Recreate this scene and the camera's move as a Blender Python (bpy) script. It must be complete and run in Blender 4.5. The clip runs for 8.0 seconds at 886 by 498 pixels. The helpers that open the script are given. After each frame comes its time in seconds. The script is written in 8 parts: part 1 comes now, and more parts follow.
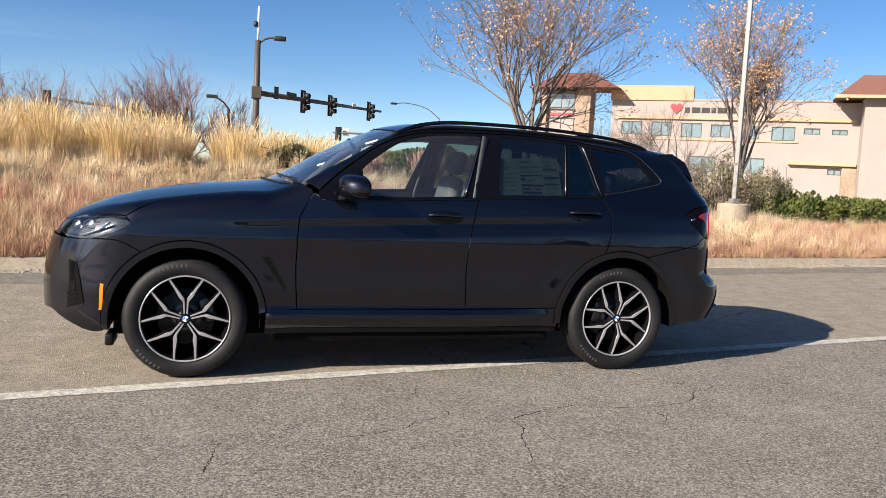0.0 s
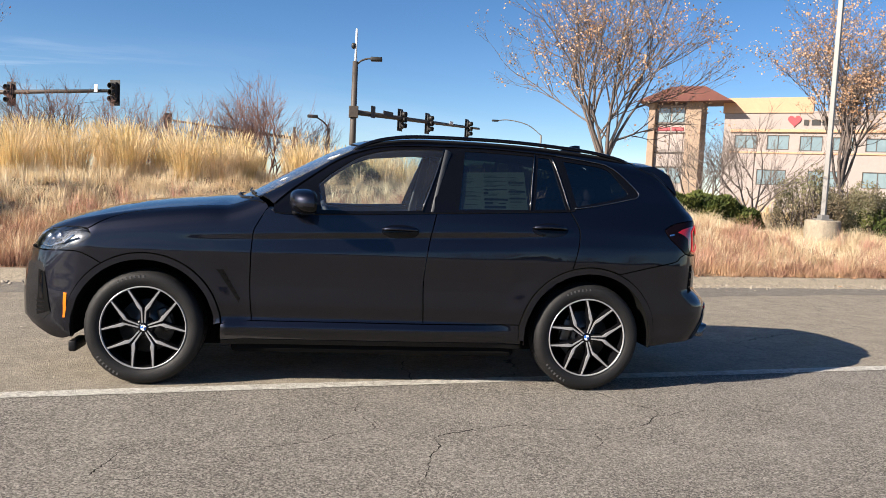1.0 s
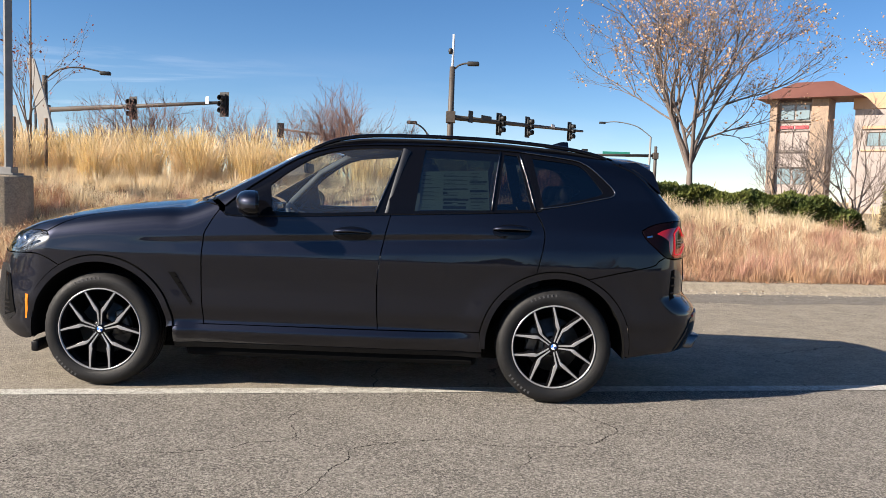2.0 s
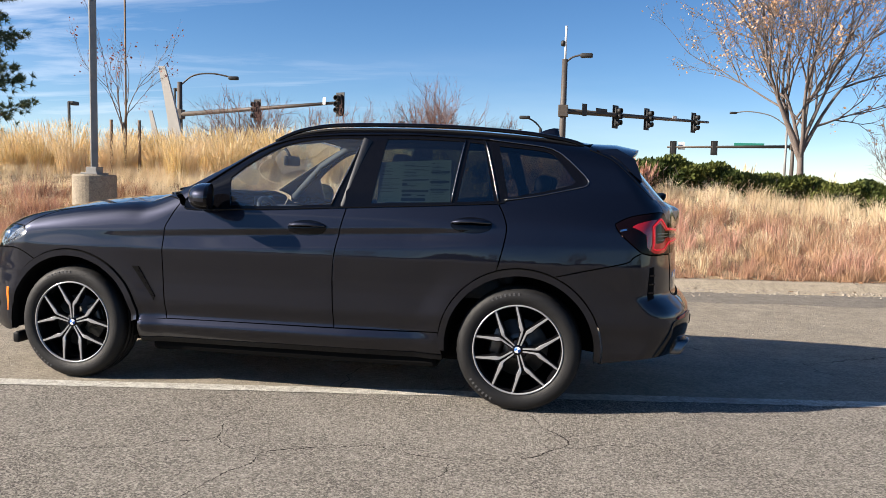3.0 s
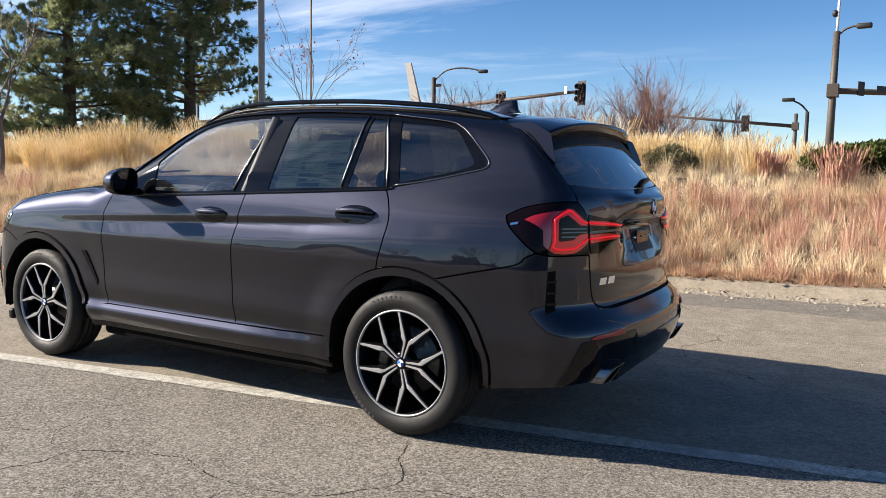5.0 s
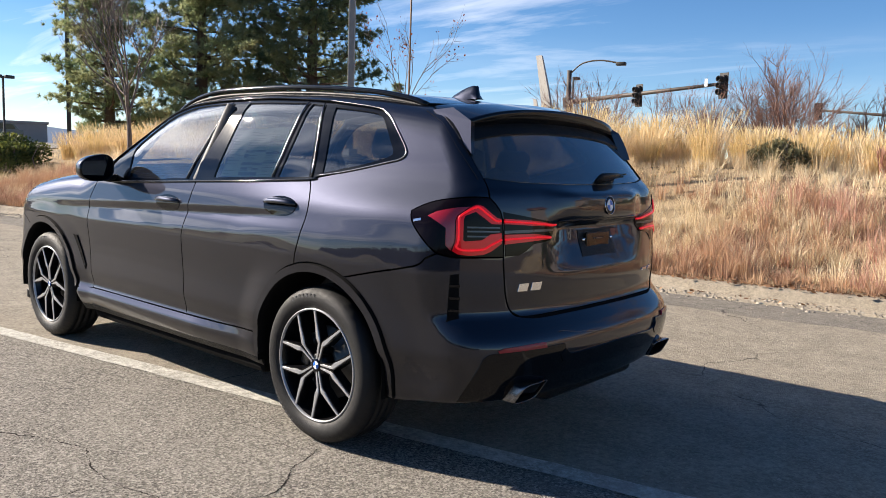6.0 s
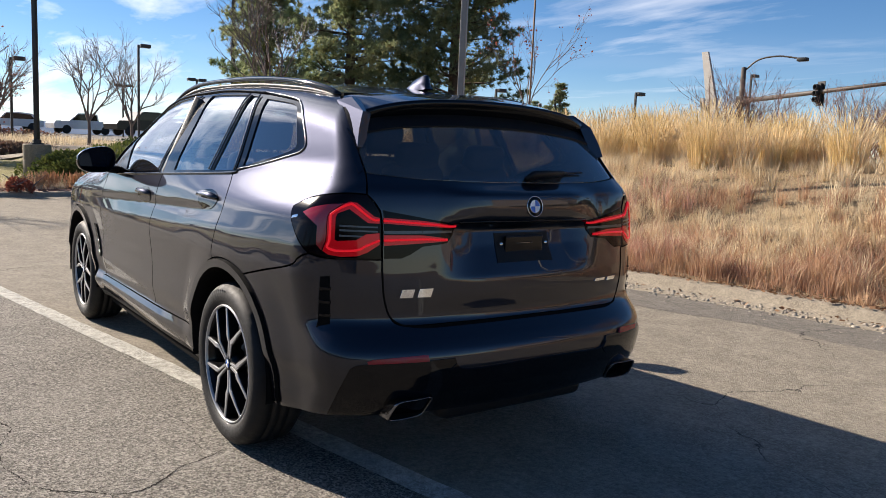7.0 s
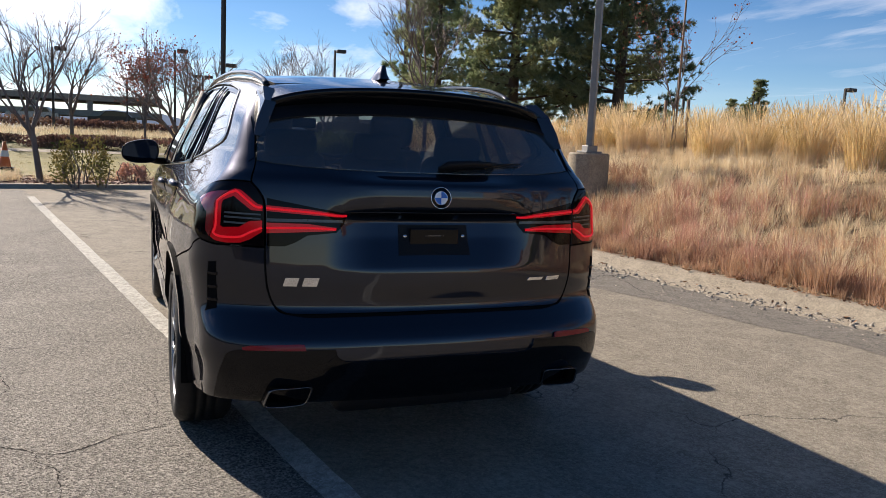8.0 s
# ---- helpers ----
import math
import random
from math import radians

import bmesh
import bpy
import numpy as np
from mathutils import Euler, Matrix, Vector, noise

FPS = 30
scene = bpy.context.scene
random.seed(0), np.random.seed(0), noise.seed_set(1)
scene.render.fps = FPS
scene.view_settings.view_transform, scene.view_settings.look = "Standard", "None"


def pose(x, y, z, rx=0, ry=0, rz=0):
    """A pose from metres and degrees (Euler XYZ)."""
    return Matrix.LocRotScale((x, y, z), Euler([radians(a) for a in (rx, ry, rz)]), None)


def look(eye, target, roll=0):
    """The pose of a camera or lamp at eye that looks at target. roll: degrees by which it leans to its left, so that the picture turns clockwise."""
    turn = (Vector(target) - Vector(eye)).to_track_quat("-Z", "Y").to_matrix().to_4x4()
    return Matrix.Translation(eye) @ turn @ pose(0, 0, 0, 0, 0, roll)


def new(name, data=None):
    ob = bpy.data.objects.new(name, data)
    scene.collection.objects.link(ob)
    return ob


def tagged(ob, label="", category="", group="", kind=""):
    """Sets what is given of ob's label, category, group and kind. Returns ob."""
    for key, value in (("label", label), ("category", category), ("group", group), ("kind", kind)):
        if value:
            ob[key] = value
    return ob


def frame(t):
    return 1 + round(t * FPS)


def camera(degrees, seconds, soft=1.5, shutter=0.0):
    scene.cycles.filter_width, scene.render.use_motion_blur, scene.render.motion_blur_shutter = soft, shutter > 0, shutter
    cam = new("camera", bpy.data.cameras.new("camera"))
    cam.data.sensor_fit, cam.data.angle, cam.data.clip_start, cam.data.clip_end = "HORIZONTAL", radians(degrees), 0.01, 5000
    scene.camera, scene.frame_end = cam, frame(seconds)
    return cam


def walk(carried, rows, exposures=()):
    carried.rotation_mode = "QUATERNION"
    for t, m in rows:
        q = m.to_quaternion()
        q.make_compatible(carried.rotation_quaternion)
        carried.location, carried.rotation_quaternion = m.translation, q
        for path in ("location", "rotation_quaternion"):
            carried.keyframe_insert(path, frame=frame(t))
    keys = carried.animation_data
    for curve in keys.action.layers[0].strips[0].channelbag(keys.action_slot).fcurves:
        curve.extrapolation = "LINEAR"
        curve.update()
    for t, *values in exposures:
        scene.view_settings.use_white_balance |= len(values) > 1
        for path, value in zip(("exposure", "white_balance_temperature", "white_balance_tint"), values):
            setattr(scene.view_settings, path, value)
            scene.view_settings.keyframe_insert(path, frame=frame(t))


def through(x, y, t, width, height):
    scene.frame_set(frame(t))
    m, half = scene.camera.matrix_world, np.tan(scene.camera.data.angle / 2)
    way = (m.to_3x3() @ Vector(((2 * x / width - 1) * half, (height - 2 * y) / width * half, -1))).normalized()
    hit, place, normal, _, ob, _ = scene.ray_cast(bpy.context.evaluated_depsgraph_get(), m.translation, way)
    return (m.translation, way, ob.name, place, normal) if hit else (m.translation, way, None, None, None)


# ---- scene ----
from mathutils.geometry import delaunay_2d_cdt as mathutils_cdt

cam = camera(58.9, 8.0, soft=0.55)
PATH = [
    (0, (-1.226, -5.794, 1.294), (-0.686, -3.877, 1.109), 2.9),
    (0.5, (-0.738, -5.859, 1.307), (-0.339, -3.906, 1.141), 2.9),
    (1, (-0.238, -5.958, 1.324), (0.024, -3.982, 1.168), 2.7),
    (1.5, (0.272, -5.896, 1.333), (0.392, -3.906, 1.182), 2.4),
    (3, (1.808, -5.384, 1.328), (1.445, -3.424, 1.154), 1.4),
    (3.5, (2.259, -5.089, 1.316), (1.728, -3.169, 1.134), 1.1),
    (4, (2.71, -4.787, 1.321), (2.019, -2.92, 1.135), 0.9),
    (4.5, (3.11, -4.429, 1.313), (2.26, -2.629, 1.117), 0.8),
    (5.8, (4.038, -3.368, 1.34), (2.791, -1.821, 1.109), 1.8),
    (6, (4.152, -3.188, 1.33), (2.849, -1.689, 1.096), 1.9),
    (6.5, (4.463, -2.7, 1.332), (3.013, -1.345, 1.085), 2.3),
    (7, (4.716, -2.178, 1.344), (3.119, -1.0, 1.095), 2.5),
    (7.5, (5.006, -1.664, 1.352), (3.278, -0.69, 1.095), 2.7),
    (8, (5.193, -1.13, 1.349), (3.358, -0.382, 1.08), 2.7),
]
walk(cam, [(t, look(eye, target, roll)) for t, eye, target, roll in PATH], exposures=[(0, 1.12, 6850, 13.5), (4.5, 1.24, 6800, 13.0), (6.5, 1.26, 6850, 13.5), (7, 1.0, 6850, 14.0), (8, 0.90, 6900, 15.0)])

# ---- sky and sun ----
SUN_WAY = Vector((1.69, 0.74, -1.0)).normalized()
SUN_ELEVATION, SUN_TURN = radians(28.5), radians(246.4)
world = bpy.data.worlds.new("sky")
scene.world = world
world.use_nodes = True
wn, wl = world.node_tree.nodes, world.node_tree.links
sky = wn.new("ShaderNodeTexSky")
sky.sky_type, sky.sun_disc = "NISHITA", False
sky.sun_elevation, sky.sun_rotation = SUN_ELEVATION, SUN_TURN
sky.air_density, sky.dust_density, sky.ozone_density, sky.altitude = 0.95, 0.1, 3.0, 2000
wn["Background"].inputs["Strength"].default_value = 0.064
# thin streaks of cirrus, and a pale bank low over the horizon
wc = wn.new("ShaderNodeTexCoord")
sep = wn.new("ShaderNodeSeparateXYZ")
wl.new(wc.outputs["Generated"], sep.inputs[0])


def wmath(op, a, b=None, clamp=False):
    n = wn.new("ShaderNodeMath")
    n.operation, n.use_clamp = op, clamp
    for i, v in enumerate((a, b)):
        if v is None:
            continue
        if isinstance(v, (int, float)):
            n.inputs[i].default_value = v
        else:
            wl.new(v, n.inputs[i])
    return n.outputs[0]


high = wmath("MAXIMUM", sep.outputs["Z"], 0.02)
flatx, flaty = wmath("DIVIDE", sep.outputs["X"], wmath("ADD", high, 0.08)), wmath("DIVIDE", sep.outputs["Y"], wmath("ADD", high, 0.08))
comb = wn.new("ShaderNodeCombineXYZ")
wl.new(flatx, comb.inputs[0]), wl.new(flaty, comb.inputs[1])
mapping = wn.new("ShaderNodeMapping")
mapping.inputs["Rotation"].default_value = (0, 0, radians(-35))
mapping.inputs["Scale"].default_value = (0.35, 1.1, 1)
wl.new(comb.outputs[0], mapping.inputs[0])
streak = wn.new("ShaderNodeTexNoise")
streak.inputs["Scale"].default_value, streak.inputs["Detail"].default_value, streak.inputs["Roughness"].default_value, streak.inputs["Distortion"].default_value = 1.1, 7.0, 0.58, 0.5
wl.new(mapping.outputs[0], streak.inputs["Vector"])
toward = wn.new("ShaderNodeVectorMath")
toward.operation = "DOT_PRODUCT"
toward.inputs[1].default_value = tuple(-SUN_WAY)
wl.new(wc.outputs["Generated"], toward.inputs[0])
sunward = wmath("MAXIMUM", toward.outputs["Value"], 0.0)
veil = wmath("MULTIPLY", wmath("POWER", sunward, 5.0), 0.13)
cirrus = wmath("MULTIPLY", wmath("SUBTRACT", wmath("ADD", streak.outputs["Fac"], veil), 0.52), 5.0, True)
west = wmath("ADD", wmath("ADD", wmath("MULTIPLY", sep.outputs["X"], -1.2), wmath("MULTIPLY", sep.outputs["Y"], -0.05)), -0.10, True)
cirrus = wmath("MULTIPLY", cirrus, west)
band = wmath("MULTIPLY", wmath("SUBTRACT", 0.17, sep.outputs["Z"]), 9.0, True)
puffs = wn.new("ShaderNodeTexNoise")
puffs.inputs["Scale"].default_value, puffs.inputs["Detail"].default_value = 3.0, 5.0
pm = wn.new("ShaderNodeMapping")
pm.inputs["Scale"].default_value = (1, 1, 6)
wl.new(wc.outputs["Generated"], pm.inputs[0]), wl.new(pm.outputs[0], puffs.inputs["Vector"])
low = wmath("MULTIPLY", wmath("MULTIPLY", band, wmath("MULTIPLY", wmath("SUBTRACT", puffs.outputs["Fac"], 0.45), 3.0, True)), 0.18)
cover = wmath("MULTIPLY", wmath("MAXIMUM", cirrus, low), 0.85, True)
blend = wn.new("ShaderNodeMix")
blend.data_type = "RGBA"
blend.inputs["B"].default_value = (13.0, 13.4, 14.0, 1)
# cloud lit through from behind grows brighter towards the sun
glare = wmath("ADD", wmath("MULTIPLY", wmath("POWER", sunward, 9.0), 2.3), 1.0)
tone = wn.new("ShaderNodeVectorMath")
tone.operation = "SCALE"
tone.inputs[0].default_value = (9.0, 9.6, 10.6)
wl.new(glare, tone.inputs["Scale"]), wl.new(tone.outputs[0], blend.inputs["B"])
vivid = wn.new("ShaderNodeHueSaturation")
vivid.inputs["Saturation"].default_value = 1.22
vivid.inputs["Hue"].default_value = 0.502
wl.new(sky.outputs[0], vivid.inputs["Color"])
wl.new(cover, blend.inputs["Factor"]), wl.new(vivid.outputs[0], blend.inputs["A"]), wl.new(blend.outputs["Result"], wn["Background"].inputs["Color"])

sun = new("sun", bpy.data.lights.new("sun", "SUN"))
sun.data.energy, sun.data.angle, sun.data.color = 5.0, radians(0.53), (1.0, 0.93, 0.82)
sun.matrix_basis = look((0, 0, 30), Vector((0, 0, 30)) + SUN_WAY)


# ---- mesh tools ----
def make_mesh(name, verts, faces, smooth=False, material=None):
    me = bpy.data.meshes.new(name)
    me.from_pydata([tuple(map(float, v)) for v in verts], [], [tuple(map(int, f)) for f in faces])
    if smooth:
        me.polygons.foreach_set("use_smooth", [True] * len(me.polygons))
    if material:
        me.materials.append(material)
    me.update()
    return me


def mesh_of(bm, name, material=None, smooth=False):
    me = bpy.data.meshes.new(name)
    bm.to_mesh(me)
    bm.free()
    if smooth:
        me.polygons.foreach_set("use_smooth", [True] * len(me.polygons))
    if material:
        me.materials.append(material)
    return me


def part(name, me, parent, label="", at=None):
    ob = new(name, me)
    ob.parent = parent
    if at is not None:
        ob.matrix_basis = at
    return tagged(ob, label) if label else ob


def thing(name, label, category, at=None, group="", kind="", me=None):
    ob = new(name, me)
    if me is None:
        ob.empty_display_size = 0.2
    if at is not None:
        ob.matrix_basis = at
    return tagged(ob, label, category, group, kind)


def merge(*pieces):
    """One (verts, faces) from several."""
    verts, faces, n = [], [], 0
    for v, f in pieces:
        verts.extend([tuple(p) for p in v])
        faces.extend([tuple(i + n for i in face) for face in f])
        n += len(v)
    return verts, faces


def moved(piece, m):
    return [tuple(m @ Vector(p)) for p in piece[0]], piece[1]


def tube(points, radii, sides=8, closed=False, caps=True, flat=1.0):
    pts = [Vector(p) for p in points]
    n = len(pts)
    if isinstance(radii, (int, float)):
        radii = [radii] * n
    verts, faces = [], []
    up = None
    for i, p in enumerate(pts):
        a = pts[(i - 1) % n] if (closed or i > 0) else p
        b = pts[(i + 1) % n] if (closed or i < n - 1) else p
        d = (b - a).normalized()
        if up is None:
            up = d.orthogonal().normalized()
        up = (up - d * up.dot(d))
        up = up.normalized() if up.length > 1e-6 else d.orthogonal().normalized()
        side = d.cross(up)
        for k in range(sides):
            t = 2 * math.pi * k / sides
            verts.append(p + radii[i] * (math.cos(t) * up + flat * math.sin(t) * side))
    for i in range(n if closed else n - 1):
        for k in range(sides):
            a, b = i * sides, ((i + 1) % n) * sides
            faces.append((a + k, a + (k + 1) % sides, b + (k + 1) % sides, b + k))
    if caps and not closed:
        faces.append(tuple(range(sides))[::-1])
        faces.append(tuple((n - 1) * sides + k for k in range(sides)))
    return verts, faces


def lathe(profile, segments=32, closed=False, phase=0.0):
    """Profile of (radius, height) turned round z."""
    verts, faces = [], []
    m = len(profile)
    for k in range(segments):
        t = phase + 2 * math.pi * k / segments
        for r, h in profile:
            verts.append((r * math.cos(t), r * math.sin(t), h))
    for k in range(segments):
        a, b = k * m, ((k + 1) % segments) * m
        for i in range(m if closed else m - 1):
            j = (i + 1) % m
            faces.append((a + i, b + i, b + j, a + j))
    return verts, faces


def rounded_box(sx, sy, sz, bevel=0.01, segments=2, at=(0, 0, 0), taper=1.0):
    bm = bmesh.new()
    bmesh.ops.create_cube(bm, size=1.0)
    for v in bm.verts:
        k = taper if v.co.z > 0 else 1.0
        v.co = Vector((v.co.x * sx * k, v.co.y * sy * k, v.co.z * sz))
    if bevel > 0:
        bmesh.ops.bevel(bm, geom=list(bm.edges), offset=bevel, segments=segments, profile=0.5, affect="EDGES")
    bm.verts.index_update()
    v = [(p.co.x + at[0], p.co.y + at[1], p.co.z + at[2]) for p in bm.verts]
    f = [tuple(q.index for q in face.verts) for face in bm.faces]
    bm.free()
    return v, f


def prism(outline, low, high, axes="xyz"):
    """An outline (two coordinates) between two values of the third axis; axes names the order, such as 'xzy'."""
    order = ["xyz".index(c) for c in axes]
    verts = []
    for h in (low, high):
        for a, b in outline:
            p = [0, 0, 0]
            p[order[0]], p[order[1]], p[order[2]] = a, b, h
            verts.append(tuple(p))
    n = len(outline)
    faces = [tuple(range(n))[::-1], tuple(range(n, 2 * n))]
    faces += [(i, (i + 1) % n, n + (i + 1) % n, n + i) for i in range(n)]
    return verts, faces


def spline(points, step=0.02):
    """A smooth curve through the points (Catmull-Rom), as an array of even steps."""
    p = np.array(points, float)
    if len(p) == 2:
        n = max(2, int(np.linalg.norm(p[1] - p[0]) / step) + 1)
        return p[0] + (p[1] - p[0]) * np.linspace(0, 1, n)[:, None]
    q = np.vstack([2 * p[0] - p[1], p, 2 * p[-1] - p[-2]])
    out = []
    for i in range(1, len(q) - 2):
        n = max(2, int(np.linalg.norm(q[i + 1] - q[i]) / step) + 1)
        t = np.linspace(0, 1, n, endpoint=False)[:, None]
        a, b, c, d = q[i - 1], q[i], q[i + 1], q[i + 2]
        out.append(0.5 * (2 * b + (c - a) * t + (2 * a - 5 * b + 4 * c - d) * t**2 + (3 * b - a - 3 * c + d) * t**3))
    return np.vstack(out + [p[-1:]])


# ---- materials ----
def shader(name):
    m = bpy.data.materials.new(name)
    m.use_nodes = True
    return m, m.node_tree.nodes, m.node_tree.links


def node(nodes, kind, **values):
    n = nodes.new(kind)
    for k, v in values.items():
        if k in n.inputs:
            n.inputs[k].default_value = v
    return n


def plain(name, color, rough=0.5, metal=0.0, coat=0.0, vary=0.12, scale=30.0, bump=0.0, bump_scale=200.0, spec=0.5, emit=None, emit_power=0.0, coat_ior=1.5):
    """A principled surface whose colour and roughness wander at two scales."""
    m, nodes, links = shader(name)
    b = nodes["Principled BSDF"]
    b.inputs["Metallic"].default_value, b.inputs["Coat Weight"].default_value, b.inputs["Specular IOR Level"].default_value = metal, coat, spec
    b.inputs["Coat Roughness"].default_value, b.inputs["Coat IOR"].default_value = 0.012, coat_ior
    co = nodes.new("ShaderNodeTexCoord")
    big = node(nodes, "ShaderNodeTexNoise", Scale=scale * 0.12, Detail=3.0)
    small = node(nodes, "ShaderNodeTexNoise", Scale=scale, Detail=4.0)
    add = nodes.new("ShaderNodeMath")
    add.operation = "ADD"
    links.new(co.outputs["Object"], big.inputs["Vector"]), links.new(co.outputs["Object"], small.inputs["Vector"])
    links.new(big.outputs["Fac"], add.inputs[0]), links.new(small.outputs["Fac"], add.inputs[1])
    ramp = nodes.new("ShaderNodeMapRange")
    ramp.inputs["From Min"].default_value, ramp.inputs["From Max"].default_value = 0.6, 1.4
    ramp.inputs["To Min"].default_value, ramp.inputs["To Max"].default_value = 1 - vary, 1 + vary
    links.new(add.outputs[0], ramp.inputs["Value"])
    mul = nodes.new("ShaderNodeMix")
    mul.data_type, mul.blend_type = "RGBA", "MULTIPLY"
    mul.inputs["Factor"].default_value = 1.0
    mul.inputs["A"].default_value = (*color, 1)
    links.new(ramp.outputs["Result"], mul.inputs["B"])
    links.new(mul.outputs["Result"], b.inputs["Base Color"])
    r = nodes.new("ShaderNodeMath")
    r.operation, r.use_clamp = "MULTIPLY", True
    r.inputs[1].default_value = rough
    links.new(ramp.outputs["Result"], r.inputs[0]), links.new(r.outputs[0], b.inputs["Roughness"])
    if bump:
        n = node(nodes, "ShaderNodeTexNoise", Scale=bump_scale, Detail=3.0)
        links.new(co.outputs["Object"], n.inputs["Vector"])
        bp = node(nodes, "ShaderNodeBump", Strength=bump, Distance=0.01)
        links.new(n.outputs["Fac"], bp.inputs["Height"]), links.new(bp.outputs["Normal"], b.inputs["Normal"])
    if emit:
        b.inputs["Emission Color"].default_value, b.inputs["Emission Strength"].default_value = (*emit, 1), emit_power
    return m


def pane(name, tint, gloss=(1, 1, 1), ior=1.5, extra=0.0, grey_film=0.0):
    """Thin glass: light passes tinted, and its face mirrors by the angle."""
    m, nodes, links = shader(name)
    nodes.remove(nodes["Principled BSDF"])
    out = nodes["Material Output"]
    t = node(nodes, "ShaderNodeBsdfTransparent", Color=(*tint, 1))
    g = node(nodes, "ShaderNodeBsdfGlossy", Color=(*gloss, 1), Roughness=0.01)
    facing = node(nodes, "ShaderNodeLayerWeight", Blend=0.5)
    fr = nodes.new("ShaderNodeMath")
    fr.operation = "POWER"
    fr.inputs[1].default_value = 3.2
    links.new(facing.outputs["Facing"], fr.inputs[0])
    edge = ((ior - 1) / (ior + 1)) ** 2 * 2.2
    mix = nodes.new("ShaderNodeMixShader")
    boost = nodes.new("ShaderNodeMath")
    boost.operation, boost.use_clamp = "MULTIPLY_ADD", True
    boost.inputs[1].default_value, boost.inputs[2].default_value = 1.0 - edge, edge + extra
    links.new(fr.outputs[0], boost.inputs[0]), links.new(boost.outputs[0], mix.inputs["Fac"])
    links.new(t.outputs[0], mix.inputs[1]), links.new(g.outputs[0], mix.inputs[2])
    last = mix.outputs[0]
    # a patchy grey diffuse film mixed over the pane
    if grey_film:
        film = node(nodes, "ShaderNodeBsdfDiffuse", Color=(0.42, 0.41, 0.40, 1))
        spread = node(nodes, "ShaderNodeTexNoise", Scale=5.0, Detail=5.0)
        co = nodes.new("ShaderNodeTexCoord")
        links.new(co.outputs["Object"], spread.inputs["Vector"])
        amount = nodes.new("ShaderNodeMath")
        amount.operation = "MULTIPLY"
        amount.inputs[1].default_value = 2 * grey_film
        links.new(spread.outputs["Fac"], amount.inputs[0])
        over = nodes.new("ShaderNodeMixShader")
        links.new(amount.outputs[0], over.inputs["Fac"]), links.new(last, over.inputs[1]), links.new(film.outputs[0], over.inputs[2])
        last = over.outputs[0]
    links.new(last, out.inputs["Surface"])
    return m


M_PAINT = plain("graphite_paint", (0.0150, 0.0162, 0.0248), 0.42, 1.0, 1.0, vary=0.06, scale=900.0, spec=0.5, coat_ior=1.5)
M_PAINT.node_tree.nodes["Principled BSDF"].inputs["Specular Tint"].default_value = (0.62, 0.62, 0.64, 1)
M_BLACK = plain("black_plastic", (0.008, 0.008, 0.009), 0.45, spec=0.18, vary=0.2, scale=60, bump=0.15, bump_scale=700)
M_PIANO = plain("gloss_black", (0.003, 0.003, 0.004), 0.06, 0.0, 0.15, vary=0.1, spec=0.2)
M_RUBBER = plain("tyre_rubber", (0.0095, 0.0095, 0.010), 0.62, spec=0.3, vary=0.25, scale=40, bump=0.2, bump_scale=300)
M_CHROME = plain("chrome", (0.75, 0.75, 0.76), 0.12, 1.0, vary=0.08, scale=80)
M_SATIN = plain("satin_metal", (0.17, 0.17, 0.18), 0.22, 1.0, vary=0.1, scale=50)
M_ALLOY = plain("machined_alloy", (0.40, 0.40, 0.41), 0.30, 0.45, vary=0.08, scale=120)
M_RIM = plain("gloss_black_alloy", (0.005, 0.005, 0.006), 0.25, 0.0, 0.1, spec=0.2, vary=0.1)
M_STEEL = plain("brake_steel", (0.10, 0.097, 0.093), 0.42, 0.9, vary=0.25, scale=40)
M_GLASS = pane("clear_glass", (0.86, 0.92, 0.92), grey_film=0.025)
M_TINT = pane("privacy_glass", (0.20, 0.21, 0.22))
M_TINT_DOOR = pane("privacy_glass_door", (0.11, 0.145, 0.13), grey_film=0.004)
M_TINT_BACK = pane("privacy_glass_rear", (0.24, 0.25, 0.26), ior=1.5, grey_film=0.07)
M_LAMP_GLASS = pane("lamp_lens", (0.93, 0.95, 0.96), ior=1.35)
M_TAIL_SHELL = plain("tail_lens_dark", (0.004, 0.002, 0.003), 0.06, 0.0, 0.0, vary=0.1, spec=0.12)
M_TAIL_RED = plain("tail_lens_red", (0.16, 0.002, 0.006), 0.12, 0.0, 0.25, vary=0.1, spec=0.2, emit=(1.0, 0.003, 0.014), emit_power=0.08)
M_TAIL_GLOW = plain("tail_light_guide", (0.3, 0.006, 0.012), 0.3, 0.0, 0.0, vary=0.1, emit=(1.0, 0.008, 0.020), emit_power=0.26)
M_SIDE_LENS = plain("side_lens_red", (0.30, 0.008, 0.014), 0.12, 0.0, 0.8, vary=0.15)
M_RED_DULL = plain("reflector_red", (0.26, 0.012, 0.02), 0.2, 0.0, 0.15, vary=0.15, spec=0.25)
M_AMBER = plain("amber_marker", (0.75, 0.20, 0.01), 0.2, 0.0, 0.8, vary=0.15)
M_INSIDE = plain("cabin_trim", (0.04, 0.042, 0.047), 0.6, vary=0.2, scale=40, bump=0.2)
# wheel well liner, also the black laid on where gaps lie in shade
M_WELL_SHADE = plain("well_liner_and_gap_shade", (0.006, 0.006, 0.006), 0.95, vary=0.2, spec=0.05)
M_RED_LENS = plain("red_lens", (0.09, 0.004, 0.006), 0.10, 0.0, 1.0, vary=0.15)
M_SATIN_DARK = plain("dark_satin", (0.09, 0.095, 0.10), 0.3, 0.8, vary=0.15, scale=60)
M_WHITE_PAINT = plain("white_enamel", (0.75, 0.75, 0.75), 0.3, vary=0.05)
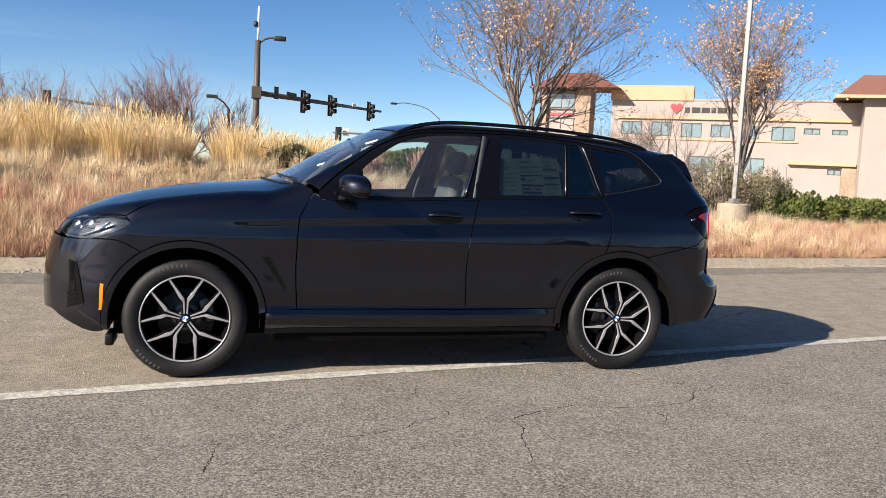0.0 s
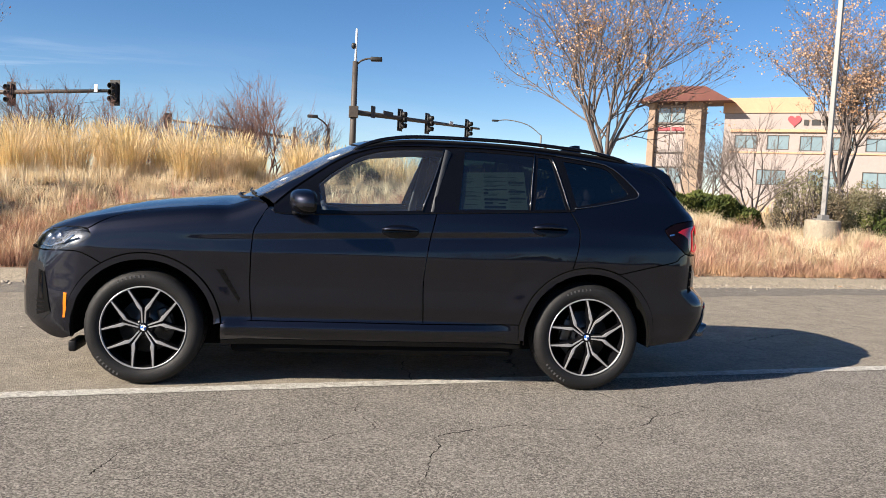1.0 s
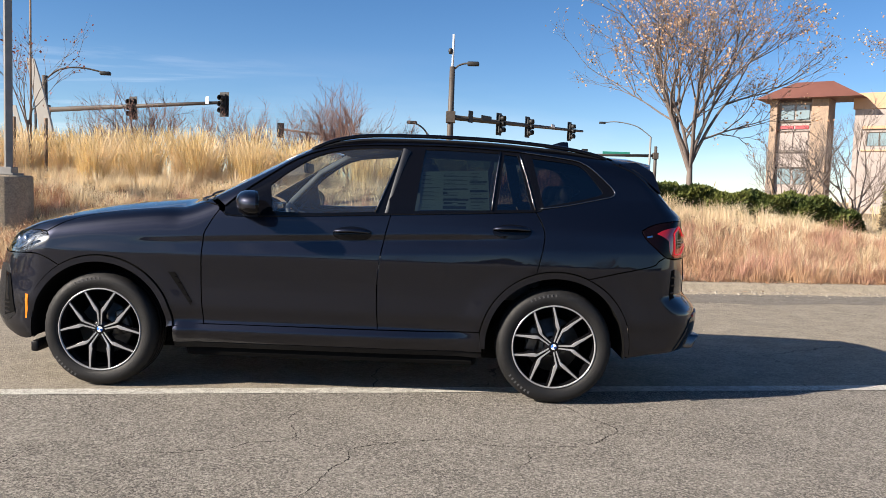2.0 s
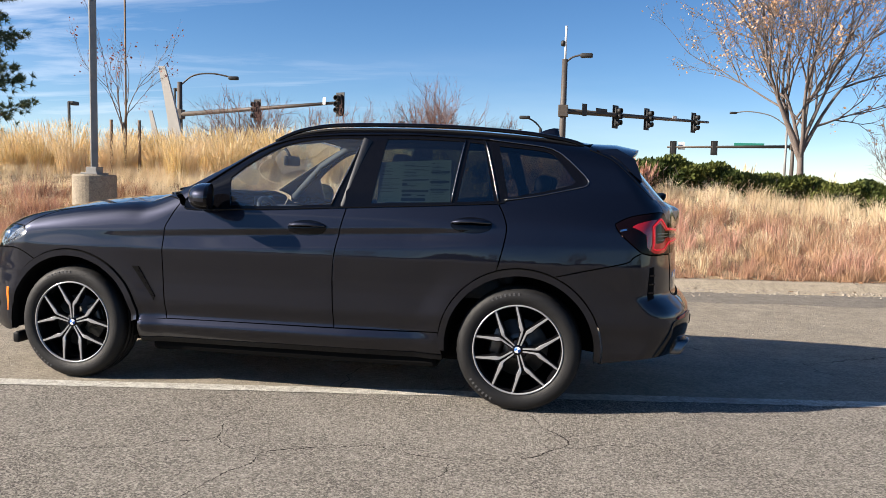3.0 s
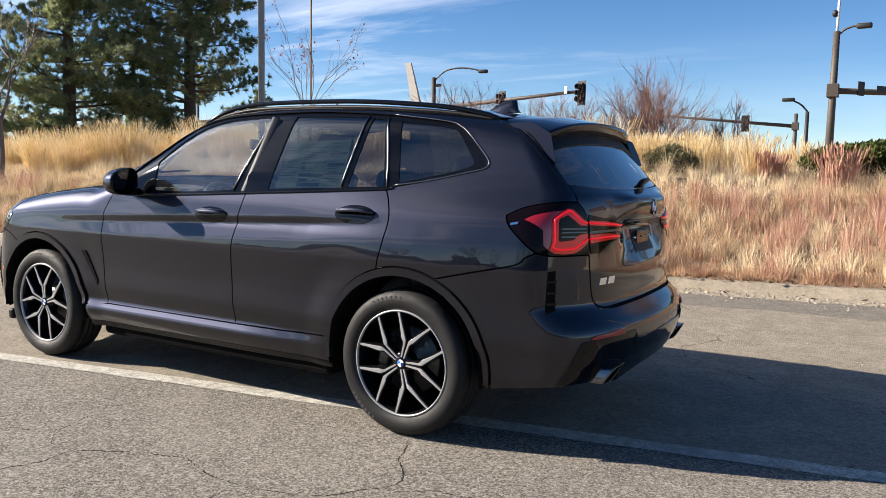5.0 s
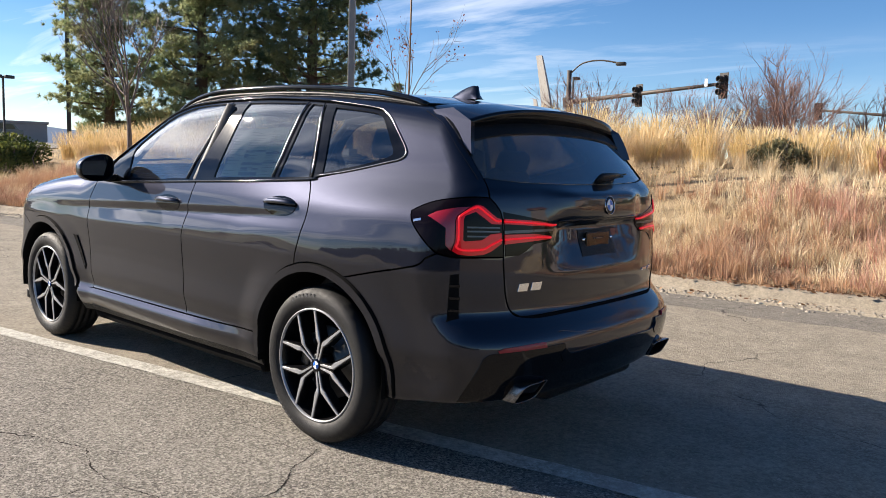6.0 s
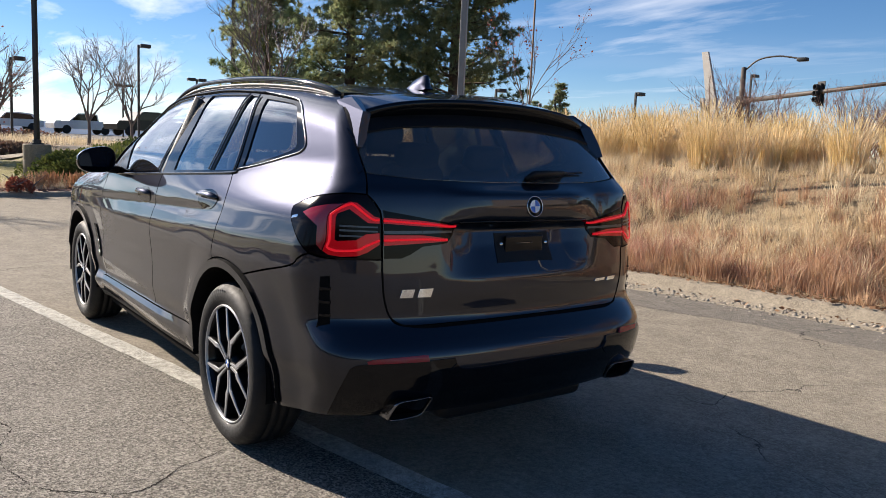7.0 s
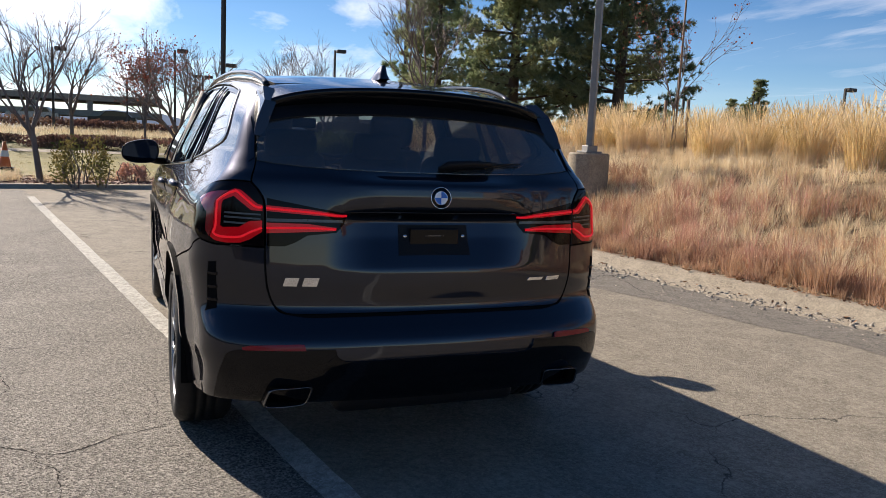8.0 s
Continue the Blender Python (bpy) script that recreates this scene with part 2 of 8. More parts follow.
M_BLUE = plain("blue_enamel", (0.02, 0.12, 0.45), 0.25, vary=0.08)
M_HOUSING = plain("lamp_housing", (0.055, 0.057, 0.062), 0.25, 0.5, vary=0.3, scale=14)
M_MIRROR = plain("mirror_silver", (0.055, 0.065, 0.085), 0.02, 1.0, vary=0.02)
M_SEAT = plain("seat_cloth", (0.075, 0.078, 0.085), 0.7, vary=0.2, scale=60, bump=0.3, bump_scale=400)
M_PILLAR = plain("grey_trim", (0.055, 0.058, 0.064), 0.7, vary=0.1, bump=0.2, bump_scale=500)
M_PAPER = plain("white_paper", (0.78, 0.78, 0.75), 0.6, vary=0.05)
M_INK = plain("printed_ink", (0.05, 0.05, 0.055), 0.6, vary=0.2)
M_MARK = plain("pale_rubber_mark", (0.055, 0.055, 0.057), 0.6, vary=0.2)


def ground_mat(name, dark, light, grain, spots=0.5, rough=0.9, bump=0.6, cracks=0.0, stain=None, big=0.25, chip=0.0):
    """Ground seen close by: stones, blotches metres wide, stains and, where asked, fine cracks."""
    m, nodes, links = shader(name)
    b = nodes["Principled BSDF"]
    b.inputs["Roughness"].default_value, b.inputs["Specular IOR Level"].default_value = rough, 0.3
    co = nodes.new("ShaderNodeTexCoord")

    def noise_of(scale, detail=4.0, rough_=0.55):
        n = node(nodes, "ShaderNodeTexNoise", Scale=scale, Detail=detail, Roughness=rough_)
        links.new(co.outputs["Object"], n.inputs["Vector"])
        return n.outputs["Fac"]

    def mixed(fac, a, c, mode="MIX"):
        n = nodes.new("ShaderNodeMix")
        n.data_type, n.blend_type = "RGBA", mode
        for key, v in (("Factor", fac), ("A", a), ("B", c)):
            if isinstance(v, (int, float)):
                n.inputs[key].default_value = v
            elif isinstance(v, tuple):
                n.inputs[key].default_value = (*v, 1)
            else:
                links.new(v, n.inputs[key])
        return n.outputs["Result"]

    def span(v, lo, hi, a=0.0, c=1.0):
        n = nodes.new("ShaderNodeMapRange")
        for key, w in (("From Min", lo), ("From Max", hi), ("To Min", a), ("To Max", c)):
            n.inputs[key].default_value = w
        links.new(v, n.inputs["Value"])
        return n.outputs["Result"]

    vor = node(nodes, "ShaderNodeTexVoronoi", Scale=grain)
    links.new(co.outputs["Object"], vor.inputs["Vector"])
    shade = nodes.new("ShaderNodeSeparateColor")
    links.new(vor.outputs["Color"], shade.inputs[0])
    base = mixed(span(shade.outputs[0], 0.15, 0.95), dark, light)
    base = mixed(span(noise_of(big, 5.0), 0.35, 0.68, 0.0, spots), base, tuple(c * 0.72 for c in light))
    base = mixed(span(noise_of(big * 7, 5.0, 0.65), 0.4, 0.75, 0.0, spots * 0.8), base, tuple(min(1, c * 1.25) for c in light))
    base = mixed(span(noise_of(grain * 0.22, 4.0, 0.7), 0.42, 0.70, 0.0, spots * 0.7), base, tuple(c * 0.6 for c in dark))
    if stain:
        base = mixed(span(noise_of(0.55, 6.0, 0.6), 0.60, 0.72, 0.0, 0.55), base, stain)
    chips = node(nodes, "ShaderNodeTexVoronoi", Scale=grain * 0.7)
    links.new(co.outputs["Object"], chips.inputs["Vector"])
    tone = nodes.new("ShaderNodeSeparateColor")
    links.new(chips.outputs["Color"], tone.inputs[0])
    base = mixed(span(tone.outputs[1], 0.84, 0.90, 0.0, chip), base, tuple(min(1, c * 1.4) for c in light))
    base = mixed(span(tone.outputs[2], 0.80, 0.86, 0.0, chip), base, tuple(c * 0.5 for c in dark))
    height = span(vor.outputs["Distance"], 0.0, 0.6, 1.0, 0.0)
    if cracks:
        warp = node(nodes, "ShaderNodeTexNoise", Scale=1.7, Detail=6.0)
        links.new(co.outputs["Object"], warp.inputs["Vector"])
        wob = nodes.new("ShaderNodeMix")
        wob.data_type, wob.blend_type = "RGBA", "ADD"
        wob.inputs["Factor"].default_value = 0.55
        links.new(co.outputs["Object"], wob.inputs["A"]), links.new(warp.outputs["Color"], wob.inputs["B"])
        cr = node(nodes, "ShaderNodeTexVoronoi", Scale=0.42)
        cr.feature = "DISTANCE_TO_EDGE"
        links.new(wob.outputs["Result"], cr.inputs["Vector"])
        gate = span(noise_of(0.8, 2.0), 0.44, 0.54)
        line = span(cr.outputs["Distance"], 0.0, 0.006 * cracks, 1.0, 0.0)
        both = nodes.new("ShaderNodeMath")
        both.operation = "MULTIPLY"
        links.new(line, both.inputs[0]), links.new(gate, both.inputs[1])
        base = mixed(both.outputs[0], base, (0.02, 0.018, 0.016))
    links.new(base, b.inputs["Base Color"])
    bp = node(nodes, "ShaderNodeBump", Strength=bump, Distance=0.009)
    links.new(height, bp.inputs["Height"]), links.new(bp.outputs["Normal"], b.inputs["Normal"])
    return m


M_ASPHALT = ground_mat("asphalt", (0.045, 0.040, 0.035), (0.36, 0.33, 0.285), 135.0, 0.35, cracks=0.0, bump=1.0, stain=(0.15, 0.14, 0.13), chip=0.4)
M_ASPHALT_PALE = ground_mat("asphalt_pale", (0.165, 0.143, 0.112), (0.32, 0.282, 0.222), 120.0, 0.8, cracks=0.4, bump=0.6, stain=(0.19, 0.17, 0.14), big=0.6, chip=0.2)
M_ASPHALT_SEAM = ground_mat("asphalt_seam", (0.10, 0.092, 0.08), (0.24, 0.215, 0.18), 120.0, 0.7, cracks=0.6, bump=0.7, stain=(0.30, 0.26, 0.20), big=0.9)
M_CONCRETE = ground_mat("concrete", (0.22, 0.185, 0.14), (0.38, 0.325, 0.245), 90.0, 0.6, bump=0.35, stain=(0.24, 0.20, 0.15), big=0.8)
M_SOIL = ground_mat("dry_soil", (0.16, 0.115, 0.07), (0.36, 0.27, 0.16), 40.0, 0.7, bump=0.9, stain=(0.22, 0.12, 0.07))
M_LINE = ground_mat("line_paint", (0.26, 0.245, 0.215), (0.58, 0.56, 0.50), 110.0, 0.9, bump=0.5, stain=(0.22, 0.205, 0.18), big=1.5)


# ---- the lay of the land: u runs along the painted line, v across it towards the bank ----
LOT = radians(10.0)
CU, SU = math.cos(LOT), math.sin(LOT)
KERB_V, LOT_END = 4.62, -13.4


def uv_of(x, y):
    return x * CU + y * SU, y * CU - x * SU


def xy_of(u, v):
    return u * CU - v * SU, u * SU + v * CU


def ramp01(t):
    t = np.clip(t, 0, 1)
    return t * t * (3 - 2 * t)


def land(u, v):
    """Height of the soil."""
    u, v = np.asarray(u, float), np.asarray(v, float)
    rise = np.interp(u, [-40, -14, -9, 2, 6, 9, 12, 20, 40], [0.7, 0.8, 1.15, 1.2, 1.0, 0.74, 0.42, 0.40, 0.3])
    bank = rise * ramp01((v - KERB_V - 0.2) / 4.7)
    bank = bank * (1 - 0.75 * ramp01((v - 12.5) / 12.0))
    bumps = 0.05 * np.sin(1.3 * u + 0.7 * v) * np.sin(0.9 * v - 0.4 * u + 1.0)
    soil = 0.10 + bank + bumps * ramp01((v - KERB_V) / 2.0)
    lawn = 0.06 + 0.9 * ramp01((-u + LOT_END - 3) / 26.0)
    end = ramp01((LOT_END - u - 0.2) / 2.5)
    side = ramp01((v - KERB_V + 0.1) / 0.2)
    h = np.where(v > KERB_V, soil * (1 - end) + np.maximum(soil, lawn) * end, -0.06 + (lawn + 0.06) * ramp01((LOT_END - u - 0.1) / 0.15))
    return np.where((v <= KERB_V) & (u > LOT_END - 0.1), -0.06, h)


def sheet(name, us, vs, height, material):
    uu, vv = np.meshgrid(us, vs)
    x, y = xy_of(uu, vv)
    z = height(uu, vv) + 0 * uu
    n, m = uu.shape
    idx = np.arange(n * m).reshape(n, m)
    quads = np.stack([idx[:-1, :-1], idx[:-1, 1:], idx[1:, 1:], idx[1:, :-1]], -1).reshape(-1, 4)
    return make_mesh(name, np.stack([x, y, z], -1).reshape(-1, 3), quads, True, material)


far = np.array([3000, 1500, 700, 350, 200, 130, 90, 60])
us = np.concatenate([-far, np.arange(-45, 45.1, 0.5), far[::-1]])
us = np.sort(np.concatenate([us, [LOT_END - 0.12, LOT_END - 0.25]]))
vs = np.concatenate([-far, np.arange(-45, 4.5, 2.0), [KERB_V - 0.02, KERB_V + 0.02], np.arange(4.8, 30, 0.4), np.arange(32, 60, 4), far[::-1]])
ground = thing("ground", "dry sandy soil under winter grass reaching the horizon", "ground", kind="structure", me=sheet("ground", us, np.sort(vs), land, M_SOIL))


def strip(name, u0, u1, v0, v1, z, material, nu=2, nv=2):
    return sheet(name, np.linspace(u0, u1, nu), np.linspace(v0, v1, nv), lambda u, v: z + 0 * u, material)


road = thing("road", "worn grey asphalt of the parking lot with cracks", "asphalt", kind="structure", me=strip("road", LOT_END, 60, -40, -0.80, 0.0, M_ASPHALT, 40, 20))
lane = thing("pavement", "paler worn asphalt lane beside the kerb", "asphalt", kind="structure", me=strip("pavement", LOT_END, 60, -0.80, KERB_V - 0.42, 0.0, M_ASPHALT_PALE, 40, 8))


# ---- the car's body as one smooth surface: inside where body_field() < 0 ----
def table(pairs, soft, step=0.003):
    xs, ys = zip(*pairs)
    grid = np.arange(xs[0] - 0.3, xs[-1] + 0.3, step)
    raw = np.interp(grid, xs, ys)
    lo, hi = (ys[1] - ys[0]) / (xs[1] - xs[0]), (ys[-1] - ys[-2]) / (xs[-1] - xs[-2])
    raw = np.where(grid < xs[0], ys[0] + lo * (grid - xs[0]), np.where(grid > xs[-1], ys[-1] + hi * (grid - xs[-1]), raw))
    n = int(3 * soft / step)
    kernel = np.exp(-0.5 * (np.arange(-n, n + 1) * step / soft) ** 2)
    smooth = np.convolve(np.pad(raw, n, mode="edge"), kernel / kernel.sum(), mode="valid")
    return lambda v: np.interp(v, grid, smooth)


HUB_X, HUB_Z, TYRE_R = 1.432, 0.364, 0.364
side_low = table([(0.10, 0.76), (0.20, 0.82), (0.27, 0.872), (0.32, 0.892), (0.37, 0.900), (0.43, 0.903), (0.47, 0.909), (0.51, 0.920), (0.54, 0.9235), (0.60, 0.9225), (0.65, 0.922), (0.72, 0.926),
                  (0.82, 0.938), (0.86, 0.943), (0.90, 0.939), (0.97, 0.932), (1.05, 0.914), (1.10, 0.903), (1.14, 0.891), (1.25, 0.856), (1.35, 0.812), (1.45, 0.766),
                  (1.55, 0.72), (1.62, 0.685), (1.75, 0.62)], 0.007)
taper_low = table([(-2.4, 0.955), (-1.9, 0.985), (-1.4, 0.998), (-0.9, 1.0), (1.2, 1.0), (1.8, 0.983), (2.2, 0.945), (2.5, 0.90)], 0.1)
taper_high = table([(-1.2, 1.02), (-0.6, 1.005), (0.0, 1.0), (0.7, 0.995), (1.2, 0.965), (1.8, 0.905), (2.2, 0.86), (2.5, 0.82)], 0.1)
top_line = table([(-2.5, 0.66), (-2.33, 0.80), (-2.24, 0.915), (-2.16, 0.975), (-2.05, 1.025), (-1.9, 1.078), (-1.74, 1.118), (-1.56, 1.15), (-1.38, 1.173), (-1.2, 1.19), (-1.05, 1.203), (-0.95, 1.212),
                  (-0.85, 1.26), (-0.55, 1.432), (-0.3, 1.560), (-0.14, 1.627), (0.03, 1.660), (0.3, 1.678), (0.7, 1.678), (1.1, 1.664), (1.5, 1.632), (1.8, 1.592), (2.06, 1.548), (2.3, 1.50)], 0.03)
top_fall = table([(-2.4, 0.10), (-1.6, 0.10), (-1.0, 0.09), (-0.8, 0.15), (-0.4, 0.19), (0.0, 0.125), (0.5, 0.105), (1.5, 0.11), (2.1, 0.13)], 0.08)
low_back = [(0.10, 2.18), (0.24, 2.29), (0.36, 2.40), (0.45, 2.445), (0.53, 2.460), (0.595, 2.454), (0.63, 2.430), (0.672, 2.388), (0.69, 2.368), (0.72, 2.364), (0.80, 2.368), (0.855, 2.366)]
high_back = [(1.20, 2.340), (1.215, 2.308), (1.23, 2.285), (1.30, 2.222), (1.40, 2.136), (1.50, 2.05), (1.62, 1.95)]
# between the lamps the gate steps in under the badge; beside them it runs smoothly
back_mid = table(low_back + [(0.88, 2.355), (0.97, 2.315), (1.045, 2.296), (1.058, 2.312), (1.072, 2.360), (1.085, 2.373), (1.13, 2.377), (1.185, 2.372)] + high_back, 0.007)
back_side = table(low_back + [(0.90, 2.362), (1.0, 2.354), (1.08, 2.347), (1.13, 2.342), (1.18, 2.333)] + [(1.20, 2.322)] + high_back[1:], 0.012)
nose_line = table([(0.1, 0.22), (0.24, 0.07), (0.36, 0.005), (0.55, 0.0), (0.70, 0.02), (0.84, 0.055), (0.95, 0.10), (1.1, 0.3)], 0.03)


def smooth_max(a, b, k):
    h = np.maximum(k - np.abs(a - b), 0.0) / k
    return np.maximum(a, b) + h * h * k * 0.25


def body_field(p):
    x, y, z = p[..., 0], np.abs(p[..., 1]), p[..., 2]
    mix = np.clip((z - 1.05) / 0.25, 0.0, 1.0)
    mix = mix * mix * (3 - 2 * mix)
    wide = side_low(z) * (taper_low(x) * (1 - mix) + taper_high(x) * mix)
    for hx in (-HUB_X, HUB_X):
        r = np.hypot(x - hx, z - HUB_Z)
        s = np.clip((0.64 - r) / 0.17, 0.0, 1.0)
        wide = wide + 0.014 * s * s * (3 - 2 * s) * np.clip((0.95 - z) / 0.25, 0, 1)
    s = np.clip((x + 1.25) / 0.9, 0, 1) * np.clip((1.35 - x) / 0.5, 0, 1)
    d = z - 0.985 - 0.04 * (x - 0.15)
    wide = wide - 0.017 * s * np.where(d > 0, np.clip(1 - d / 0.034, 0, 1), np.clip(1 + d / 0.085, 0, 1))
    s = np.clip((x - 0.75) / 0.5, 0, 1) * np.clip((1.9 - x) / 0.4, 0, 1)
    wide = wide + 0.012 * s * np.exp(-((z - 0.93) / 0.10) ** 2)
    s = np.clip((x + 1.02) / 0.08, 0, 1) * np.clip((0.96 - x) / 0.55, 0, 1) ** 0.6
    wide = wide + s * np.interp(z, [0.20, 0.30, 0.35, 0.378, 0.388, 0.445, 0.50], [0.0, 0.012, 0.030, 0.036, 0.035, 0.002, 0.0])
    side = y - wide
    top = (z - top_line(x) + top_fall(x) * y * y) * 0.93
    beside = np.clip((y - 0.22) / 0.23, 0, 1)
    beside = beside * beside * (3 - 2 * beside)
    back = x - (back_mid(z) * (1 - beside) + back_side(z) * beside) + 0.15 * y * y + 0.105 * (y / 0.85) ** 6
    front = (-2.325 + nose_line(z) + 0.40 * (y / 0.93) ** 4) - x
    f = smooth_max(side, top, 0.11)
    f = smooth_max(f, back, 0.07)
    return smooth_max(f, front, 0.10)


def body_normal(p, step=0.009):
    g = np.stack([body_field(p + d) - body_field(p - d) for d in np.eye(3) * step], -1)
    return g / np.linalg.norm(g, axis=-1, keepdims=True)


def body_snap(p, off=0.0):
    """Points moved along the slope onto the surface that lies off metres outside the body."""
    p = np.array(p, float)
    for _ in range(8):
        g = np.stack([body_field(p + d) - body_field(p - d) for d in np.eye(3) * 0.003], -1) / 0.006
        p = p - ((body_field(p) - off) / np.maximum((g * g).sum(-1), 0.2))[..., None] * g
    return p


def body_shoot(p, way, off=0.0, reach=1.2):
    """For each point the place where the line through it along way enters the surface from outside."""
    way = np.array(way, float)
    way = way / np.linalg.norm(way, axis=-1, keepdims=True)
    lo, hi = np.full(len(p), -reach), np.full(len(p), reach)
    for t in np.linspace(reach, -reach, 121):
        inside = body_field(p + t * way) < off
        lo = np.where(inside & (lo == -reach), t, lo)
    hi = lo + 2 * reach / 120
    for _ in range(24):
        mid = (lo + hi) / 2
        inside = body_field(p + mid[:, None] * way) < off
        lo, hi = np.where(inside, mid, lo), np.where(inside, hi, mid)
    return p + lo[:, None] * way


# ---- the car ----
def flat_way(way):
    d = np.array(way, float) / np.linalg.norm(way)
    u = np.cross((0, 0, 1) if abs(d[2]) < 0.8 else (0, 1, 0), d)
    u /= np.linalg.norm(u)
    v = np.cross(d, u)
    return (lambda p: np.stack([p @ u, p @ v], -1)), (lambda q, mean: (q[:, :1] * u + q[:, 1:] * v + (mean @ d) * d, d))


def round_way(x0, back):
    def to2(p):
        return np.stack([np.arctan2(p[:, 1], back * (p[:, 0] - x0)) * 1.1 * back, p[:, 2]], -1)

    def base(q, mean):
        a = q[:, 0] / 1.1 * back
        d = np.stack([back * np.cos(a), np.sin(a), 0 * a], -1)
        return np.stack([0 * a + x0, 0 * a, q[:, 1]], -1) + d * 1.0, d
    return to2, base


def inside_loop(q, loop):
    x, y = q[:, 0], q[:, 1]
    odd = np.zeros(len(q), bool)
    for (ax, ay), (bx, by) in zip(loop, np.roll(loop, -1, 0)):
        cross = (ay > y) != (by > y)
        odd ^= cross & (x < (bx - ax) * (y - ay) / (by - ay + 1e-12) + ax)
    return odd


def shrink(q, gap):
    a, b = np.roll(q, 1, 0), np.roll(q, -1, 0)
    area = (q[:, 0] * b[:, 1] - b[:, 0] * q[:, 1]).sum()
    n = np.zeros_like(q)
    for s, e in ((a, q), (q, b)):
        d = e - s
        d = d / np.maximum(np.linalg.norm(d, axis=1, keepdims=True), 1e-9)
        n += np.stack([-d[:, 1], d[:, 0]], -1)
    n /= np.maximum(np.linalg.norm(n, axis=1, keepdims=True), 0.35)
    return q + n * gap * (1 if area > 0 else -1)


def panel(curves, way, off=0.0, gap=0.0036, step=0.022, holes=(), rim=0.014, fine=0.015):
    """A skin piece of the body: its outline (smooth curves end to end, any points near the surface), filled and laid on the surface."""
    to2, base = way

    def loop3(cs):
        pts = np.vstack([spline(c, fine)[:-1] for c in cs])
        return body_snap(pts, off)

    def lay(q, mean):
        p, d = base(q, mean)
        return body_shoot(p, d, off, 0.9)

    outer3 = loop3(curves)
    mean = outer3.mean(0)
    loops = [shrink(to2(outer3), gap)] + [shrink(to2(loop3(h)), -gap) for h in holes]
    lo, hi = loops[0].min(0), loops[0].max(0)
    gx, gy = np.meshgrid(np.arange(lo[0], hi[0], step), np.arange(lo[1], hi[1], step * 0.87))
    gx = gx + (np.arange(gx.shape[0]) % 2)[:, None] * step / 2
    grid = np.stack([gx.ravel(), gy.ravel()], -1)
    ok = inside_loop(grid, loops[0])
    for h in loops[1:]:
        ok &= ~inside_loop(grid, h)
    grid = grid[ok]
    border = np.vstack(loops)
    near = np.full(len(grid), 9.0)
    for c in range(0, len(border), 64):
        near = np.minimum(near, np.linalg.norm(grid[:, None] - border[None, c:c + 64], axis=-1).min(1)) if len(grid) else near
    grid = grid[near > step * 0.45]
    q = np.vstack([border, grid])
    edges, n = [], 0
    for h in loops:
        edges += [(n + i, n + (i + 1) % len(h)) for i in range(len(h))]
        n += len(h)
    got = mathutils_cdt([Vector(v) for v in q], edges, [], 0, 1e-6)
    q2 = np.array([tuple(v) for v in got[0]])
    tri = np.array(got[2])
    mid = q2[tri].mean(1)
    ok = inside_loop(mid, loops[0])
    for h in loops[1:]:
        ok &= ~inside_loop(mid, h)
    tri = tri[ok]
    p = lay(q2, mean)
    p = body_snap(p, off)
    normal = body_normal(p)
    face = np.cross(p[tri[:, 1]] - p[tri[:, 0]], p[tri[:, 2]] - p[tri[:, 0]])
    flip = (face * normal[tri[:, 0]]).sum(1) < 0
    tri[flip] = tri[flip][:, ::-1]
    verts, faces, normals = [p], [tri], [normal]
    count = len(p)
    if rim:
        used, counts = np.unique(np.sort(np.vstack([tri[:, [0, 1]], tri[:, [1, 2]], tri[:, [2, 0]]]), 1), axis=0, return_counts=True)
        single = {tuple(e) for e in used[counts == 1]}
        for a, b, c in tri:
            for s, e in ((a, b), (b, c), (c, a)):
                if (min(s, e), max(s, e)) in single:
                    quad = np.array([p[s], p[e], p[e] - normal[e] * rim, p[s] - normal[s] * rim])
                    out = np.cross(p[e] - p[s], normal[s])
                    out /= max(np.linalg.norm(out), 1e-9)
                    edge = (out + normal[s]) / np.linalg.norm(out + normal[s])
                    verts.append(quad), normals.append(np.array([edge, edge, out, out]))
                    faces.append(np.array([[count + 1, count, count + 3], [count + 1, count + 3, count + 2]]))
                    count += 4
    return np.vstack(verts), np.vstack(faces), np.vstack(normals), len(tri)


def skin(name, geo, material, flip=False):
    v, f, n, front = geo
    if flip:
        v, n, f = v * (1, -1, 1), n * (1, -1, 1), f[:, ::-1]
    me = make_mesh(name, v, f, True, material)
    me.normals_split_custom_set_from_vertices([tuple(k) for k in n])
    if material is M_PAINT:
        # folded edges inside shut lines are blackened to stand for the gap's shade
        me.materials.append(M_WELL_SHADE)
        me.polygons.foreach_set("material_index", [0] * front + [1] * (len(f) - front))
    return me


def side_pt(x, z):
    return body_shoot(np.array([[x, -0.9, z]]), (0, -1, 0), 0, 0.8)[0]


def side_pts(*xz):
    return [tuple(side_pt(x, z)) for x, z in xz]


def roof_pts(*xy):
    return [tuple(body_shoot(np.array([[x, y, 1.2]]), (0, 0, 1), 0, 0.7)[0]) for x, y in xy]


def arc_pts(hx, r, a0, a1, n=9):
    return side_pts(*[(hx + r * math.cos(radians(a)), HUB_Z + r * math.sin(radians(a))) for a in np.linspace(a0, a1, n)])


def mirrored(points):
    return [(x, -y, z) for x, y, z in points][::-1]


def flipped(points):
    return [(x, -y, z) for x, y, z in points]


CAR = thing("car", "dark graphite metallic sport utility car parked across a painted line", "car")
SIDE, SIDE_UP, QUARTER = flat_way((0, -1, 0.12)), flat_way((0, -1, 0.45)), flat_way((0.35, -1, 0.42))
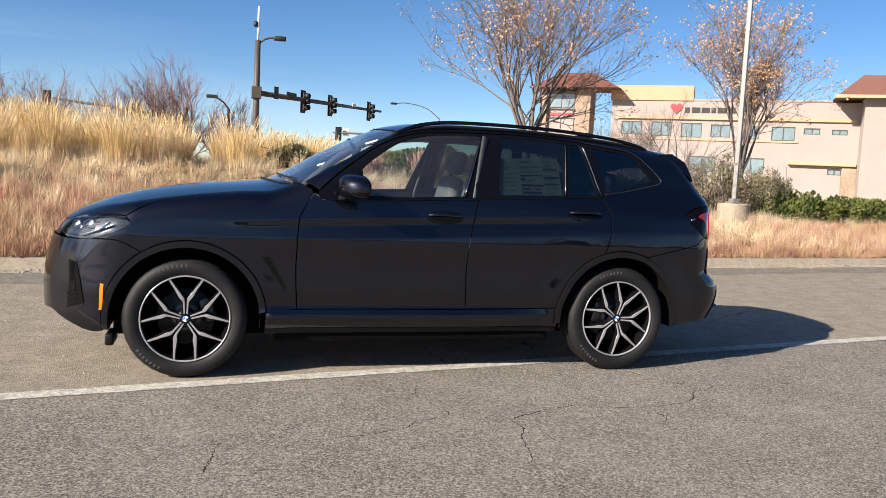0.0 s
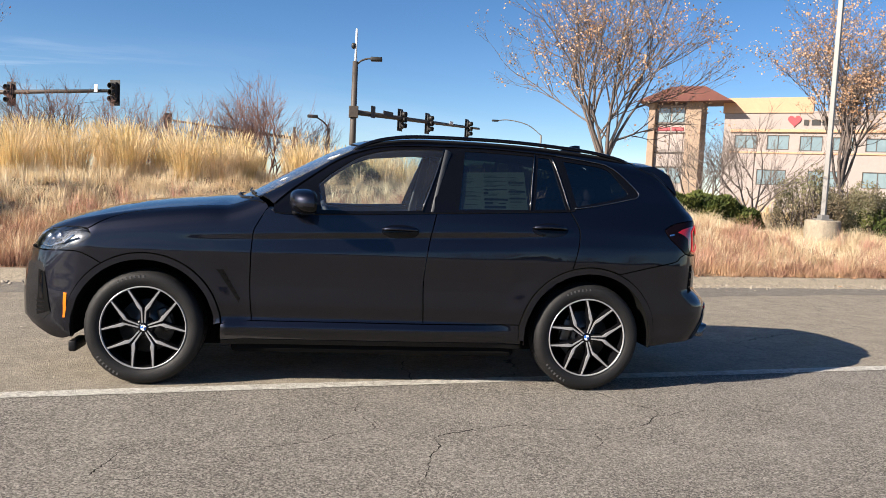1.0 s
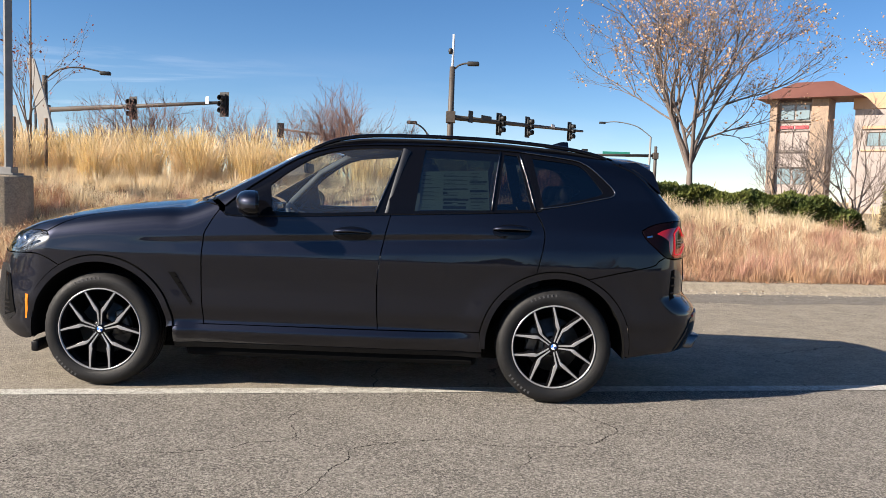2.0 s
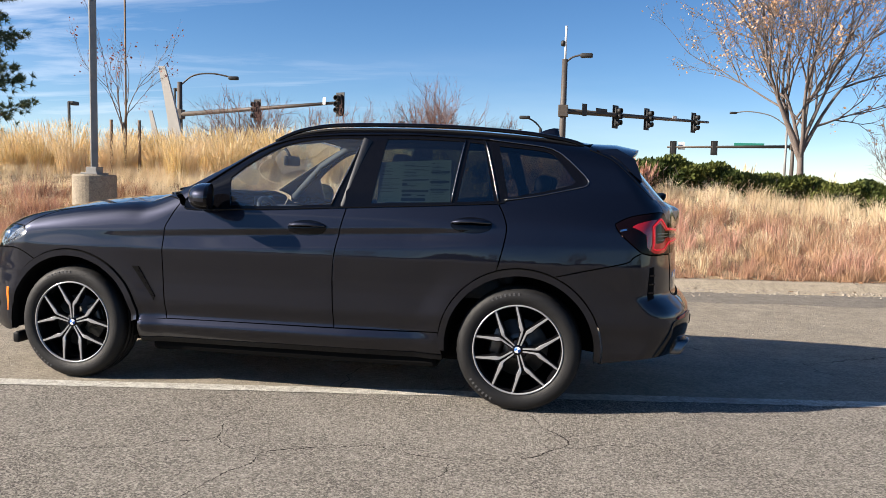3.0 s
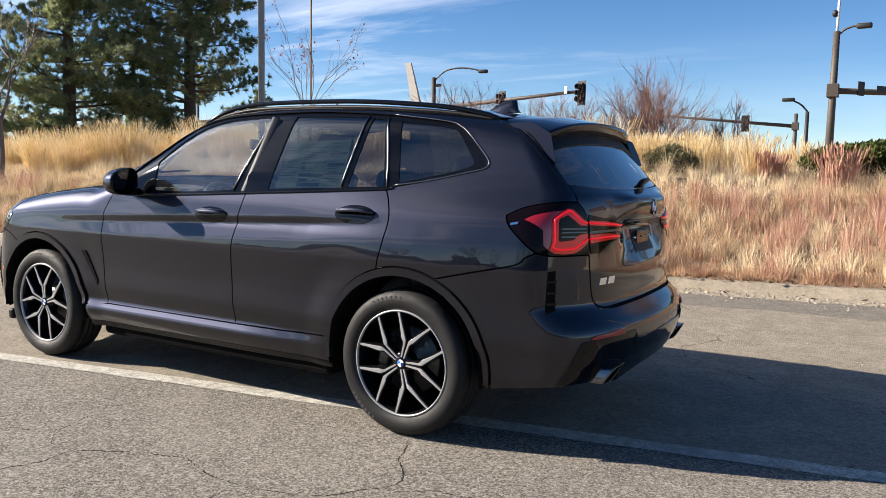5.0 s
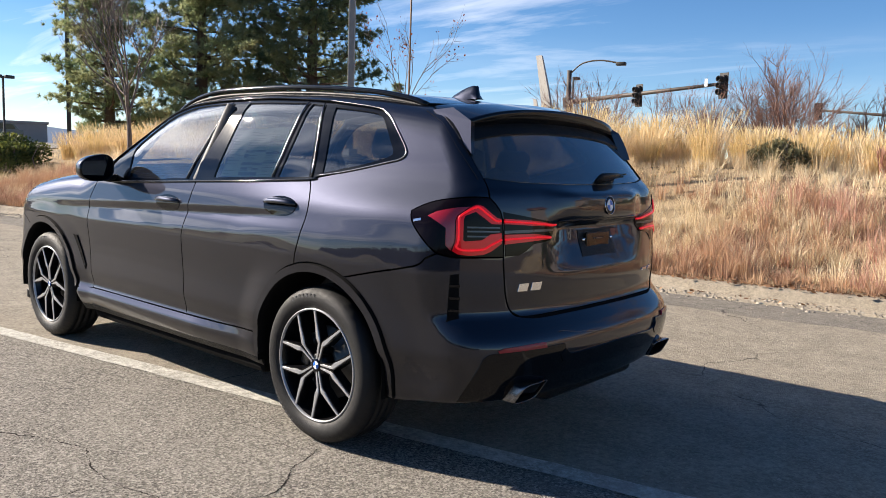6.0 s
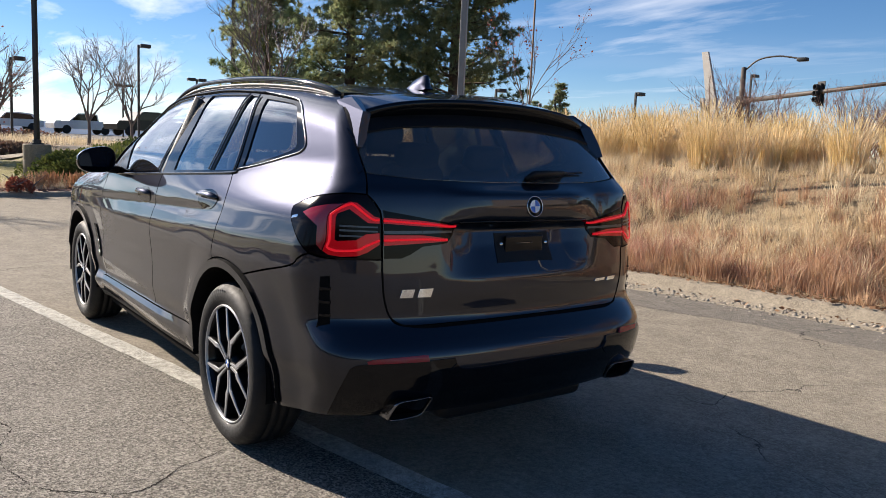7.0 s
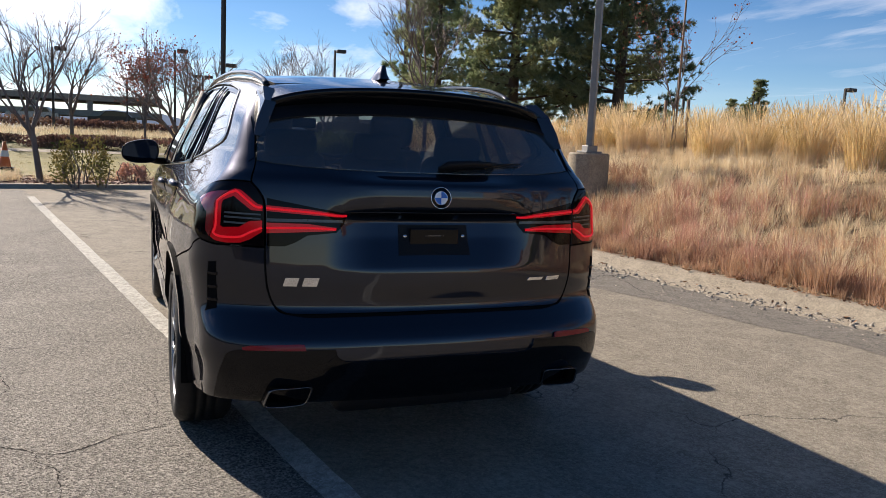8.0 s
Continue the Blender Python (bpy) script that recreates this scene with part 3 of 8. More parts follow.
TOP, REAR, ROUND_BACK, ROUND_FRONT = flat_way((0, 0, 1)), flat_way((1, 0, 0.25)), round_way(1.25, 1), round_way(-1.25, -1)
ARCH = 0.474

belt = [(-0.66, 1.138), (-0.59, 1.117), (-0.10, 1.134), (0.38, 1.158), (0.85, 1.182), (1.28, 1.206), (1.50, 1.250), (1.70, 1.294)]
tail_round = [(1.70, 1.294), (1.775, 1.312), (1.797, 1.335), (1.778, 1.37), (1.65, 1.488)]
upper = [(1.65, 1.488), (1.60, 1.517), (1.53, 1.54), (1.22, 1.577), (0.80, 1.600), (0.42, 1.598), (0.08, 1.582), (-0.10, 1.545), (-0.28, 1.465), (-0.48, 1.325), (-0.66, 1.172)]
door_front_edge = side_pts((-0.69, 1.15), (-0.75, 1.05), (-0.78, 0.96), (-0.79, 0.67), (-0.775, 0.425))
seam_b = side_pts((0.385, 1.158), (0.335, 0.93), (0.312, 0.71), (0.322, 0.428))
rear_edge = side_pts((1.285, 1.206), (1.318, 1.15), (1.345, 1.07), (1.335, 0.97), (1.305, 0.845), (1.300, 0.820))


def ang(hx, x, z):
    a = math.degrees(math.atan2(z - HUB_Z, x - hx))
    return a + 360 if hx < 0 and a < -90 else a



a_door = ang(HUB_X, 1.300, 0.820)

skins = {}
skins["front_door"] = panel([side_pts(*[p for p in ((-0.69, 1.15), (-0.64, 1.118), (-0.59, 1.113), (-0.10, 1.130), (0.385, 1.155))]), seam_b,
                             side_pts((0.322, 0.428), (-0.775, 0.425)), door_front_edge[::-1]], SIDE, step=0.014)
skins["rear_door"] = panel([side_pts((0.385, 1.155), (0.85, 1.178), (1.285, 1.203)), rear_edge, arc_pts(HUB_X, ARCH, a_door, 171), side_pts((0.964, 0.438), (0.322, 0.428)), seam_b[::-1]], SIDE, step=0.014)
hood_seam = [(-0.70, -0.862, 1.165), (-0.82, -0.80, 1.165), (-1.0, -0.79, 1.14), (-1.3, -0.80, 1.10), (-1.6, -0.845, 1.05), (-1.775, -0.905, 0.972)]
lamp_back = [(-1.775, -0.905, 0.972), (-1.754, -0.932, 0.935), (-1.79, -0.934, 0.900), (-1.90, -0.90, 0.852), (-1.985, -0.855, 0.828)]
lamp_low = [(-1.985, -0.855, 0.828), (-2.05, -0.80, 0.822), (-2.112, -0.745, 0.822)]
lamp_nose = [(-2.112, -0.745, 0.822), (-2.165, -0.62, 0.86), (-2.135, -0.612, 0.925)]
lamp_top = [(-2.135, -0.612, 0.925), (-2.04, -0.72, 0.958), (-1.917, -0.824, 0.977), (-1.775, -0.905, 0.972)]
bumper_seam_f = side_pts((-1.687, 0.764), (-1.774, 0.812)) + [(-1.853, -0.921, 0.832), (-1.985, -0.855, 0.828)]
skins["front_fender"] = panel([door_front_edge, side_pts((-0.775, 0.425), (-0.960, 0.405)), arc_pts(-HUB_X, ARCH, ang(-HUB_X, -0.960, 0.405), ang(-HUB_X, -1.687, 0.764), 12), bumper_seam_f, lamp_back[::-1],
                               hood_seam[::-1], [(-0.70, -0.862, 1.165), tuple(side_pt(-0.69, 1.15))]], SIDE_UP, step=0.017)
skins["headlight"] = panel([lamp_back, lamp_low, lamp_nose, lamp_top], flat_way((-0.6, -1, 0.2)), off=0.002, rim=0.03)
bump_low_f = side_pts((-1.893, 0.285)) + [(-1.94, -0.865, 0.272), (-2.0, -0.825, 0.288), (-2.07, -0.79, 0.318), (-2.15, -0.735, 0.352), (-2.22, -0.657, 0.382), (-2.28, -0.4, 0.375), (-2.30, 0, 0.37)]
bump_top_f = [(-2.112, -0.745, 0.822), (-2.20, -0.6, 0.83), (-2.26, -0.35, 0.83), (-2.28, 0, 0.83)]
front_arc = arc_pts(-HUB_X, ARCH, ang(-HUB_X, -1.687, 0.764), ang(-HUB_X, -1.893, 0.285), 10)
skins_full = {}
skins_full["front_bumper"] = panel([bumper_seam_f[::-1], front_arc, bump_low_f, mirrored(bump_low_f), mirrored(front_arc), mirrored(bumper_seam_f[::-1]), flipped(lamp_low), flipped(bump_top_f), bump_top_f[::-1], lamp_low[::-1]], ROUND_FRONT, step=0.03)
hood_nose = [(-2.135, -0.612, 0.925), (-2.19, -0.40, 0.945), (-2.215, 0, 0.945), (-2.19, 0.40, 0.945), (-2.135, 0.612, 0.925)]
cowl = [(-0.70, -0.862, 1.165), (-0.80, -0.72, 1.20), (-0.92, -0.4, 1.21), (-0.96, 0, 1.21)]
skins_full["hood"] = panel([hood_seam[::-1], cowl, mirrored(cowl), mirrored(hood_seam[::-1]), mirrored(lamp_top), hood_nose[::-1], lamp_top], flat_way((-0.25, 0, 1)), step=0.03)
grille_top = hood_nose
skins_full["grille"] = panel([hood_nose, [(-2.135, 0.612, 0.925), (-2.165, 0.62, 0.86), (-2.20, 0.60, 0.83)], flipped(bump_top_f[1:]), bump_top_f[1:][::-1], [(-2.20, -0.60, 0.83), (-2.165, -0.62, 0.86), (-2.135, -0.612, 0.925)]], ROUND_FRONT, off=-0.012, step=0.03)

skins["sill"] = panel([side_pts((-0.962, 0.405), (-0.775, 0.425), (0.322, 0.428), (0.964, 0.438)), side_pts((0.962, 0.436), (0.985, 0.305)), side_pts((0.985, 0.305), (-0.97, 0.30)), side_pts((-0.97, 0.30), (-0.962, 0.405))], SIDE)
skins["sill_trim"] = panel([side_pts((-0.97, 0.298), (0.985, 0.303)), side_pts((0.985, 0.303), (0.985, 0.262)), side_pts((0.985, 0.262), (-0.97, 0.255)), side_pts((-0.97, 0.255), (-0.97, 0.298))], SIDE, off=-0.006)
skins["front_arch"] = panel([arc_pts(-HUB_X, ARCH, 5, 188, 18), side_pts((-HUB_X + ARCH * math.cos(radians(188)), HUB_Z + ARCH * math.sin(radians(188))), (-HUB_X + 0.43 * math.cos(radians(189)), HUB_Z + 0.43 * math.sin(radians(189)))),
                             arc_pts(-HUB_X, 0.43, 189, 4, 18), side_pts((-HUB_X + 0.43 * math.cos(radians(4)), HUB_Z + 0.43 * math.sin(radians(4))), (-HUB_X + ARCH * math.cos(radians(5)), HUB_Z + ARCH * math.sin(radians(5))))], SIDE, off=0.014, rim=0.055)
skins["rear_arch"] = panel([arc_pts(HUB_X, ARCH, -6, 184, 18), side_pts((HUB_X + ARCH * math.cos(radians(184)), HUB_Z + ARCH * math.sin(radians(184))), (HUB_X + 0.43 * math.cos(radians(184)), HUB_Z + 0.43 * math.sin(radians(184)))),
                            arc_pts(HUB_X, 0.43, 184, -6, 18), side_pts((HUB_X + 0.43 * math.cos(radians(-6)), HUB_Z + 0.43 * math.sin(radians(-6))), (HUB_X + ARCH * math.cos(radians(-6)), HUB_Z + ARCH * math.sin(radians(-6))))], SIDE, off=0.014, rim=0.055)

roof_edge = roof_pts((-0.74, -0.80), (-0.55, -0.745), (-0.35, -0.69), (-0.15, -0.645), (0.03, -0.62), (0.3, -0.605), (0.9, -0.592), (1.5, -0.572), (1.74, -0.56))
gate_up = [roof_edge[-1], (1.889, -0.625, 1.505), (2.03, -0.665, 1.40), (2.172, -0.675, 1.251), (2.228, -0.700, 1.172)]
lamp_out = [(2.228, -0.700, 1.172), (2.150, -0.790, 1.169), (2.031, -0.831, 1.145), (1.955, -0.862, 1.108)]
lamp_tip = [(1.955, -0.862, 1.108), (1.964, -0.874, 1.081), (1.993, -0.883, 1.044), (2.064, -0.886, 0.982), (2.106, -0.872, 0.947)]
bumper_seam_r = [(2.106, -0.872, 0.947), (2.062, -0.892, 0.923), (2.018, -0.904, 0.890), (1.796, -0.924, 0.838)] + side_pts((1.626, 0.797))
skins["side_frame"] = panel([roof_edge, gate_up, lamp_out, lamp_tip, bumper_seam_r, arc_pts(HUB_X, ARCH, ang(HUB_X, 1.626, 0.797), a_door), rear_edge[::-1],
                             side_pts(*belt[5:]), side_pts(*tail_round), side_pts(*upper), [tuple(side_pt(-0.66, 1.172)), roof_edge[0]]], QUARTER)
gate_low = [(2.228, -0.700, 1.172), (2.248, -0.672, 1.136), (2.260, -0.654, 1.085), (2.274, -0.654, 0.933), (2.279, -0.653, 0.874), (2.285, -0.645, 0.785), (2.292, -0.620, 0.716), (2.314, -0.580, 0.688), (2.341, -0.474, 0.685), (2.366, -0.218, 0.687), (2.372, 0, 0.688)]
lamp_base = [(2.106, -0.872, 0.947), (2.167, -0.827, 0.934), (2.235, -0.735, 0.934), (2.274, -0.654, 0.933)]
skins["tail_light"] = panel([lamp_out, lamp_tip, lamp_base, gate_low[:4][::-1]], flat_way((0.8, -1, 0.1)), off=0.004, rim=0.02, step=0.018)
bump_low_r = side_pts((1.885, 0.30), (1.985, 0.315)) + [(2.131, -0.845, 0.334)] + [tuple(body_shoot(np.array([[1.7, y, z]]), (1, 0, 0))[0]) for y, z in ((-0.785, 0.344), (-0.707, 0.347), (-0.60, 0.348), (-0.42, 0.348), (-0.2, 0.348), (0, 0.348))]
rear_arc = arc_pts(HUB_X, ARCH, ang(HUB_X, 1.626, 0.797), ang(HUB_X, 1.885, 0.30), 8)
skins_full["rear_bumper"] = panel([bumper_seam_r, rear_arc, bump_low_r, mirrored(bump_low_r), mirrored(rear_arc), mirrored(bumper_seam_r), flipped(lamp_base), flipped(gate_low[3:]), gate_low[3:][::-1], lamp_base[::-1]], ROUND_BACK, step=0.02)
glass_low = [(2.172, -0.675, 1.251), (2.205, -0.60, 1.240), (2.245, -0.45, 1.224), (2.278, -0.2, 1.216), (2.284, 0, 1.215)]
glass_high = [(2.02, -0.660, 1.41), (2.045, -0.55, 1.435), (2.07, -0.3, 1.452), (2.08, 0, 1.456)]
skins_full["tailgate"] = panel([glass_low, mirrored(glass_low), flipped(gate_up[3:]), flipped(gate_low), gate_low[::-1], gate_up[3:][::-1]], REAR, step=0.018)
skins_full["rear_window"] = panel([glass_high, mirrored(glass_high), flipped([glass_high[0], glass_low[0]]), flipped(glass_low), glass_low[::-1], [glass_low[0], glass_high[0]]], REAR, off=-0.006, step=0.04)
ws_low = [(-0.765, -0.775, 1.20), (-0.86, -0.6, 1.21), (-0.93, -0.3, 1.225), (-0.95, 0, 1.23)]
ws_top = roof_pts((-0.13, -0.615), (-0.17, -0.4), (-0.20, 0.0))
ws_side = roof_pts((-0.13, -0.615), (-0.33, -0.672), (-0.53, -0.728)) + [(-0.765, -0.775, 1.20)]
skins_full["windscreen"] = panel([ws_side, ws_low, mirrored(ws_low), mirrored(ws_side), flipped(ws_top), ws_top[::-1]], flat_way((-0.5, 0, 1)), off=-0.004, step=0.04)
roof_in = roof_pts((-0.12, -0.61), (0.03, -0.597), (0.3, -0.582), (0.9, -0.57), (1.5, -0.55), (1.74, -0.54))
roof_back = roof_pts((1.74, -0.54), (1.80, -0.4), (1.83, 0))
ws_top2 = roof_pts((-0.12, -0.61), (-0.16, -0.4), (-0.19, 0.0))
skins_full["roof"] = panel([roof_in, roof_back, mirrored(roof_back), mirrored(roof_in), flipped(ws_top2), ws_top2[::-1]], TOP, step=0.035)

# black window surround with its openings, and the panes in them
pane_front = [side_pts((-0.36, 1.150), (-0.10, 1.150), (0.280, 1.170)), side_pts((0.280, 1.170), (0.435, 1.578)), side_pts((0.435, 1.578), (0.30, 1.578), (0.08, 1.562), (-0.12, 1.508), (-0.29, 1.400), (-0.385, 1.318)), side_pts((-0.385, 1.318), (-0.36, 1.150))]
pane_rear = [side_pts((0.530, 1.184), (1.012, 1.205)), side_pts((1.012, 1.205), (1.058, 1.573)), side_pts((1.058, 1.573), (0.80, 1.580), (0.582, 1.580)), side_pts((0.582, 1.580), (0.530, 1.184))]
pane_fixed = [side_pts((1.046, 1.207), (1.262, 1.218)), side_pts((1.262, 1.218), (1.168, 1.560)), side_pts((1.168, 1.560), (1.090, 1.567)), side_pts((1.090, 1.567), (1.046, 1.207))]
pane_quarter = [side_pts((1.342, 1.238), (1.56, 1.284), (1.680, 1.315)), side_pts((1.680, 1.315), (1.718, 1.335), (1.695, 1.375), (1.61, 1.480)), side_pts((1.61, 1.480), (1.57, 1.508), (1.50, 1.524), (1.265, 1.548)), side_pts((1.265, 1.548), (1.342, 1.238))]
skins["window_surround"] = panel([side_pts(*belt), side_pts(*tail_round), side_pts(*upper), side_pts((-0.66, 1.172), (-0.66, 1.138))], SIDE_UP, off=-0.004, gap=0.001, holes=(pane_front, pane_rear, pane_fixed, pane_quarter), step=0.04)
for name, loop in (("front_pane", pane_front), ("rear_pane", pane_rear), ("fixed_pane", pane_fixed), ("quarter_pane", pane_quarter)):
    skins[name] = panel(loop, SIDE_UP, off=-0.010, gap=-0.004, step=0.05, rim=0.004)

paints = {"front_door": M_PAINT, "rear_door": M_PAINT, "front_fender": M_PAINT, "headlight": M_LAMP_GLASS, "sill": M_PAINT, "sill_trim": M_BLACK, "front_arch": M_PAINT, "rear_arch": M_PAINT, "side_frame": M_PAINT,
          "tail_light": M_TAIL_SHELL, "window_surround": M_PIANO, "front_pane": M_GLASS, "rear_pane": M_TINT_DOOR, "fixed_pane": M_TINT, "quarter_pane": M_TINT,
          "front_bumper": M_PAINT, "hood": M_PAINT, "grille": M_BLACK, "rear_bumper": M_PAINT, "tailgate": M_PAINT, "rear_window": M_TINT_BACK, "windscreen": M_GLASS, "roof": M_PAINT}
labels = {"front_pane": "clear front door window", "rear_pane": "dark tinted rear door window", "tail_light": "dark tail light shell with red bars", "window_surround": "gloss black window surround",
          "headlight": "clear headlight lens", "grille": "black grille between the headlights", "rear_window": "dark tinted rear window", "windscreen": "clear sloping windscreen"}
BODY = {}
for name, geo in skins.items():
    for flip in (False, True):
        BODY[name, flip] = part(name, skin(name, geo, paints[name], flip), CAR, labels.get(name, ""))
for name, geo in skins_full.items():
    BODY[name] = part(name, skin(name, geo, paints[name]), CAR, labels.get(name, ""))


# ---- the car's smaller parts ----
def add_skin(name, curves, way, material, parent, label="", off=0.003, both=True, **more):
    geo = panel(curves, way, off=off, **more)
    return [part(name, skin(name, geo, material, flip), parent[flip] if isinstance(parent, tuple) else parent, label) for flip in ((False, True) if both else (False,))]


def corners(*pts):
    """Straight edges between the points."""
    pts = list(pts)
    return [[a, b] for a, b in zip(pts, pts[1:] + pts[:1])]


DIAG, DIAG_F = flat_way((0.8, -1, 0.05)), flat_way((-0.8, -1, 0.05))
doors = {n: (BODY[n, False], BODY[n, True]) for n in ("front_door", "rear_door", "tail_light", "headlight", "front_fender")}

# handles; a black ellipse stands for the dark reflection in each hollow
for name, hx, hz in (("front_door", 0.150, 1.036), ("rear_door", 1.142, 1.084)):
    ell = [side_pt(hx + 0.122 * math.cos(t), hz - 0.010 + 0.046 * math.sin(t)) for t in np.linspace(0, 2 * math.pi, 13)]
    add_skin("handle_hollow_reflection", [ell], SIDE, M_PIANO, doors[name], "black ellipse for the dark reflection in the handle hollow", off=0.0025, gap=0.0, step=0.02, rim=0.001)
    bar = [body_snap([side_pt(hx + d, hz + 0.008 - 0.05 * d * d / 0.0144 * 0.1)], o)[0] for d, o in ((-0.118, 0.002), (-0.10, 0.016), (-0.06, 0.026), (0.0, 0.029), (0.06, 0.026), (0.10, 0.017), (0.118, 0.002))]
    v, f = tube(bar, [0.006, 0.014, 0.016, 0.016, 0.016, 0.014, 0.006], 10, flat=0.62)
    for flip in (False, True):
        vv = [(x, -y, z) for x, y, z in v] if flip else v
        part("door_handle", make_mesh("door_handle", vv, [q[::-1] for q in f] if flip else f, True, M_PAINT), doors[name][flip], "body-coloured bar handle")

# bright strips beside the panes
strips = [((1.012, 1.205), (1.036, 1.40), (1.062, 1.575)), ((1.285, 1.215), (1.235, 1.40), (1.180, 1.565)), ((0.285, 1.165), (0.365, 1.375), (0.440, 1.582))]
for s in strips:
    v, f = tube(body_snap(spline(side_pts(*s), 0.06), 0.002), 0.0040, 6)
    for flip in (False, True):
        part("window_strip", make_mesh("window_strip", [(x, -y if flip else y, z) for x, y, z in v], f, True, M_SATIN), BODY["window_surround", flip], "polished window strip")
loop = side_pts(*([(1.322, 1.222)] + belt[6:] + tail_round[1:] + upper[1:4] + [(1.232, 1.577)]))
v, f = tube(body_snap(spline(loop, 0.03), 0.002), 0.0042, 6)
v2, f2 = tube(body_snap(spline(side_pts(*[(x, z - 0.004) for x, z in belt[:6]], (1.322, 1.215)), 0.05), 0.002), 0.006, 6)
v3, f3 = tube(body_snap(spline(side_pts((-0.66, 1.172), *upper[::-1][1:-3]), 0.04), 0.001), 0.004, 6)
for flip in (False, True):
    for q, (a, b), m in (("quarter_strip", (v, f), M_SATIN), ("belt_strip", (v2, f2), M_PIANO), ("roof_strip", (v3, f3), M_PIANO)):
        part(q, make_mesh(q, [(x, -y if flip else y, z) for x, y, z in a], b, True, m), BODY["window_surround", flip])

# tail lights
C_OUT = [(2.257, -0.661, 1.088), (2.249, -0.679, 1.093), (2.217, -0.732, 1.140), (2.203, -0.754, 1.144), (2.191, -0.773, 1.134), (2.159, -0.814, 1.098), (2.157, -0.819, 1.082), (2.162, -0.826, 0.999), (2.154, -0.837, 0.960), (2.172, -0.821, 0.946), (2.201, -0.785, 0.941), (2.234, -0.735, 0.945), (2.249, -0.704, 0.959), (2.266, -0.662, 0.989)]
C_IN = [(2.262, -0.662, 1.032), (2.242, -0.707, 1.027), (2.226, -0.740, 1.004), (2.188, -0.797, 0.999), (2.182, -0.803, 1.004), (2.178, -0.798, 1.084), (2.181, -0.792, 1.099), (2.204, -0.758, 1.116), (2.242, -0.700, 1.067), (2.259, -0.661, 1.066)]
add_skin("light_bar", corners(*C_OUT, *C_IN), DIAG, M_TAIL_RED, doors["tail_light"], "glowing red light bar", off=0.007, gap=0.0005, rim=0.006, step=0.012)
guide = [tuple(0.62 * np.array(p) + 0.38 * np.array(C_IN[k])) for p, k in zip(C_OUT, (9, 8, 7, 7, 6, 6, 5, 4, 4, 3, 3, 2, 1, 0))]
GATE = BODY["tailgate"]
bar_top = ([(2.264, -0.648, 1.089), (2.305, -0.502, 1.079), (2.329, -0.358, 1.061)], [(2.330, -0.358, 1.049), (2.307, -0.502, 1.057), (2.266, -0.648, 1.067)])
bar_low = ([(2.270, -0.648, 1.025), (2.310, -0.502, 1.025), (2.328, -0.396, 1.012)], [(2.328, -0.404, 1.000), (2.312, -0.502, 0.994), (2.273, -0.648, 0.985)])
guides = [(guide, doors["tail_light"])]
for hi_, lo_ in (bar_top, bar_low):
    add_skin("gate_light_bar", corners(*hi_, *lo_), REAR, M_TAIL_RED, GATE, "glowing red light bar", off=0.008, gap=0.0005, rim=0.006, step=0.012)
    guides.append(([tuple((np.array(p) + np.array(q)) / 2) for p, q in zip(hi_, lo_[::-1])], (GATE, GATE)))
for pts, owners in guides:
    v, f = tube(body_snap(spline(pts, 0.012), 0.0070), 0.0046, 6)
    for flip in (False, True):
        part("light_guide", make_mesh("light_guide", [(x, -y if flip else y, z) for x, y, z in v], f, True, M_TAIL_GLOW), owners[flip], "brighter red light guide")
W = [(2.046, -0.863, 1.092), (2.077, -0.849, 1.110), (2.153, -0.807, 1.131), (2.190, -0.774, 1.136), (2.158, -0.815, 1.098), (2.155, -0.820, 1.082), (2.160, -0.828, 0.998), (2.151, -0.840, 0.960), (2.132, -0.852, 0.981), (2.127, -0.847, 1.049), (2.097, -0.858, 1.069)]
add_skin("side_lens", corners(*W), DIAG, M_SIDE_LENS, doors["tail_light"], "red side lens", off=0.006, gap=0.001, rim=0.003)
add_skin("side_marker", corners((1.985, -0.895, 1.082), (2.02, -0.885, 1.088), (2.02, -0.885, 1.076), (1.985, -0.895, 1.07)), DIAG, M_CHROME, doors["tail_light"], off=0.006, gap=0.0, rim=0.002)
for k, z in enumerate((1.052, 1.036, 1.016)):
    add_skin("light_rib", corners((2.19, -0.79, z + 0.006), (2.252, -0.665, z + 0.003), (2.252, -0.665, z - 0.003), (2.19, -0.79, z - 0.001)), DIAG, M_SATIN_DARK, doors["tail_light"], off=0.0065, gap=0.0, rim=0.002)
inner = [(2.257, -0.649, 1.119), (2.289, -0.561, 1.104), (2.310, -0.472, 1.088), (2.329, -0.345, 1.068), (2.331, -0.362, 1.025), (2.330, -0.396, 0.990), (2.313, -0.502, 0.978), (2.306, -0.546, 0.951), (2.297, -0.583, 0.935), (2.274, -0.648, 0.934), (2.265, -0.649, 1.03)]
add_skin("inner_light", corners(*inner), REAR, M_TAIL_SHELL, GATE, "dark inner tail light on the tailgate", off=0.004, rim=0.02)
add_skin("light_rib", corners((2.262, -0.645, 1.040), (2.31, -0.375, 1.040), (2.31, -0.375, 1.030), (2.26, -0.645, 1.028)), REAR, M_SATIN_DARK, GATE, off=0.0065, gap=0.0, rim=0.002)

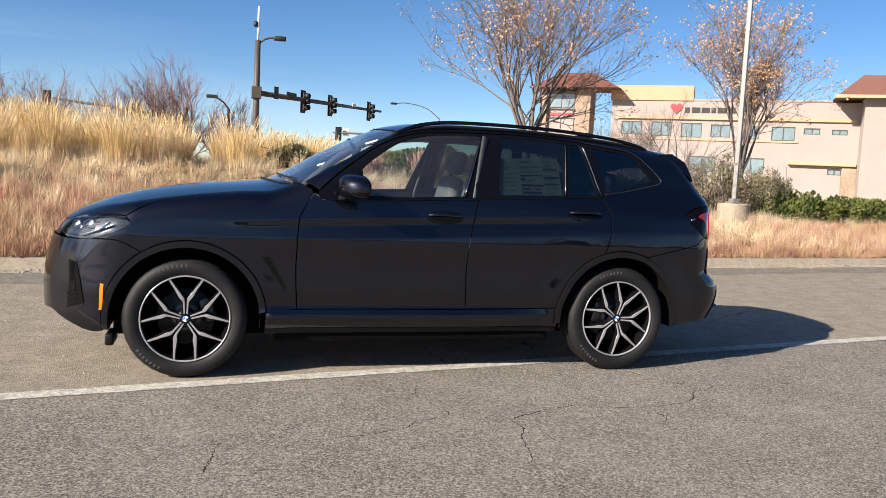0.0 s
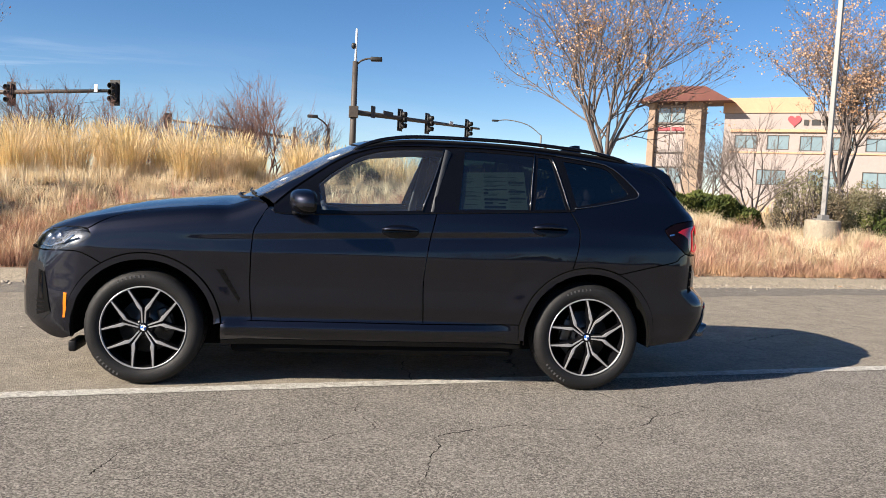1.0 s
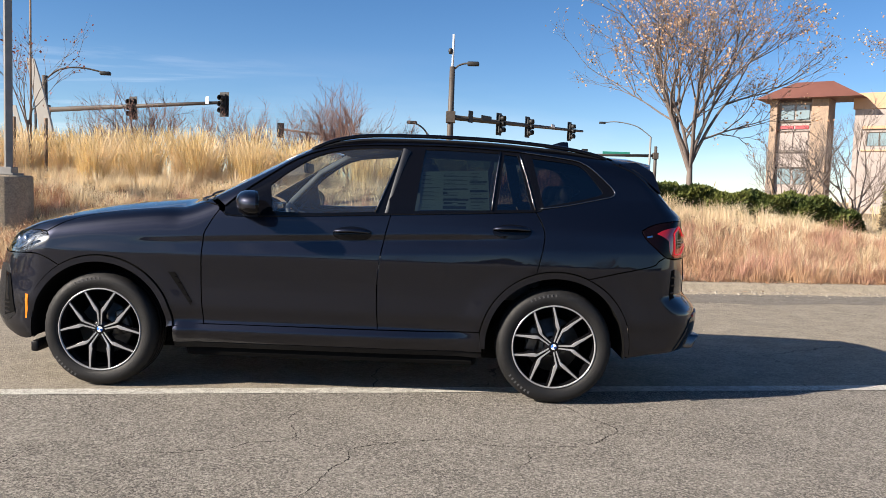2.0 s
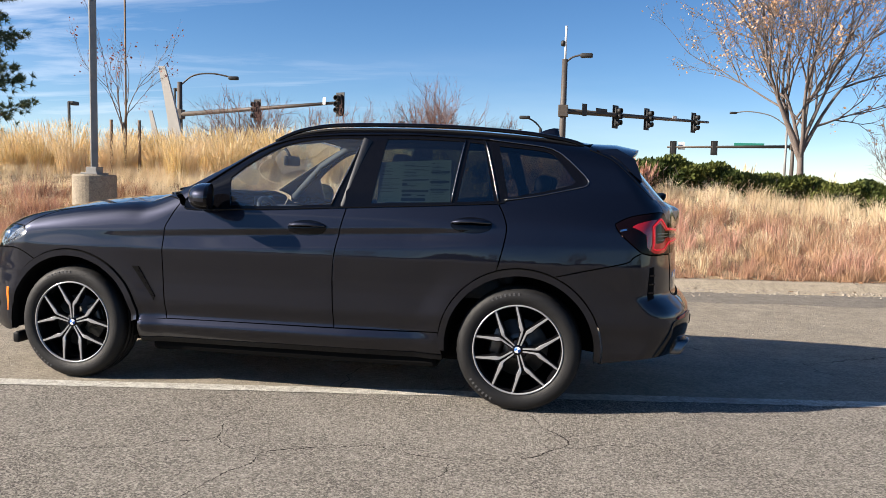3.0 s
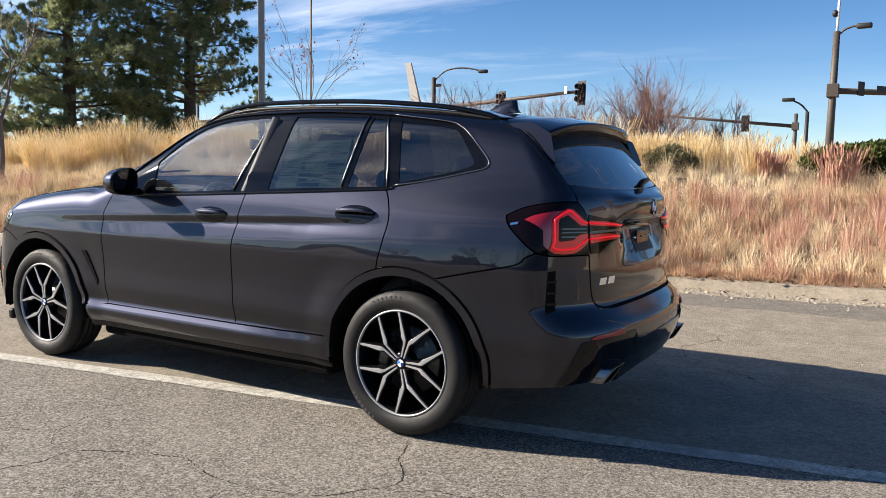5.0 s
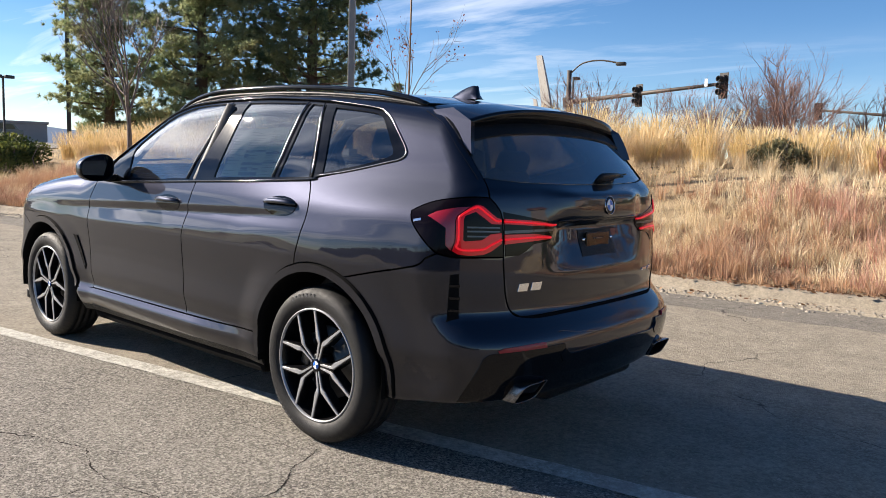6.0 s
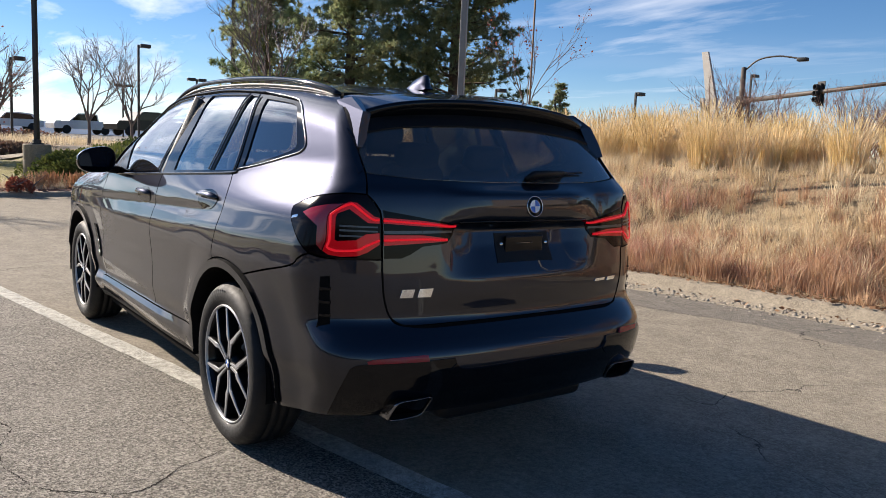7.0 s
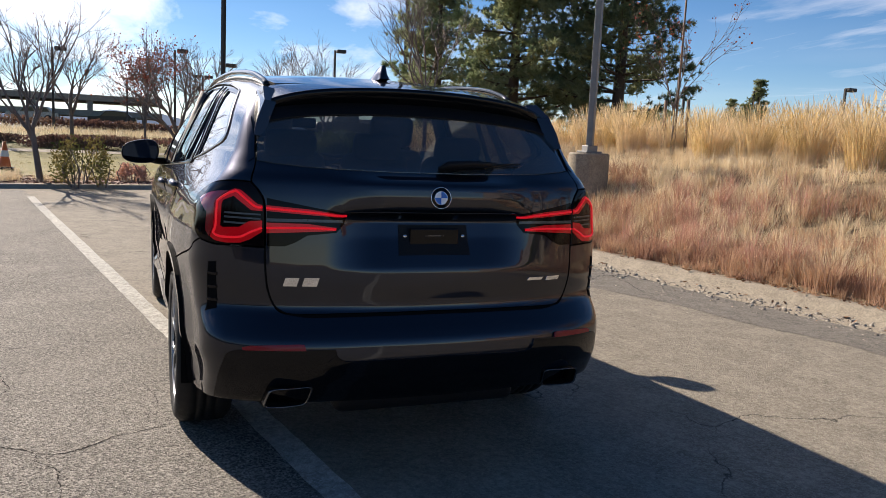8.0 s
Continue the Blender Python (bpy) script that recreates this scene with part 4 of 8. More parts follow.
# tailgate gap shade as black strips: wide below, where the gate overhangs the bumper
slot = [tuple(body_snap([p])[0]) for p in gate_low[7:]]
sunk = [(x, y, z - 0.004 - 0.016 * min(1, max(0, (0.60 + y) / 0.12))) for x, y, z in slot]
add_skin("gate_shade", [slot, mirrored(slot), [flipped(slot)[0], flipped(sunk)[0]], flipped(sunk), sunk[::-1], [sunk[0], slot[0]]], REAR, M_WELL_SHADE, BODY["rear_bumper"], "black strip for the shade under the tailgate", off=0.0012, both=False, gap=0.0, rim=0.0, step=0.02)
# thin black tube standing for the dark gap at the gate's side
v, f = tube(body_snap(spline(gate_low[3:8], 0.02), -0.0005), 0.0036, 6)
for flip in (False, True):
    part("gate_gap_shade", make_mesh("gate_gap_shade", [(x, -y if flip else y, z) for x, y, z in v], f, True, M_WELL_SHADE), GATE, "black line for the shaded gap along the tailgate")

# tailgate furniture
add_skin("plate_recess", corners((2.3, -0.148, 1.026), (2.3, 0.148, 1.026), (2.3, 0.152, 0.885), (2.3, -0.152, 0.885)), REAR, M_BLACK, GATE, "black plate bracket", off=0.003, both=False, rim=0.006)
px = float(body_shoot(np.array([[2.3, 0, 0.98]]), (1, 0, 0), 0, 0.5)[0][0])
v, f = rounded_box(0.012, 0.205, 0.080, 0.006, 2, (px + 0.008, 0, 0.972))
part("plate_holder", make_mesh("plate_holder", v, f, False, M_PIANO), GATE, "empty dark plate holder")
v, f = merge(rounded_box(0.006, 0.055, 0.007, 0.002, 1, (px + 0.0155, 0, 0.982)), *[rounded_box(0.006, 0.007, 0.007, 0.002, 1, (px + 0.0155, s * 0.038, 0.982)) for s in (-1, 1)])
part("holder_slot", make_mesh("holder_slot", v, f, False, M_SATIN), GATE)
for s in (-1, 1):
    v, f = moved(lathe([(0, 0.012), (0.006, 0.011), (0.009, 0.006), (0.009, 0)], 12), pose(px + 0.004, s * 0.122, 0.980, 0, 90, 0))
    part("plate_bolt", make_mesh("plate_bolt", v, f, True, M_CHROME), GATE)
ridge = body_snap(spline([(2.33, -0.345, 1.072), (2.352, -0.2, 1.068), (2.358, 0, 1.067), (2.352, 0.2, 1.068), (2.33, 0.345, 1.072)], 0.04), 0.0)
v, f = tube(ridge, 0.007, 6, flat=0.6)
part("gate_ridge", make_mesh("gate_ridge", v, f, True, M_PIANO), GATE)


def roundel(radius, at, parent):
    """A plain round badge: dark ring, pale rim and a disc in blue and white quarters."""
    base = part("badge", make_mesh("badge", *lathe([(0, 0.004), (radius * 0.97, 0.004), (radius, 0.002), (radius, -0.004)], 40), True, M_PIANO), parent, "round badge in blue and white quarters", at)
    for r in (radius * 0.98, radius * 0.62):
        part("badge_ring", make_mesh("badge_ring", *tube([(r * math.cos(t), r * math.sin(t), 0.0042) for t in np.linspace(0, 2 * math.pi, 40, endpoint=False)], radius * 0.035, 6, closed=True), True, M_CHROME), base)
    for k in range(4):
        arc = [(0, 0)] + [(radius * 0.6 * math.cos(t), radius * 0.6 * math.sin(t)) for t in np.linspace(k * math.pi / 2, (k + 1) * math.pi / 2, 10)]
        part("badge_quarter", make_mesh("badge_quarter", *prism(arc, 0.003, 0.0055), False, M_WHITE_PAINT if k % 2 == 0 else M_BLUE), base)
    return base


roundel(0.042, pose(2.374, 0, 1.135, 0, 90, 0) @ pose(0, 0, 0, 0, -8, 0), GATE)
# lettering on the gate as plain bars
for y0, y1, z0, z1 in ((-0.595, -0.532, 0.790, 0.822), (-0.522, -0.456, 0.791, 0.823), (0.412, 0.498, 0.797, 0.808), (0.510, 0.592, 0.793, 0.809)):
    add_skin("model_mark", corners((2.32, y0, z0), (2.32, y1 - 0.010, z0), (2.32, y1, z1), (2.32, y0 + 0.010, z1)), REAR, M_CHROME, GATE, "plain chrome mark", off=0.0035, both=False, rim=0.003, gap=0.0)
# wiper
wz = lambda y, z, o: tuple(body_shoot(np.array([[2.2, y, z]]), (1, 0, 0), o, 0.5)[0])
v, f = tube([wz(0.02, 1.24, 0.012), wz(0.06, 1.255, 0.026), wz(0.15, 1.262, 0.030), wz(0.25, 1.266, 0.024), wz(0.29, 1.268, 0.012)], [0.014, 0.026, 0.022, 0.016, 0.006], 8, flat=0.6)
part("rear_wiper", make_mesh("rear_wiper", v, f, True, M_BLACK), GATE, "black rear wiper arm")
v, f = tube([wz(0.05, 1.235, 0.006), wz(0.2, 1.262, 0.008), wz(0.41, 1.272, 0.008)], [0.006, 0.007, 0.004], 6)
part("wiper_blade", make_mesh("wiper_blade", v, f, True, M_BLACK), GATE)
v, f = rounded_box(0.03, 0.11, 0.03, 0.01, 2, (2.262, 0.09, 1.222))
part("wiper_cover", make_mesh("wiper_cover", v, f, True, M_BLACK), GATE)

# spoiler over the rear window
rows = []
for y in np.linspace(-0.635, 0.635, 41):
    a = abs(y) / 0.635
    root = body_shoot(np.array([[1.80 + 0.03 * (1 - a), y, 1.2]]), (0, 0, 1), 0.001, 0.7)[0] if a < 0.93 else body_snap(np.array([[1.85, y, 1.52]]), 0.001)[0]
    tip = np.array([2.105 - 0.035 * a**2 - 0.05 * a**6, y * 0.985, 1.556 - 0.045 * a**2 - 0.035 * a**6])
    low = np.array([2.035 - 0.02 * a**2, y, 1.476 - 0.045 * a**3])
    side = np.array([1.93 + 0.03 * (1 - a), y * 1.01, 1.472 - 0.03 * a**3])
    mid = (root + tip) / 2 + (0, 0, 0.012 * (1 - a**6))
    rows.append([root, mid, tip + (-0.02, 0, 0.003), tip, tip + (-0.006, 0, -0.022), low, side])
m = len(rows[0])
verts = [p for r in rows for p in r]
faces = [(i * m + j, i * m + j + 1, (i + 1) * m + j + 1, (i + 1) * m + j) for i in range(len(rows) - 1) for j in range(m - 1)]
faces += [tuple(range(m)), tuple((len(rows) - 1) * m + j for j in range(m))[::-1]]
me = make_mesh("spoiler", verts, faces, True, M_PAINT)
me.materials.append(M_PIANO)
for k, poly in enumerate(me.polygons):
    if k < (len(rows) - 1) * (m - 1) and k % (m - 1) >= 3:
        poly.material_index = 1
part("spoiler", me, CAR, "roof spoiler with gloss black underside")
for flip in (1, -1):
    blade = [(1.84, -0.622, 1.53), (2.03, -0.672, 1.405), (2.105, -0.672, 1.345), (2.085, -0.655, 1.41), (2.058, -0.625, 1.482), (1.95, -0.615, 1.54)]
    v = [(x, flip * (y - 0.004), z) for x, y, z in blade] + [(x - 0.02, flip * (y + 0.045), z - 0.006) for x, y, z in blade]
    n = len(blade)
    f = [tuple(range(n)), tuple(range(n, 2 * n))[::-1]] + [((i + 1) % n, i, n + i, n + (i + 1) % n) for i in range(n)]
    part("spoiler_blade", make_mesh("spoiler_blade", v, f if flip < 0 else [q[::-1] for q in f], False, M_PAINT), CAR, "body-coloured spoiler cheek")
v, f = tube([(2.062, y, 1.522 - 0.02 * (y / 0.3) ** 2 * 0.1) for y in np.linspace(-0.16, 0.16, 9)], 0.007, 6)
part("brake_light", make_mesh("brake_light", v, f, True, M_RED_LENS), CAR, "dark red high brake light")

skirt_low = [(2.045, -0.668, 1.385), (2.072, -0.604, 1.405), (2.079, -0.518, 1.420), (2.084, -0.430, 1.429), (2.092, -0.223, 1.442), (2.097, 0, 1.446)]
skirt_up = [(1.91, -0.632, 1.490), (1.97, -0.45, 1.520), (2.01, -0.2, 1.535), (2.02, 0, 1.538)]
add_skin("spoiler_skirt", [skirt_low, mirrored(skirt_low), [(2.045, 0.668, 1.385), (1.91, 0.632, 1.490)], flipped(skirt_up), skirt_up[::-1], [(1.91, -0.632, 1.490), (2.045, -0.668, 1.385)]], REAR, M_BLACK, CAR, "black panel under the spoiler", off=0.004, both=False, rim=0.01)

add_skin("pillar_blade", corners((1.80, -0.592, 1.556), (1.90, -0.630, 1.502), (2.035, -0.662, 1.405), (2.165, -0.682, 1.262), (2.172, -0.706, 1.252), (2.045, -0.700, 1.380), (1.925, -0.660, 1.478), (1.80, -0.625, 1.535)), QUARTER, M_PAINT, CAR, "body-coloured edge beside the rear window", off=0.003, rim=0.004, gap=0.0)

# rear bumper
BUMP = BODY["rear_bumper"]
insert = [(2.19, -0.822, 0.352), (2.262, -0.812, 0.47), (2.296, -0.793, 0.545), (2.320, -0.759, 0.563), (2.37, -0.64, 0.566), (2.413, -0.50, 0.572), (2.433, -0.412, 0.574), (2.436, -0.378, 0.530), (2.450, -0.208, 0.530), (2.457, 0, 0.534)]
low = [(2.19, -0.822, 0.352)] + [tuple(body_shoot(np.array([[1.7, y, z]]), (1, 0, 0))[0]) for y, z in ((-0.785, 0.350), (-0.707, 0.352), (-0.60, 0.353), (-0.42, 0.353), (-0.2, 0.353), (0, 0.353))]
add_skin("bumper_insert", [insert[:3], insert[2:7], insert[6:], mirrored(insert[6:]), mirrored(insert[2:7]), mirrored(insert[:3]), flipped(low), low[::-1]], ROUND_BACK, M_PIANO, BUMP, "gloss black lower bumper insert", off=0.008, both=False, step=0.02, rim=0.014)
add_skin("reflector", corners((2.333, -0.740, 0.572), (2.345, -0.715, 0.580), (2.405, -0.540, 0.590), (2.409, -0.524, 0.588), (2.414, -0.519, 0.566), (2.336, -0.737, 0.562)), DIAG, M_RED_DULL, BUMP, "red rear reflector", off=0.010, rim=0.008, gap=0.0005)
add_skin("corner_vent", corners((2.146, -0.838, 0.866), (2.171, -0.806, 0.872), (2.196, -0.821, 0.690), (2.152, -0.858, 0.672)), DIAG, M_WELL_SHADE, BUMP, "black slotted corner vent", off=0.003, rim=0.006)
for z in (0.72, 0.77, 0.82):
    add_skin("vent_slat", corners((2.155, -0.845, z + 0.006), (2.185, -0.815, z + 0.006), (2.185, -0.815, z - 0.004), (2.155, -0.845, z - 0.004)), DIAG, M_PIANO, BUMP, off=0.008, rim=0.008, gap=0.0)
add_skin("trim_chip", corners((2.426, -0.440, 0.526), (2.433, -0.410, 0.550), (2.433, -0.384, 0.522), (2.424, -0.418, 0.494)), DIAG, M_PIANO, BUMP, "black trim chip", off=0.012, rim=0.006, gap=0.0)
v, f = rounded_box(0.20, 0.78, 0.14, 0.04, 3, (2.24, 0, 0.352))
part("diffuser", make_mesh("diffuser", v, f, True, M_BLACK), BUMP, "black diffuser under the bumper")
for s in (-1, 1):
    w, h = 0.084, 0.045
    ring = []
    for t in np.linspace(0, 2 * math.pi, 32, endpoint=False):
        c, n = math.cos(t), math.sin(t)
        ring.append((w * math.copysign(abs(c) ** 0.35, c), h * math.copysign(abs(n) ** 0.35, n)))
    path = [(0.0, 1.0), (0.012, 1.0), (0.016, 0.97), (0.012, 0.90), (-0.14, 0.84)]
    v = [(2.379 + d + 0.60 * b * k - 0.08 * abs(a) * k, s * (0.577 - 0.2 * b * k) + a * k, 0.384 + b * k) for d, k in [(-0.10, 1.0)] + path for a, b in ring]
    rows_n = len(path) + 1
    f = [(i * 32 + j, i * 32 + (j + 1) % 32, (i + 1) * 32 + (j + 1) % 32, (i + 1) * 32 + j) for i in range(rows_n - 1) for j in range(32)]
    f.append(tuple((rows_n - 1) * 32 + j for j in range(32)))
    me = make_mesh("exhaust_tip", v, f, True, M_SATIN)
    me.materials.append(M_WELL_SHADE)
    for poly in me.polygons:
        if poly.index >= 4 * 32:
            poly.material_index = 1
    part("exhaust_tip", me, BUMP, "dark metal exhaust tip")

# front end
add_skin("side_marker", corners((-1.912, -0.91, 0.575), (-1.885, -0.915, 0.572), (-1.897, -0.915, 0.412), (-1.925, -0.91, 0.412)), DIAG_F, M_AMBER, BODY["front_bumper"], "amber side marker", off=0.004, rim=0.006)
add_skin("air_inlet", corners((-2.21, -0.65, 0.735), (-2.13, -0.755, 0.755), (-2.075, -0.81, 0.748), (-2.045, -0.84, 0.69), (-2.011, -0.865, 0.538), (-1.997, -0.870, 0.438), (-2.047, -0.840, 0.392), (-2.093, -0.806, 0.372), (-2.155, -0.748, 0.385), (-2.212, -0.678, 0.407)), DIAG_F, M_BLACK, BODY["front_bumper"], "black bumper air inlet", off=0.003, rim=0.006)
# flat black sheet whose colour stands for the shade in the inlet's slot
add_skin("inlet_slot_shade", corners((-2.096, -0.795, 0.70), (-2.05, -0.838, 0.69), (-2.02, -0.86, 0.57), (-2.003, -0.868, 0.45), (-2.10, -0.80, 0.415), (-2.085, -0.808, 0.56)), DIAG_F, M_WELL_SHADE, BODY["front_bumper"], "flat black patch for the shaded slot", off=0.007, rim=0.004, gap=0.0)
for z in (0.44, 0.47, 0.50):
    add_skin("inlet_slat", corners((-2.10, -0.80, z + 0.006), (-2.045, -0.85, z + 0.006), (-2.045, -0.85, z - 0.004), (-2.10, -0.80, z - 0.004)), DIAG_F, M_PIANO, BODY["front_bumper"], off=0.01, rim=0.01, gap=0.0)
add_skin("inlet_blade", corners((-2.085, -0.815, 0.69), (-2.062, -0.835, 0.69), (-2.05, -0.85, 0.52), (-2.072, -0.83, 0.52)), DIAG_F, M_PIANO, BODY["front_bumper"], off=0.012, rim=0.01, gap=0.0)
add_skin("fender_vent", corners(side_pt(-1.0, 0.75), side_pt(-0.952, 0.752), side_pt(-0.842, 0.565), side_pt(-0.855, 0.535)), SIDE, M_WELL_SHADE, doors["front_fender"], "slanted black fender vent", off=0.006, rim=0.008, step=0.012)
for k in range(5):
    x, z = -0.955 + 0.022 * k, 0.725 - 0.038 * k
    add_skin("vent_chip", corners(side_pt(x, z), side_pt(x + 0.018, z - 0.004), side_pt(x + 0.02, z - 0.012), side_pt(x + 0.002, z - 0.008)), SIDE, M_PIANO, doors["front_fender"], off=0.008, rim=0.006, gap=0.0)
add_skin("lamp_housing", [lamp_back, lamp_low, lamp_nose, lamp_top], flat_way((-0.6, -1, 0.2)), M_HOUSING, doors["headlight"], "grey reflector housing", off=-0.040, gap=0.006, rim=0.0)
for k, (x, y, z, r) in enumerate(((-1.985, -0.785, 0.893, 0.040), (-2.07, -0.70, 0.885, 0.038))):
    for flip in (1, -1):
        at = look((x, flip * y, z), (x - 1.0, flip * (y - 0.8), z - 0.05)) @ pose(0, 0, 0, 180, 0, 0)
        part("lamp_lens", make_mesh("lamp_lens", *lathe([(0, 0.018), (r * 0.5, 0.014), (r * 0.85, 0.004), (r, 0.0), (r * 1.12, 0.006), (r * 1.2, -0.01)], 28), True, M_SATIN), BODY["headlight", flip < 0], "bright lamp projector", at)
for flip in (1, -1):
    v, f = tube([(-1.86, flip * 0.885, 0.925), (-1.93, flip * 0.85, 0.878), (-2.02, flip * 0.79, 0.845), (-2.10, flip * 0.715, 0.845)], 0.008, 6)
    part("light_guide", make_mesh("light_guide", v, f, True, M_CHROME), BODY["headlight", flip < 0], "pale light guide")
    v, f = rounded_box(0.05, 0.20, 0.07, 0.012, 2, (-1.86, flip * 0.80, 0.235))
    part("air_lip", make_mesh("air_lip", v, f, True, M_BLACK), CAR, "black lip ahead of the wheel")

# door mirrors
def mirror_ring(k, x):
    """Outline of the mirror: blunt inside, tapering to a rounded low tip outside."""
    ring = []
    for t in np.linspace(0, 2 * math.pi, 36, endpoint=False):
        c, n = math.cos(t), math.sin(t)
        y, z = math.copysign(abs(c) ** 0.78, c) * 0.118, math.copysign(abs(n) ** 0.78, n)
        reach = 0.5 - y / 0.236
        z = z * (0.088 - 0.020 * reach) - 0.016 * reach
        ring.append((x - 0.30 * y * k, -1.040 + k * y, 1.204 + k * z))
    return ring


for flip in (1, -1):
    rings = [mirror_ring(k, x) for k, x in ((0.25, -0.545), (0.55, -0.538), (0.78, -0.522), (0.93, -0.496), (1.0, -0.465), (1.0, -0.432), (0.975, -0.415), (0.94, -0.412), (0.92, -0.419))]
    v = [(x, flip * y, z) for r in rings for x, y, z in r]
    f = [(i * 36 + j, i * 36 + (j + 1) % 36, (i + 1) * 36 + (j + 1) % 36, (i + 1) * 36 + j) for i in range(len(rings) - 1) for j in range(36)] + [tuple(range(36))[::-1]]
    me = make_mesh("door_mirror", v, f if flip < 0 else [q[::-1] for q in f], True, M_PAINT)
    me.materials.append(M_PIANO)
    for poly in me.polygons:
        if poly.center.z < 1.168 or poly.index >= 5 * 36 and poly.index < 8 * 36:
            poly.material_index = 1
    mirror = part("door_mirror", me, BODY["front_door", flip < 0], "door mirror with black lower half")
    v, f = tube([(-0.52, flip * 0.885, 1.132), (-0.50, flip * 0.95, 1.138), (-0.475, flip * 1.00, 1.155)], [0.034, 0.028, 0.03], 10, flat=0.5)
    part("mirror_foot", make_mesh("mirror_foot", v, f, True, M_BLACK), BODY["front_door", flip < 0], "black mirror foot")
    v = [(x, flip * y, z) for x, y, z in mirror_ring(0.93, -0.418)] + [(x, flip * y, z) for x, y, z in mirror_ring(0.93, -0.426)]
    f = [tuple(range(36)), tuple(range(36, 72))[::-1]] + [(j, 36 + j, 36 + (j + 1) % 36, (j + 1) % 36) for j in range(36)]
    part("mirror_glass", make_mesh("mirror_glass", v, f if flip > 0 else [q[::-1] for q in f], False, M_MIRROR), BODY["front_door", flip < 0], "mirror glass")

# roof rails and fin
for flip in (1, -1):
    run = [(-0.16, 0.652), (-0.08, 0.642), (0.05, 0.630), (0.3, 0.618), (0.9, 0.606), (1.4, 0.590), (1.66, 0.578), (1.76, 0.572)]
    lift = [0.0, 0.014, 0.027, 0.032, 0.033, 0.030, 0.018, 0.0]
    pts = [np.array(p) + (0, 0, h) for p, h in zip(roof_pts(*[(x, -y) for x, y in run]), lift)]
    v, f = tube(spline(pts, 0.05), 0.0140, 10, flat=0.8)
    part("roof_rail", make_mesh("roof_rail", [(x, flip * y, z) for x, y, z in v], f if flip > 0 else [q[::-1] for q in f], True, M_PIANO), CAR, "raised black roof rail")
    deck = [pts[0] - (0, 0, 0.012)] + [p - (0, 0, h * 0.72 + 0.006) for p, h in zip(pts[1:-1], lift[1:-1])] + [pts[-1] - (0, 0, 0.012)]
    v, f = tube(spline(deck, 0.05), 0.011, 8, flat=0.9)
    part("rail_seal", make_mesh("rail_seal", [(x, flip * y, z) for x, y, z in v], f if flip > 0 else [q[::-1] for q in f], True, M_BLACK), CAR)
fz = float(roof_pts((1.50, 0.0))[0][2])
sect = []
for t, h, w in ((0.0, 0.004, 0.012), (0.04, 0.026, 0.030), (0.085, 0.048, 0.036), (0.12, 0.060, 0.032), (0.15, 0.066, 0.028), (0.182, 0.064, 0.022), (0.195, 0.0, 0.032)):
    sect.append([(1.40 + t, -w, fz - 0.004), (1.40 + t, -w * 0.75, fz + h * 0.35), (1.40 + t, -w * 0.30, fz + h * 0.92), (1.40 + t, 0, fz + h), (1.40 + t, w * 0.30, fz + h * 0.92), (1.40 + t, w * 0.75, fz + h * 0.35), (1.40 + t, w, fz - 0.004)])
v = [p for r in sect for p in r]
f = [(i * 7 + j, i * 7 + j + 1, (i + 1) * 7 + j + 1, (i + 1) * 7 + j) for i in range(6) for j in range(6)]
part("antenna_fin", make_mesh("antenna_fin", v, [q[::-1] for q in f], True, M_PAINT), CAR, "shark fin antenna")

# wheels
seg = 120
prof = [(0.250, -0.045), (0.258, -0.020), (0.266, -0.008), (0.285, 0.003), (0.312, 0.008), (0.333, 0.002), (0.346, -0.008), (0.355, -0.020), (0.361, -0.034), (0.3625, -0.046), (0.3635, -0.072), (0.356, -0.074), (0.356, -0.083), (0.364, -0.085), (0.364, -0.112),
        (0.356, -0.114), (0.356, -0.123), (0.364, -0.125), (0.364, -0.152), (0.356, -0.154), (0.356, -0.163), (0.3635, -0.165), (0.3625, -0.190), (0.355, -0.215), (0.333, -0.236), (0.30, -0.240), (0.26, -0.225), (0.245, -0.20)]
tv, tf = lathe(prof, seg)
tv = [(x * k, y * k, z) for i, (x, y, z) in enumerate(tv) for k in [1 - (0.006 if (i // len(prof)) % 3 == 0 and (i % len(prof)) in (7, 8, 9, 22, 23) else 0)]]
TYRE_ME = make_mesh("tyre", tv, [q[::-1] for q in tf], True, M_RUBBER)
BARREL_ME = make_mesh("rim_barrel", *lathe([(0.256, -0.012), (0.247, -0.030), (0.238, -0.060), (0.232, -0.20), (0.10, -0.205), (0.0, -0.205)], 60), True, M_RIM)
LIP_ME = make_mesh("rim_lip", *lathe([(0.2645, -0.016), (0.263, -0.006), (0.2585, -0.003), (0.2545, -0.006), (0.2535, -0.020)], 72), True, M_ALLOY)
DISC_ME = make_mesh("brake_disc", *merge(lathe([(0.06, -0.075), (0.09, -0.078), (0.095, -0.098), (0.168, -0.098), (0.170, -0.102), (0.170, -0.122)], 48)), True, M_STEEL)


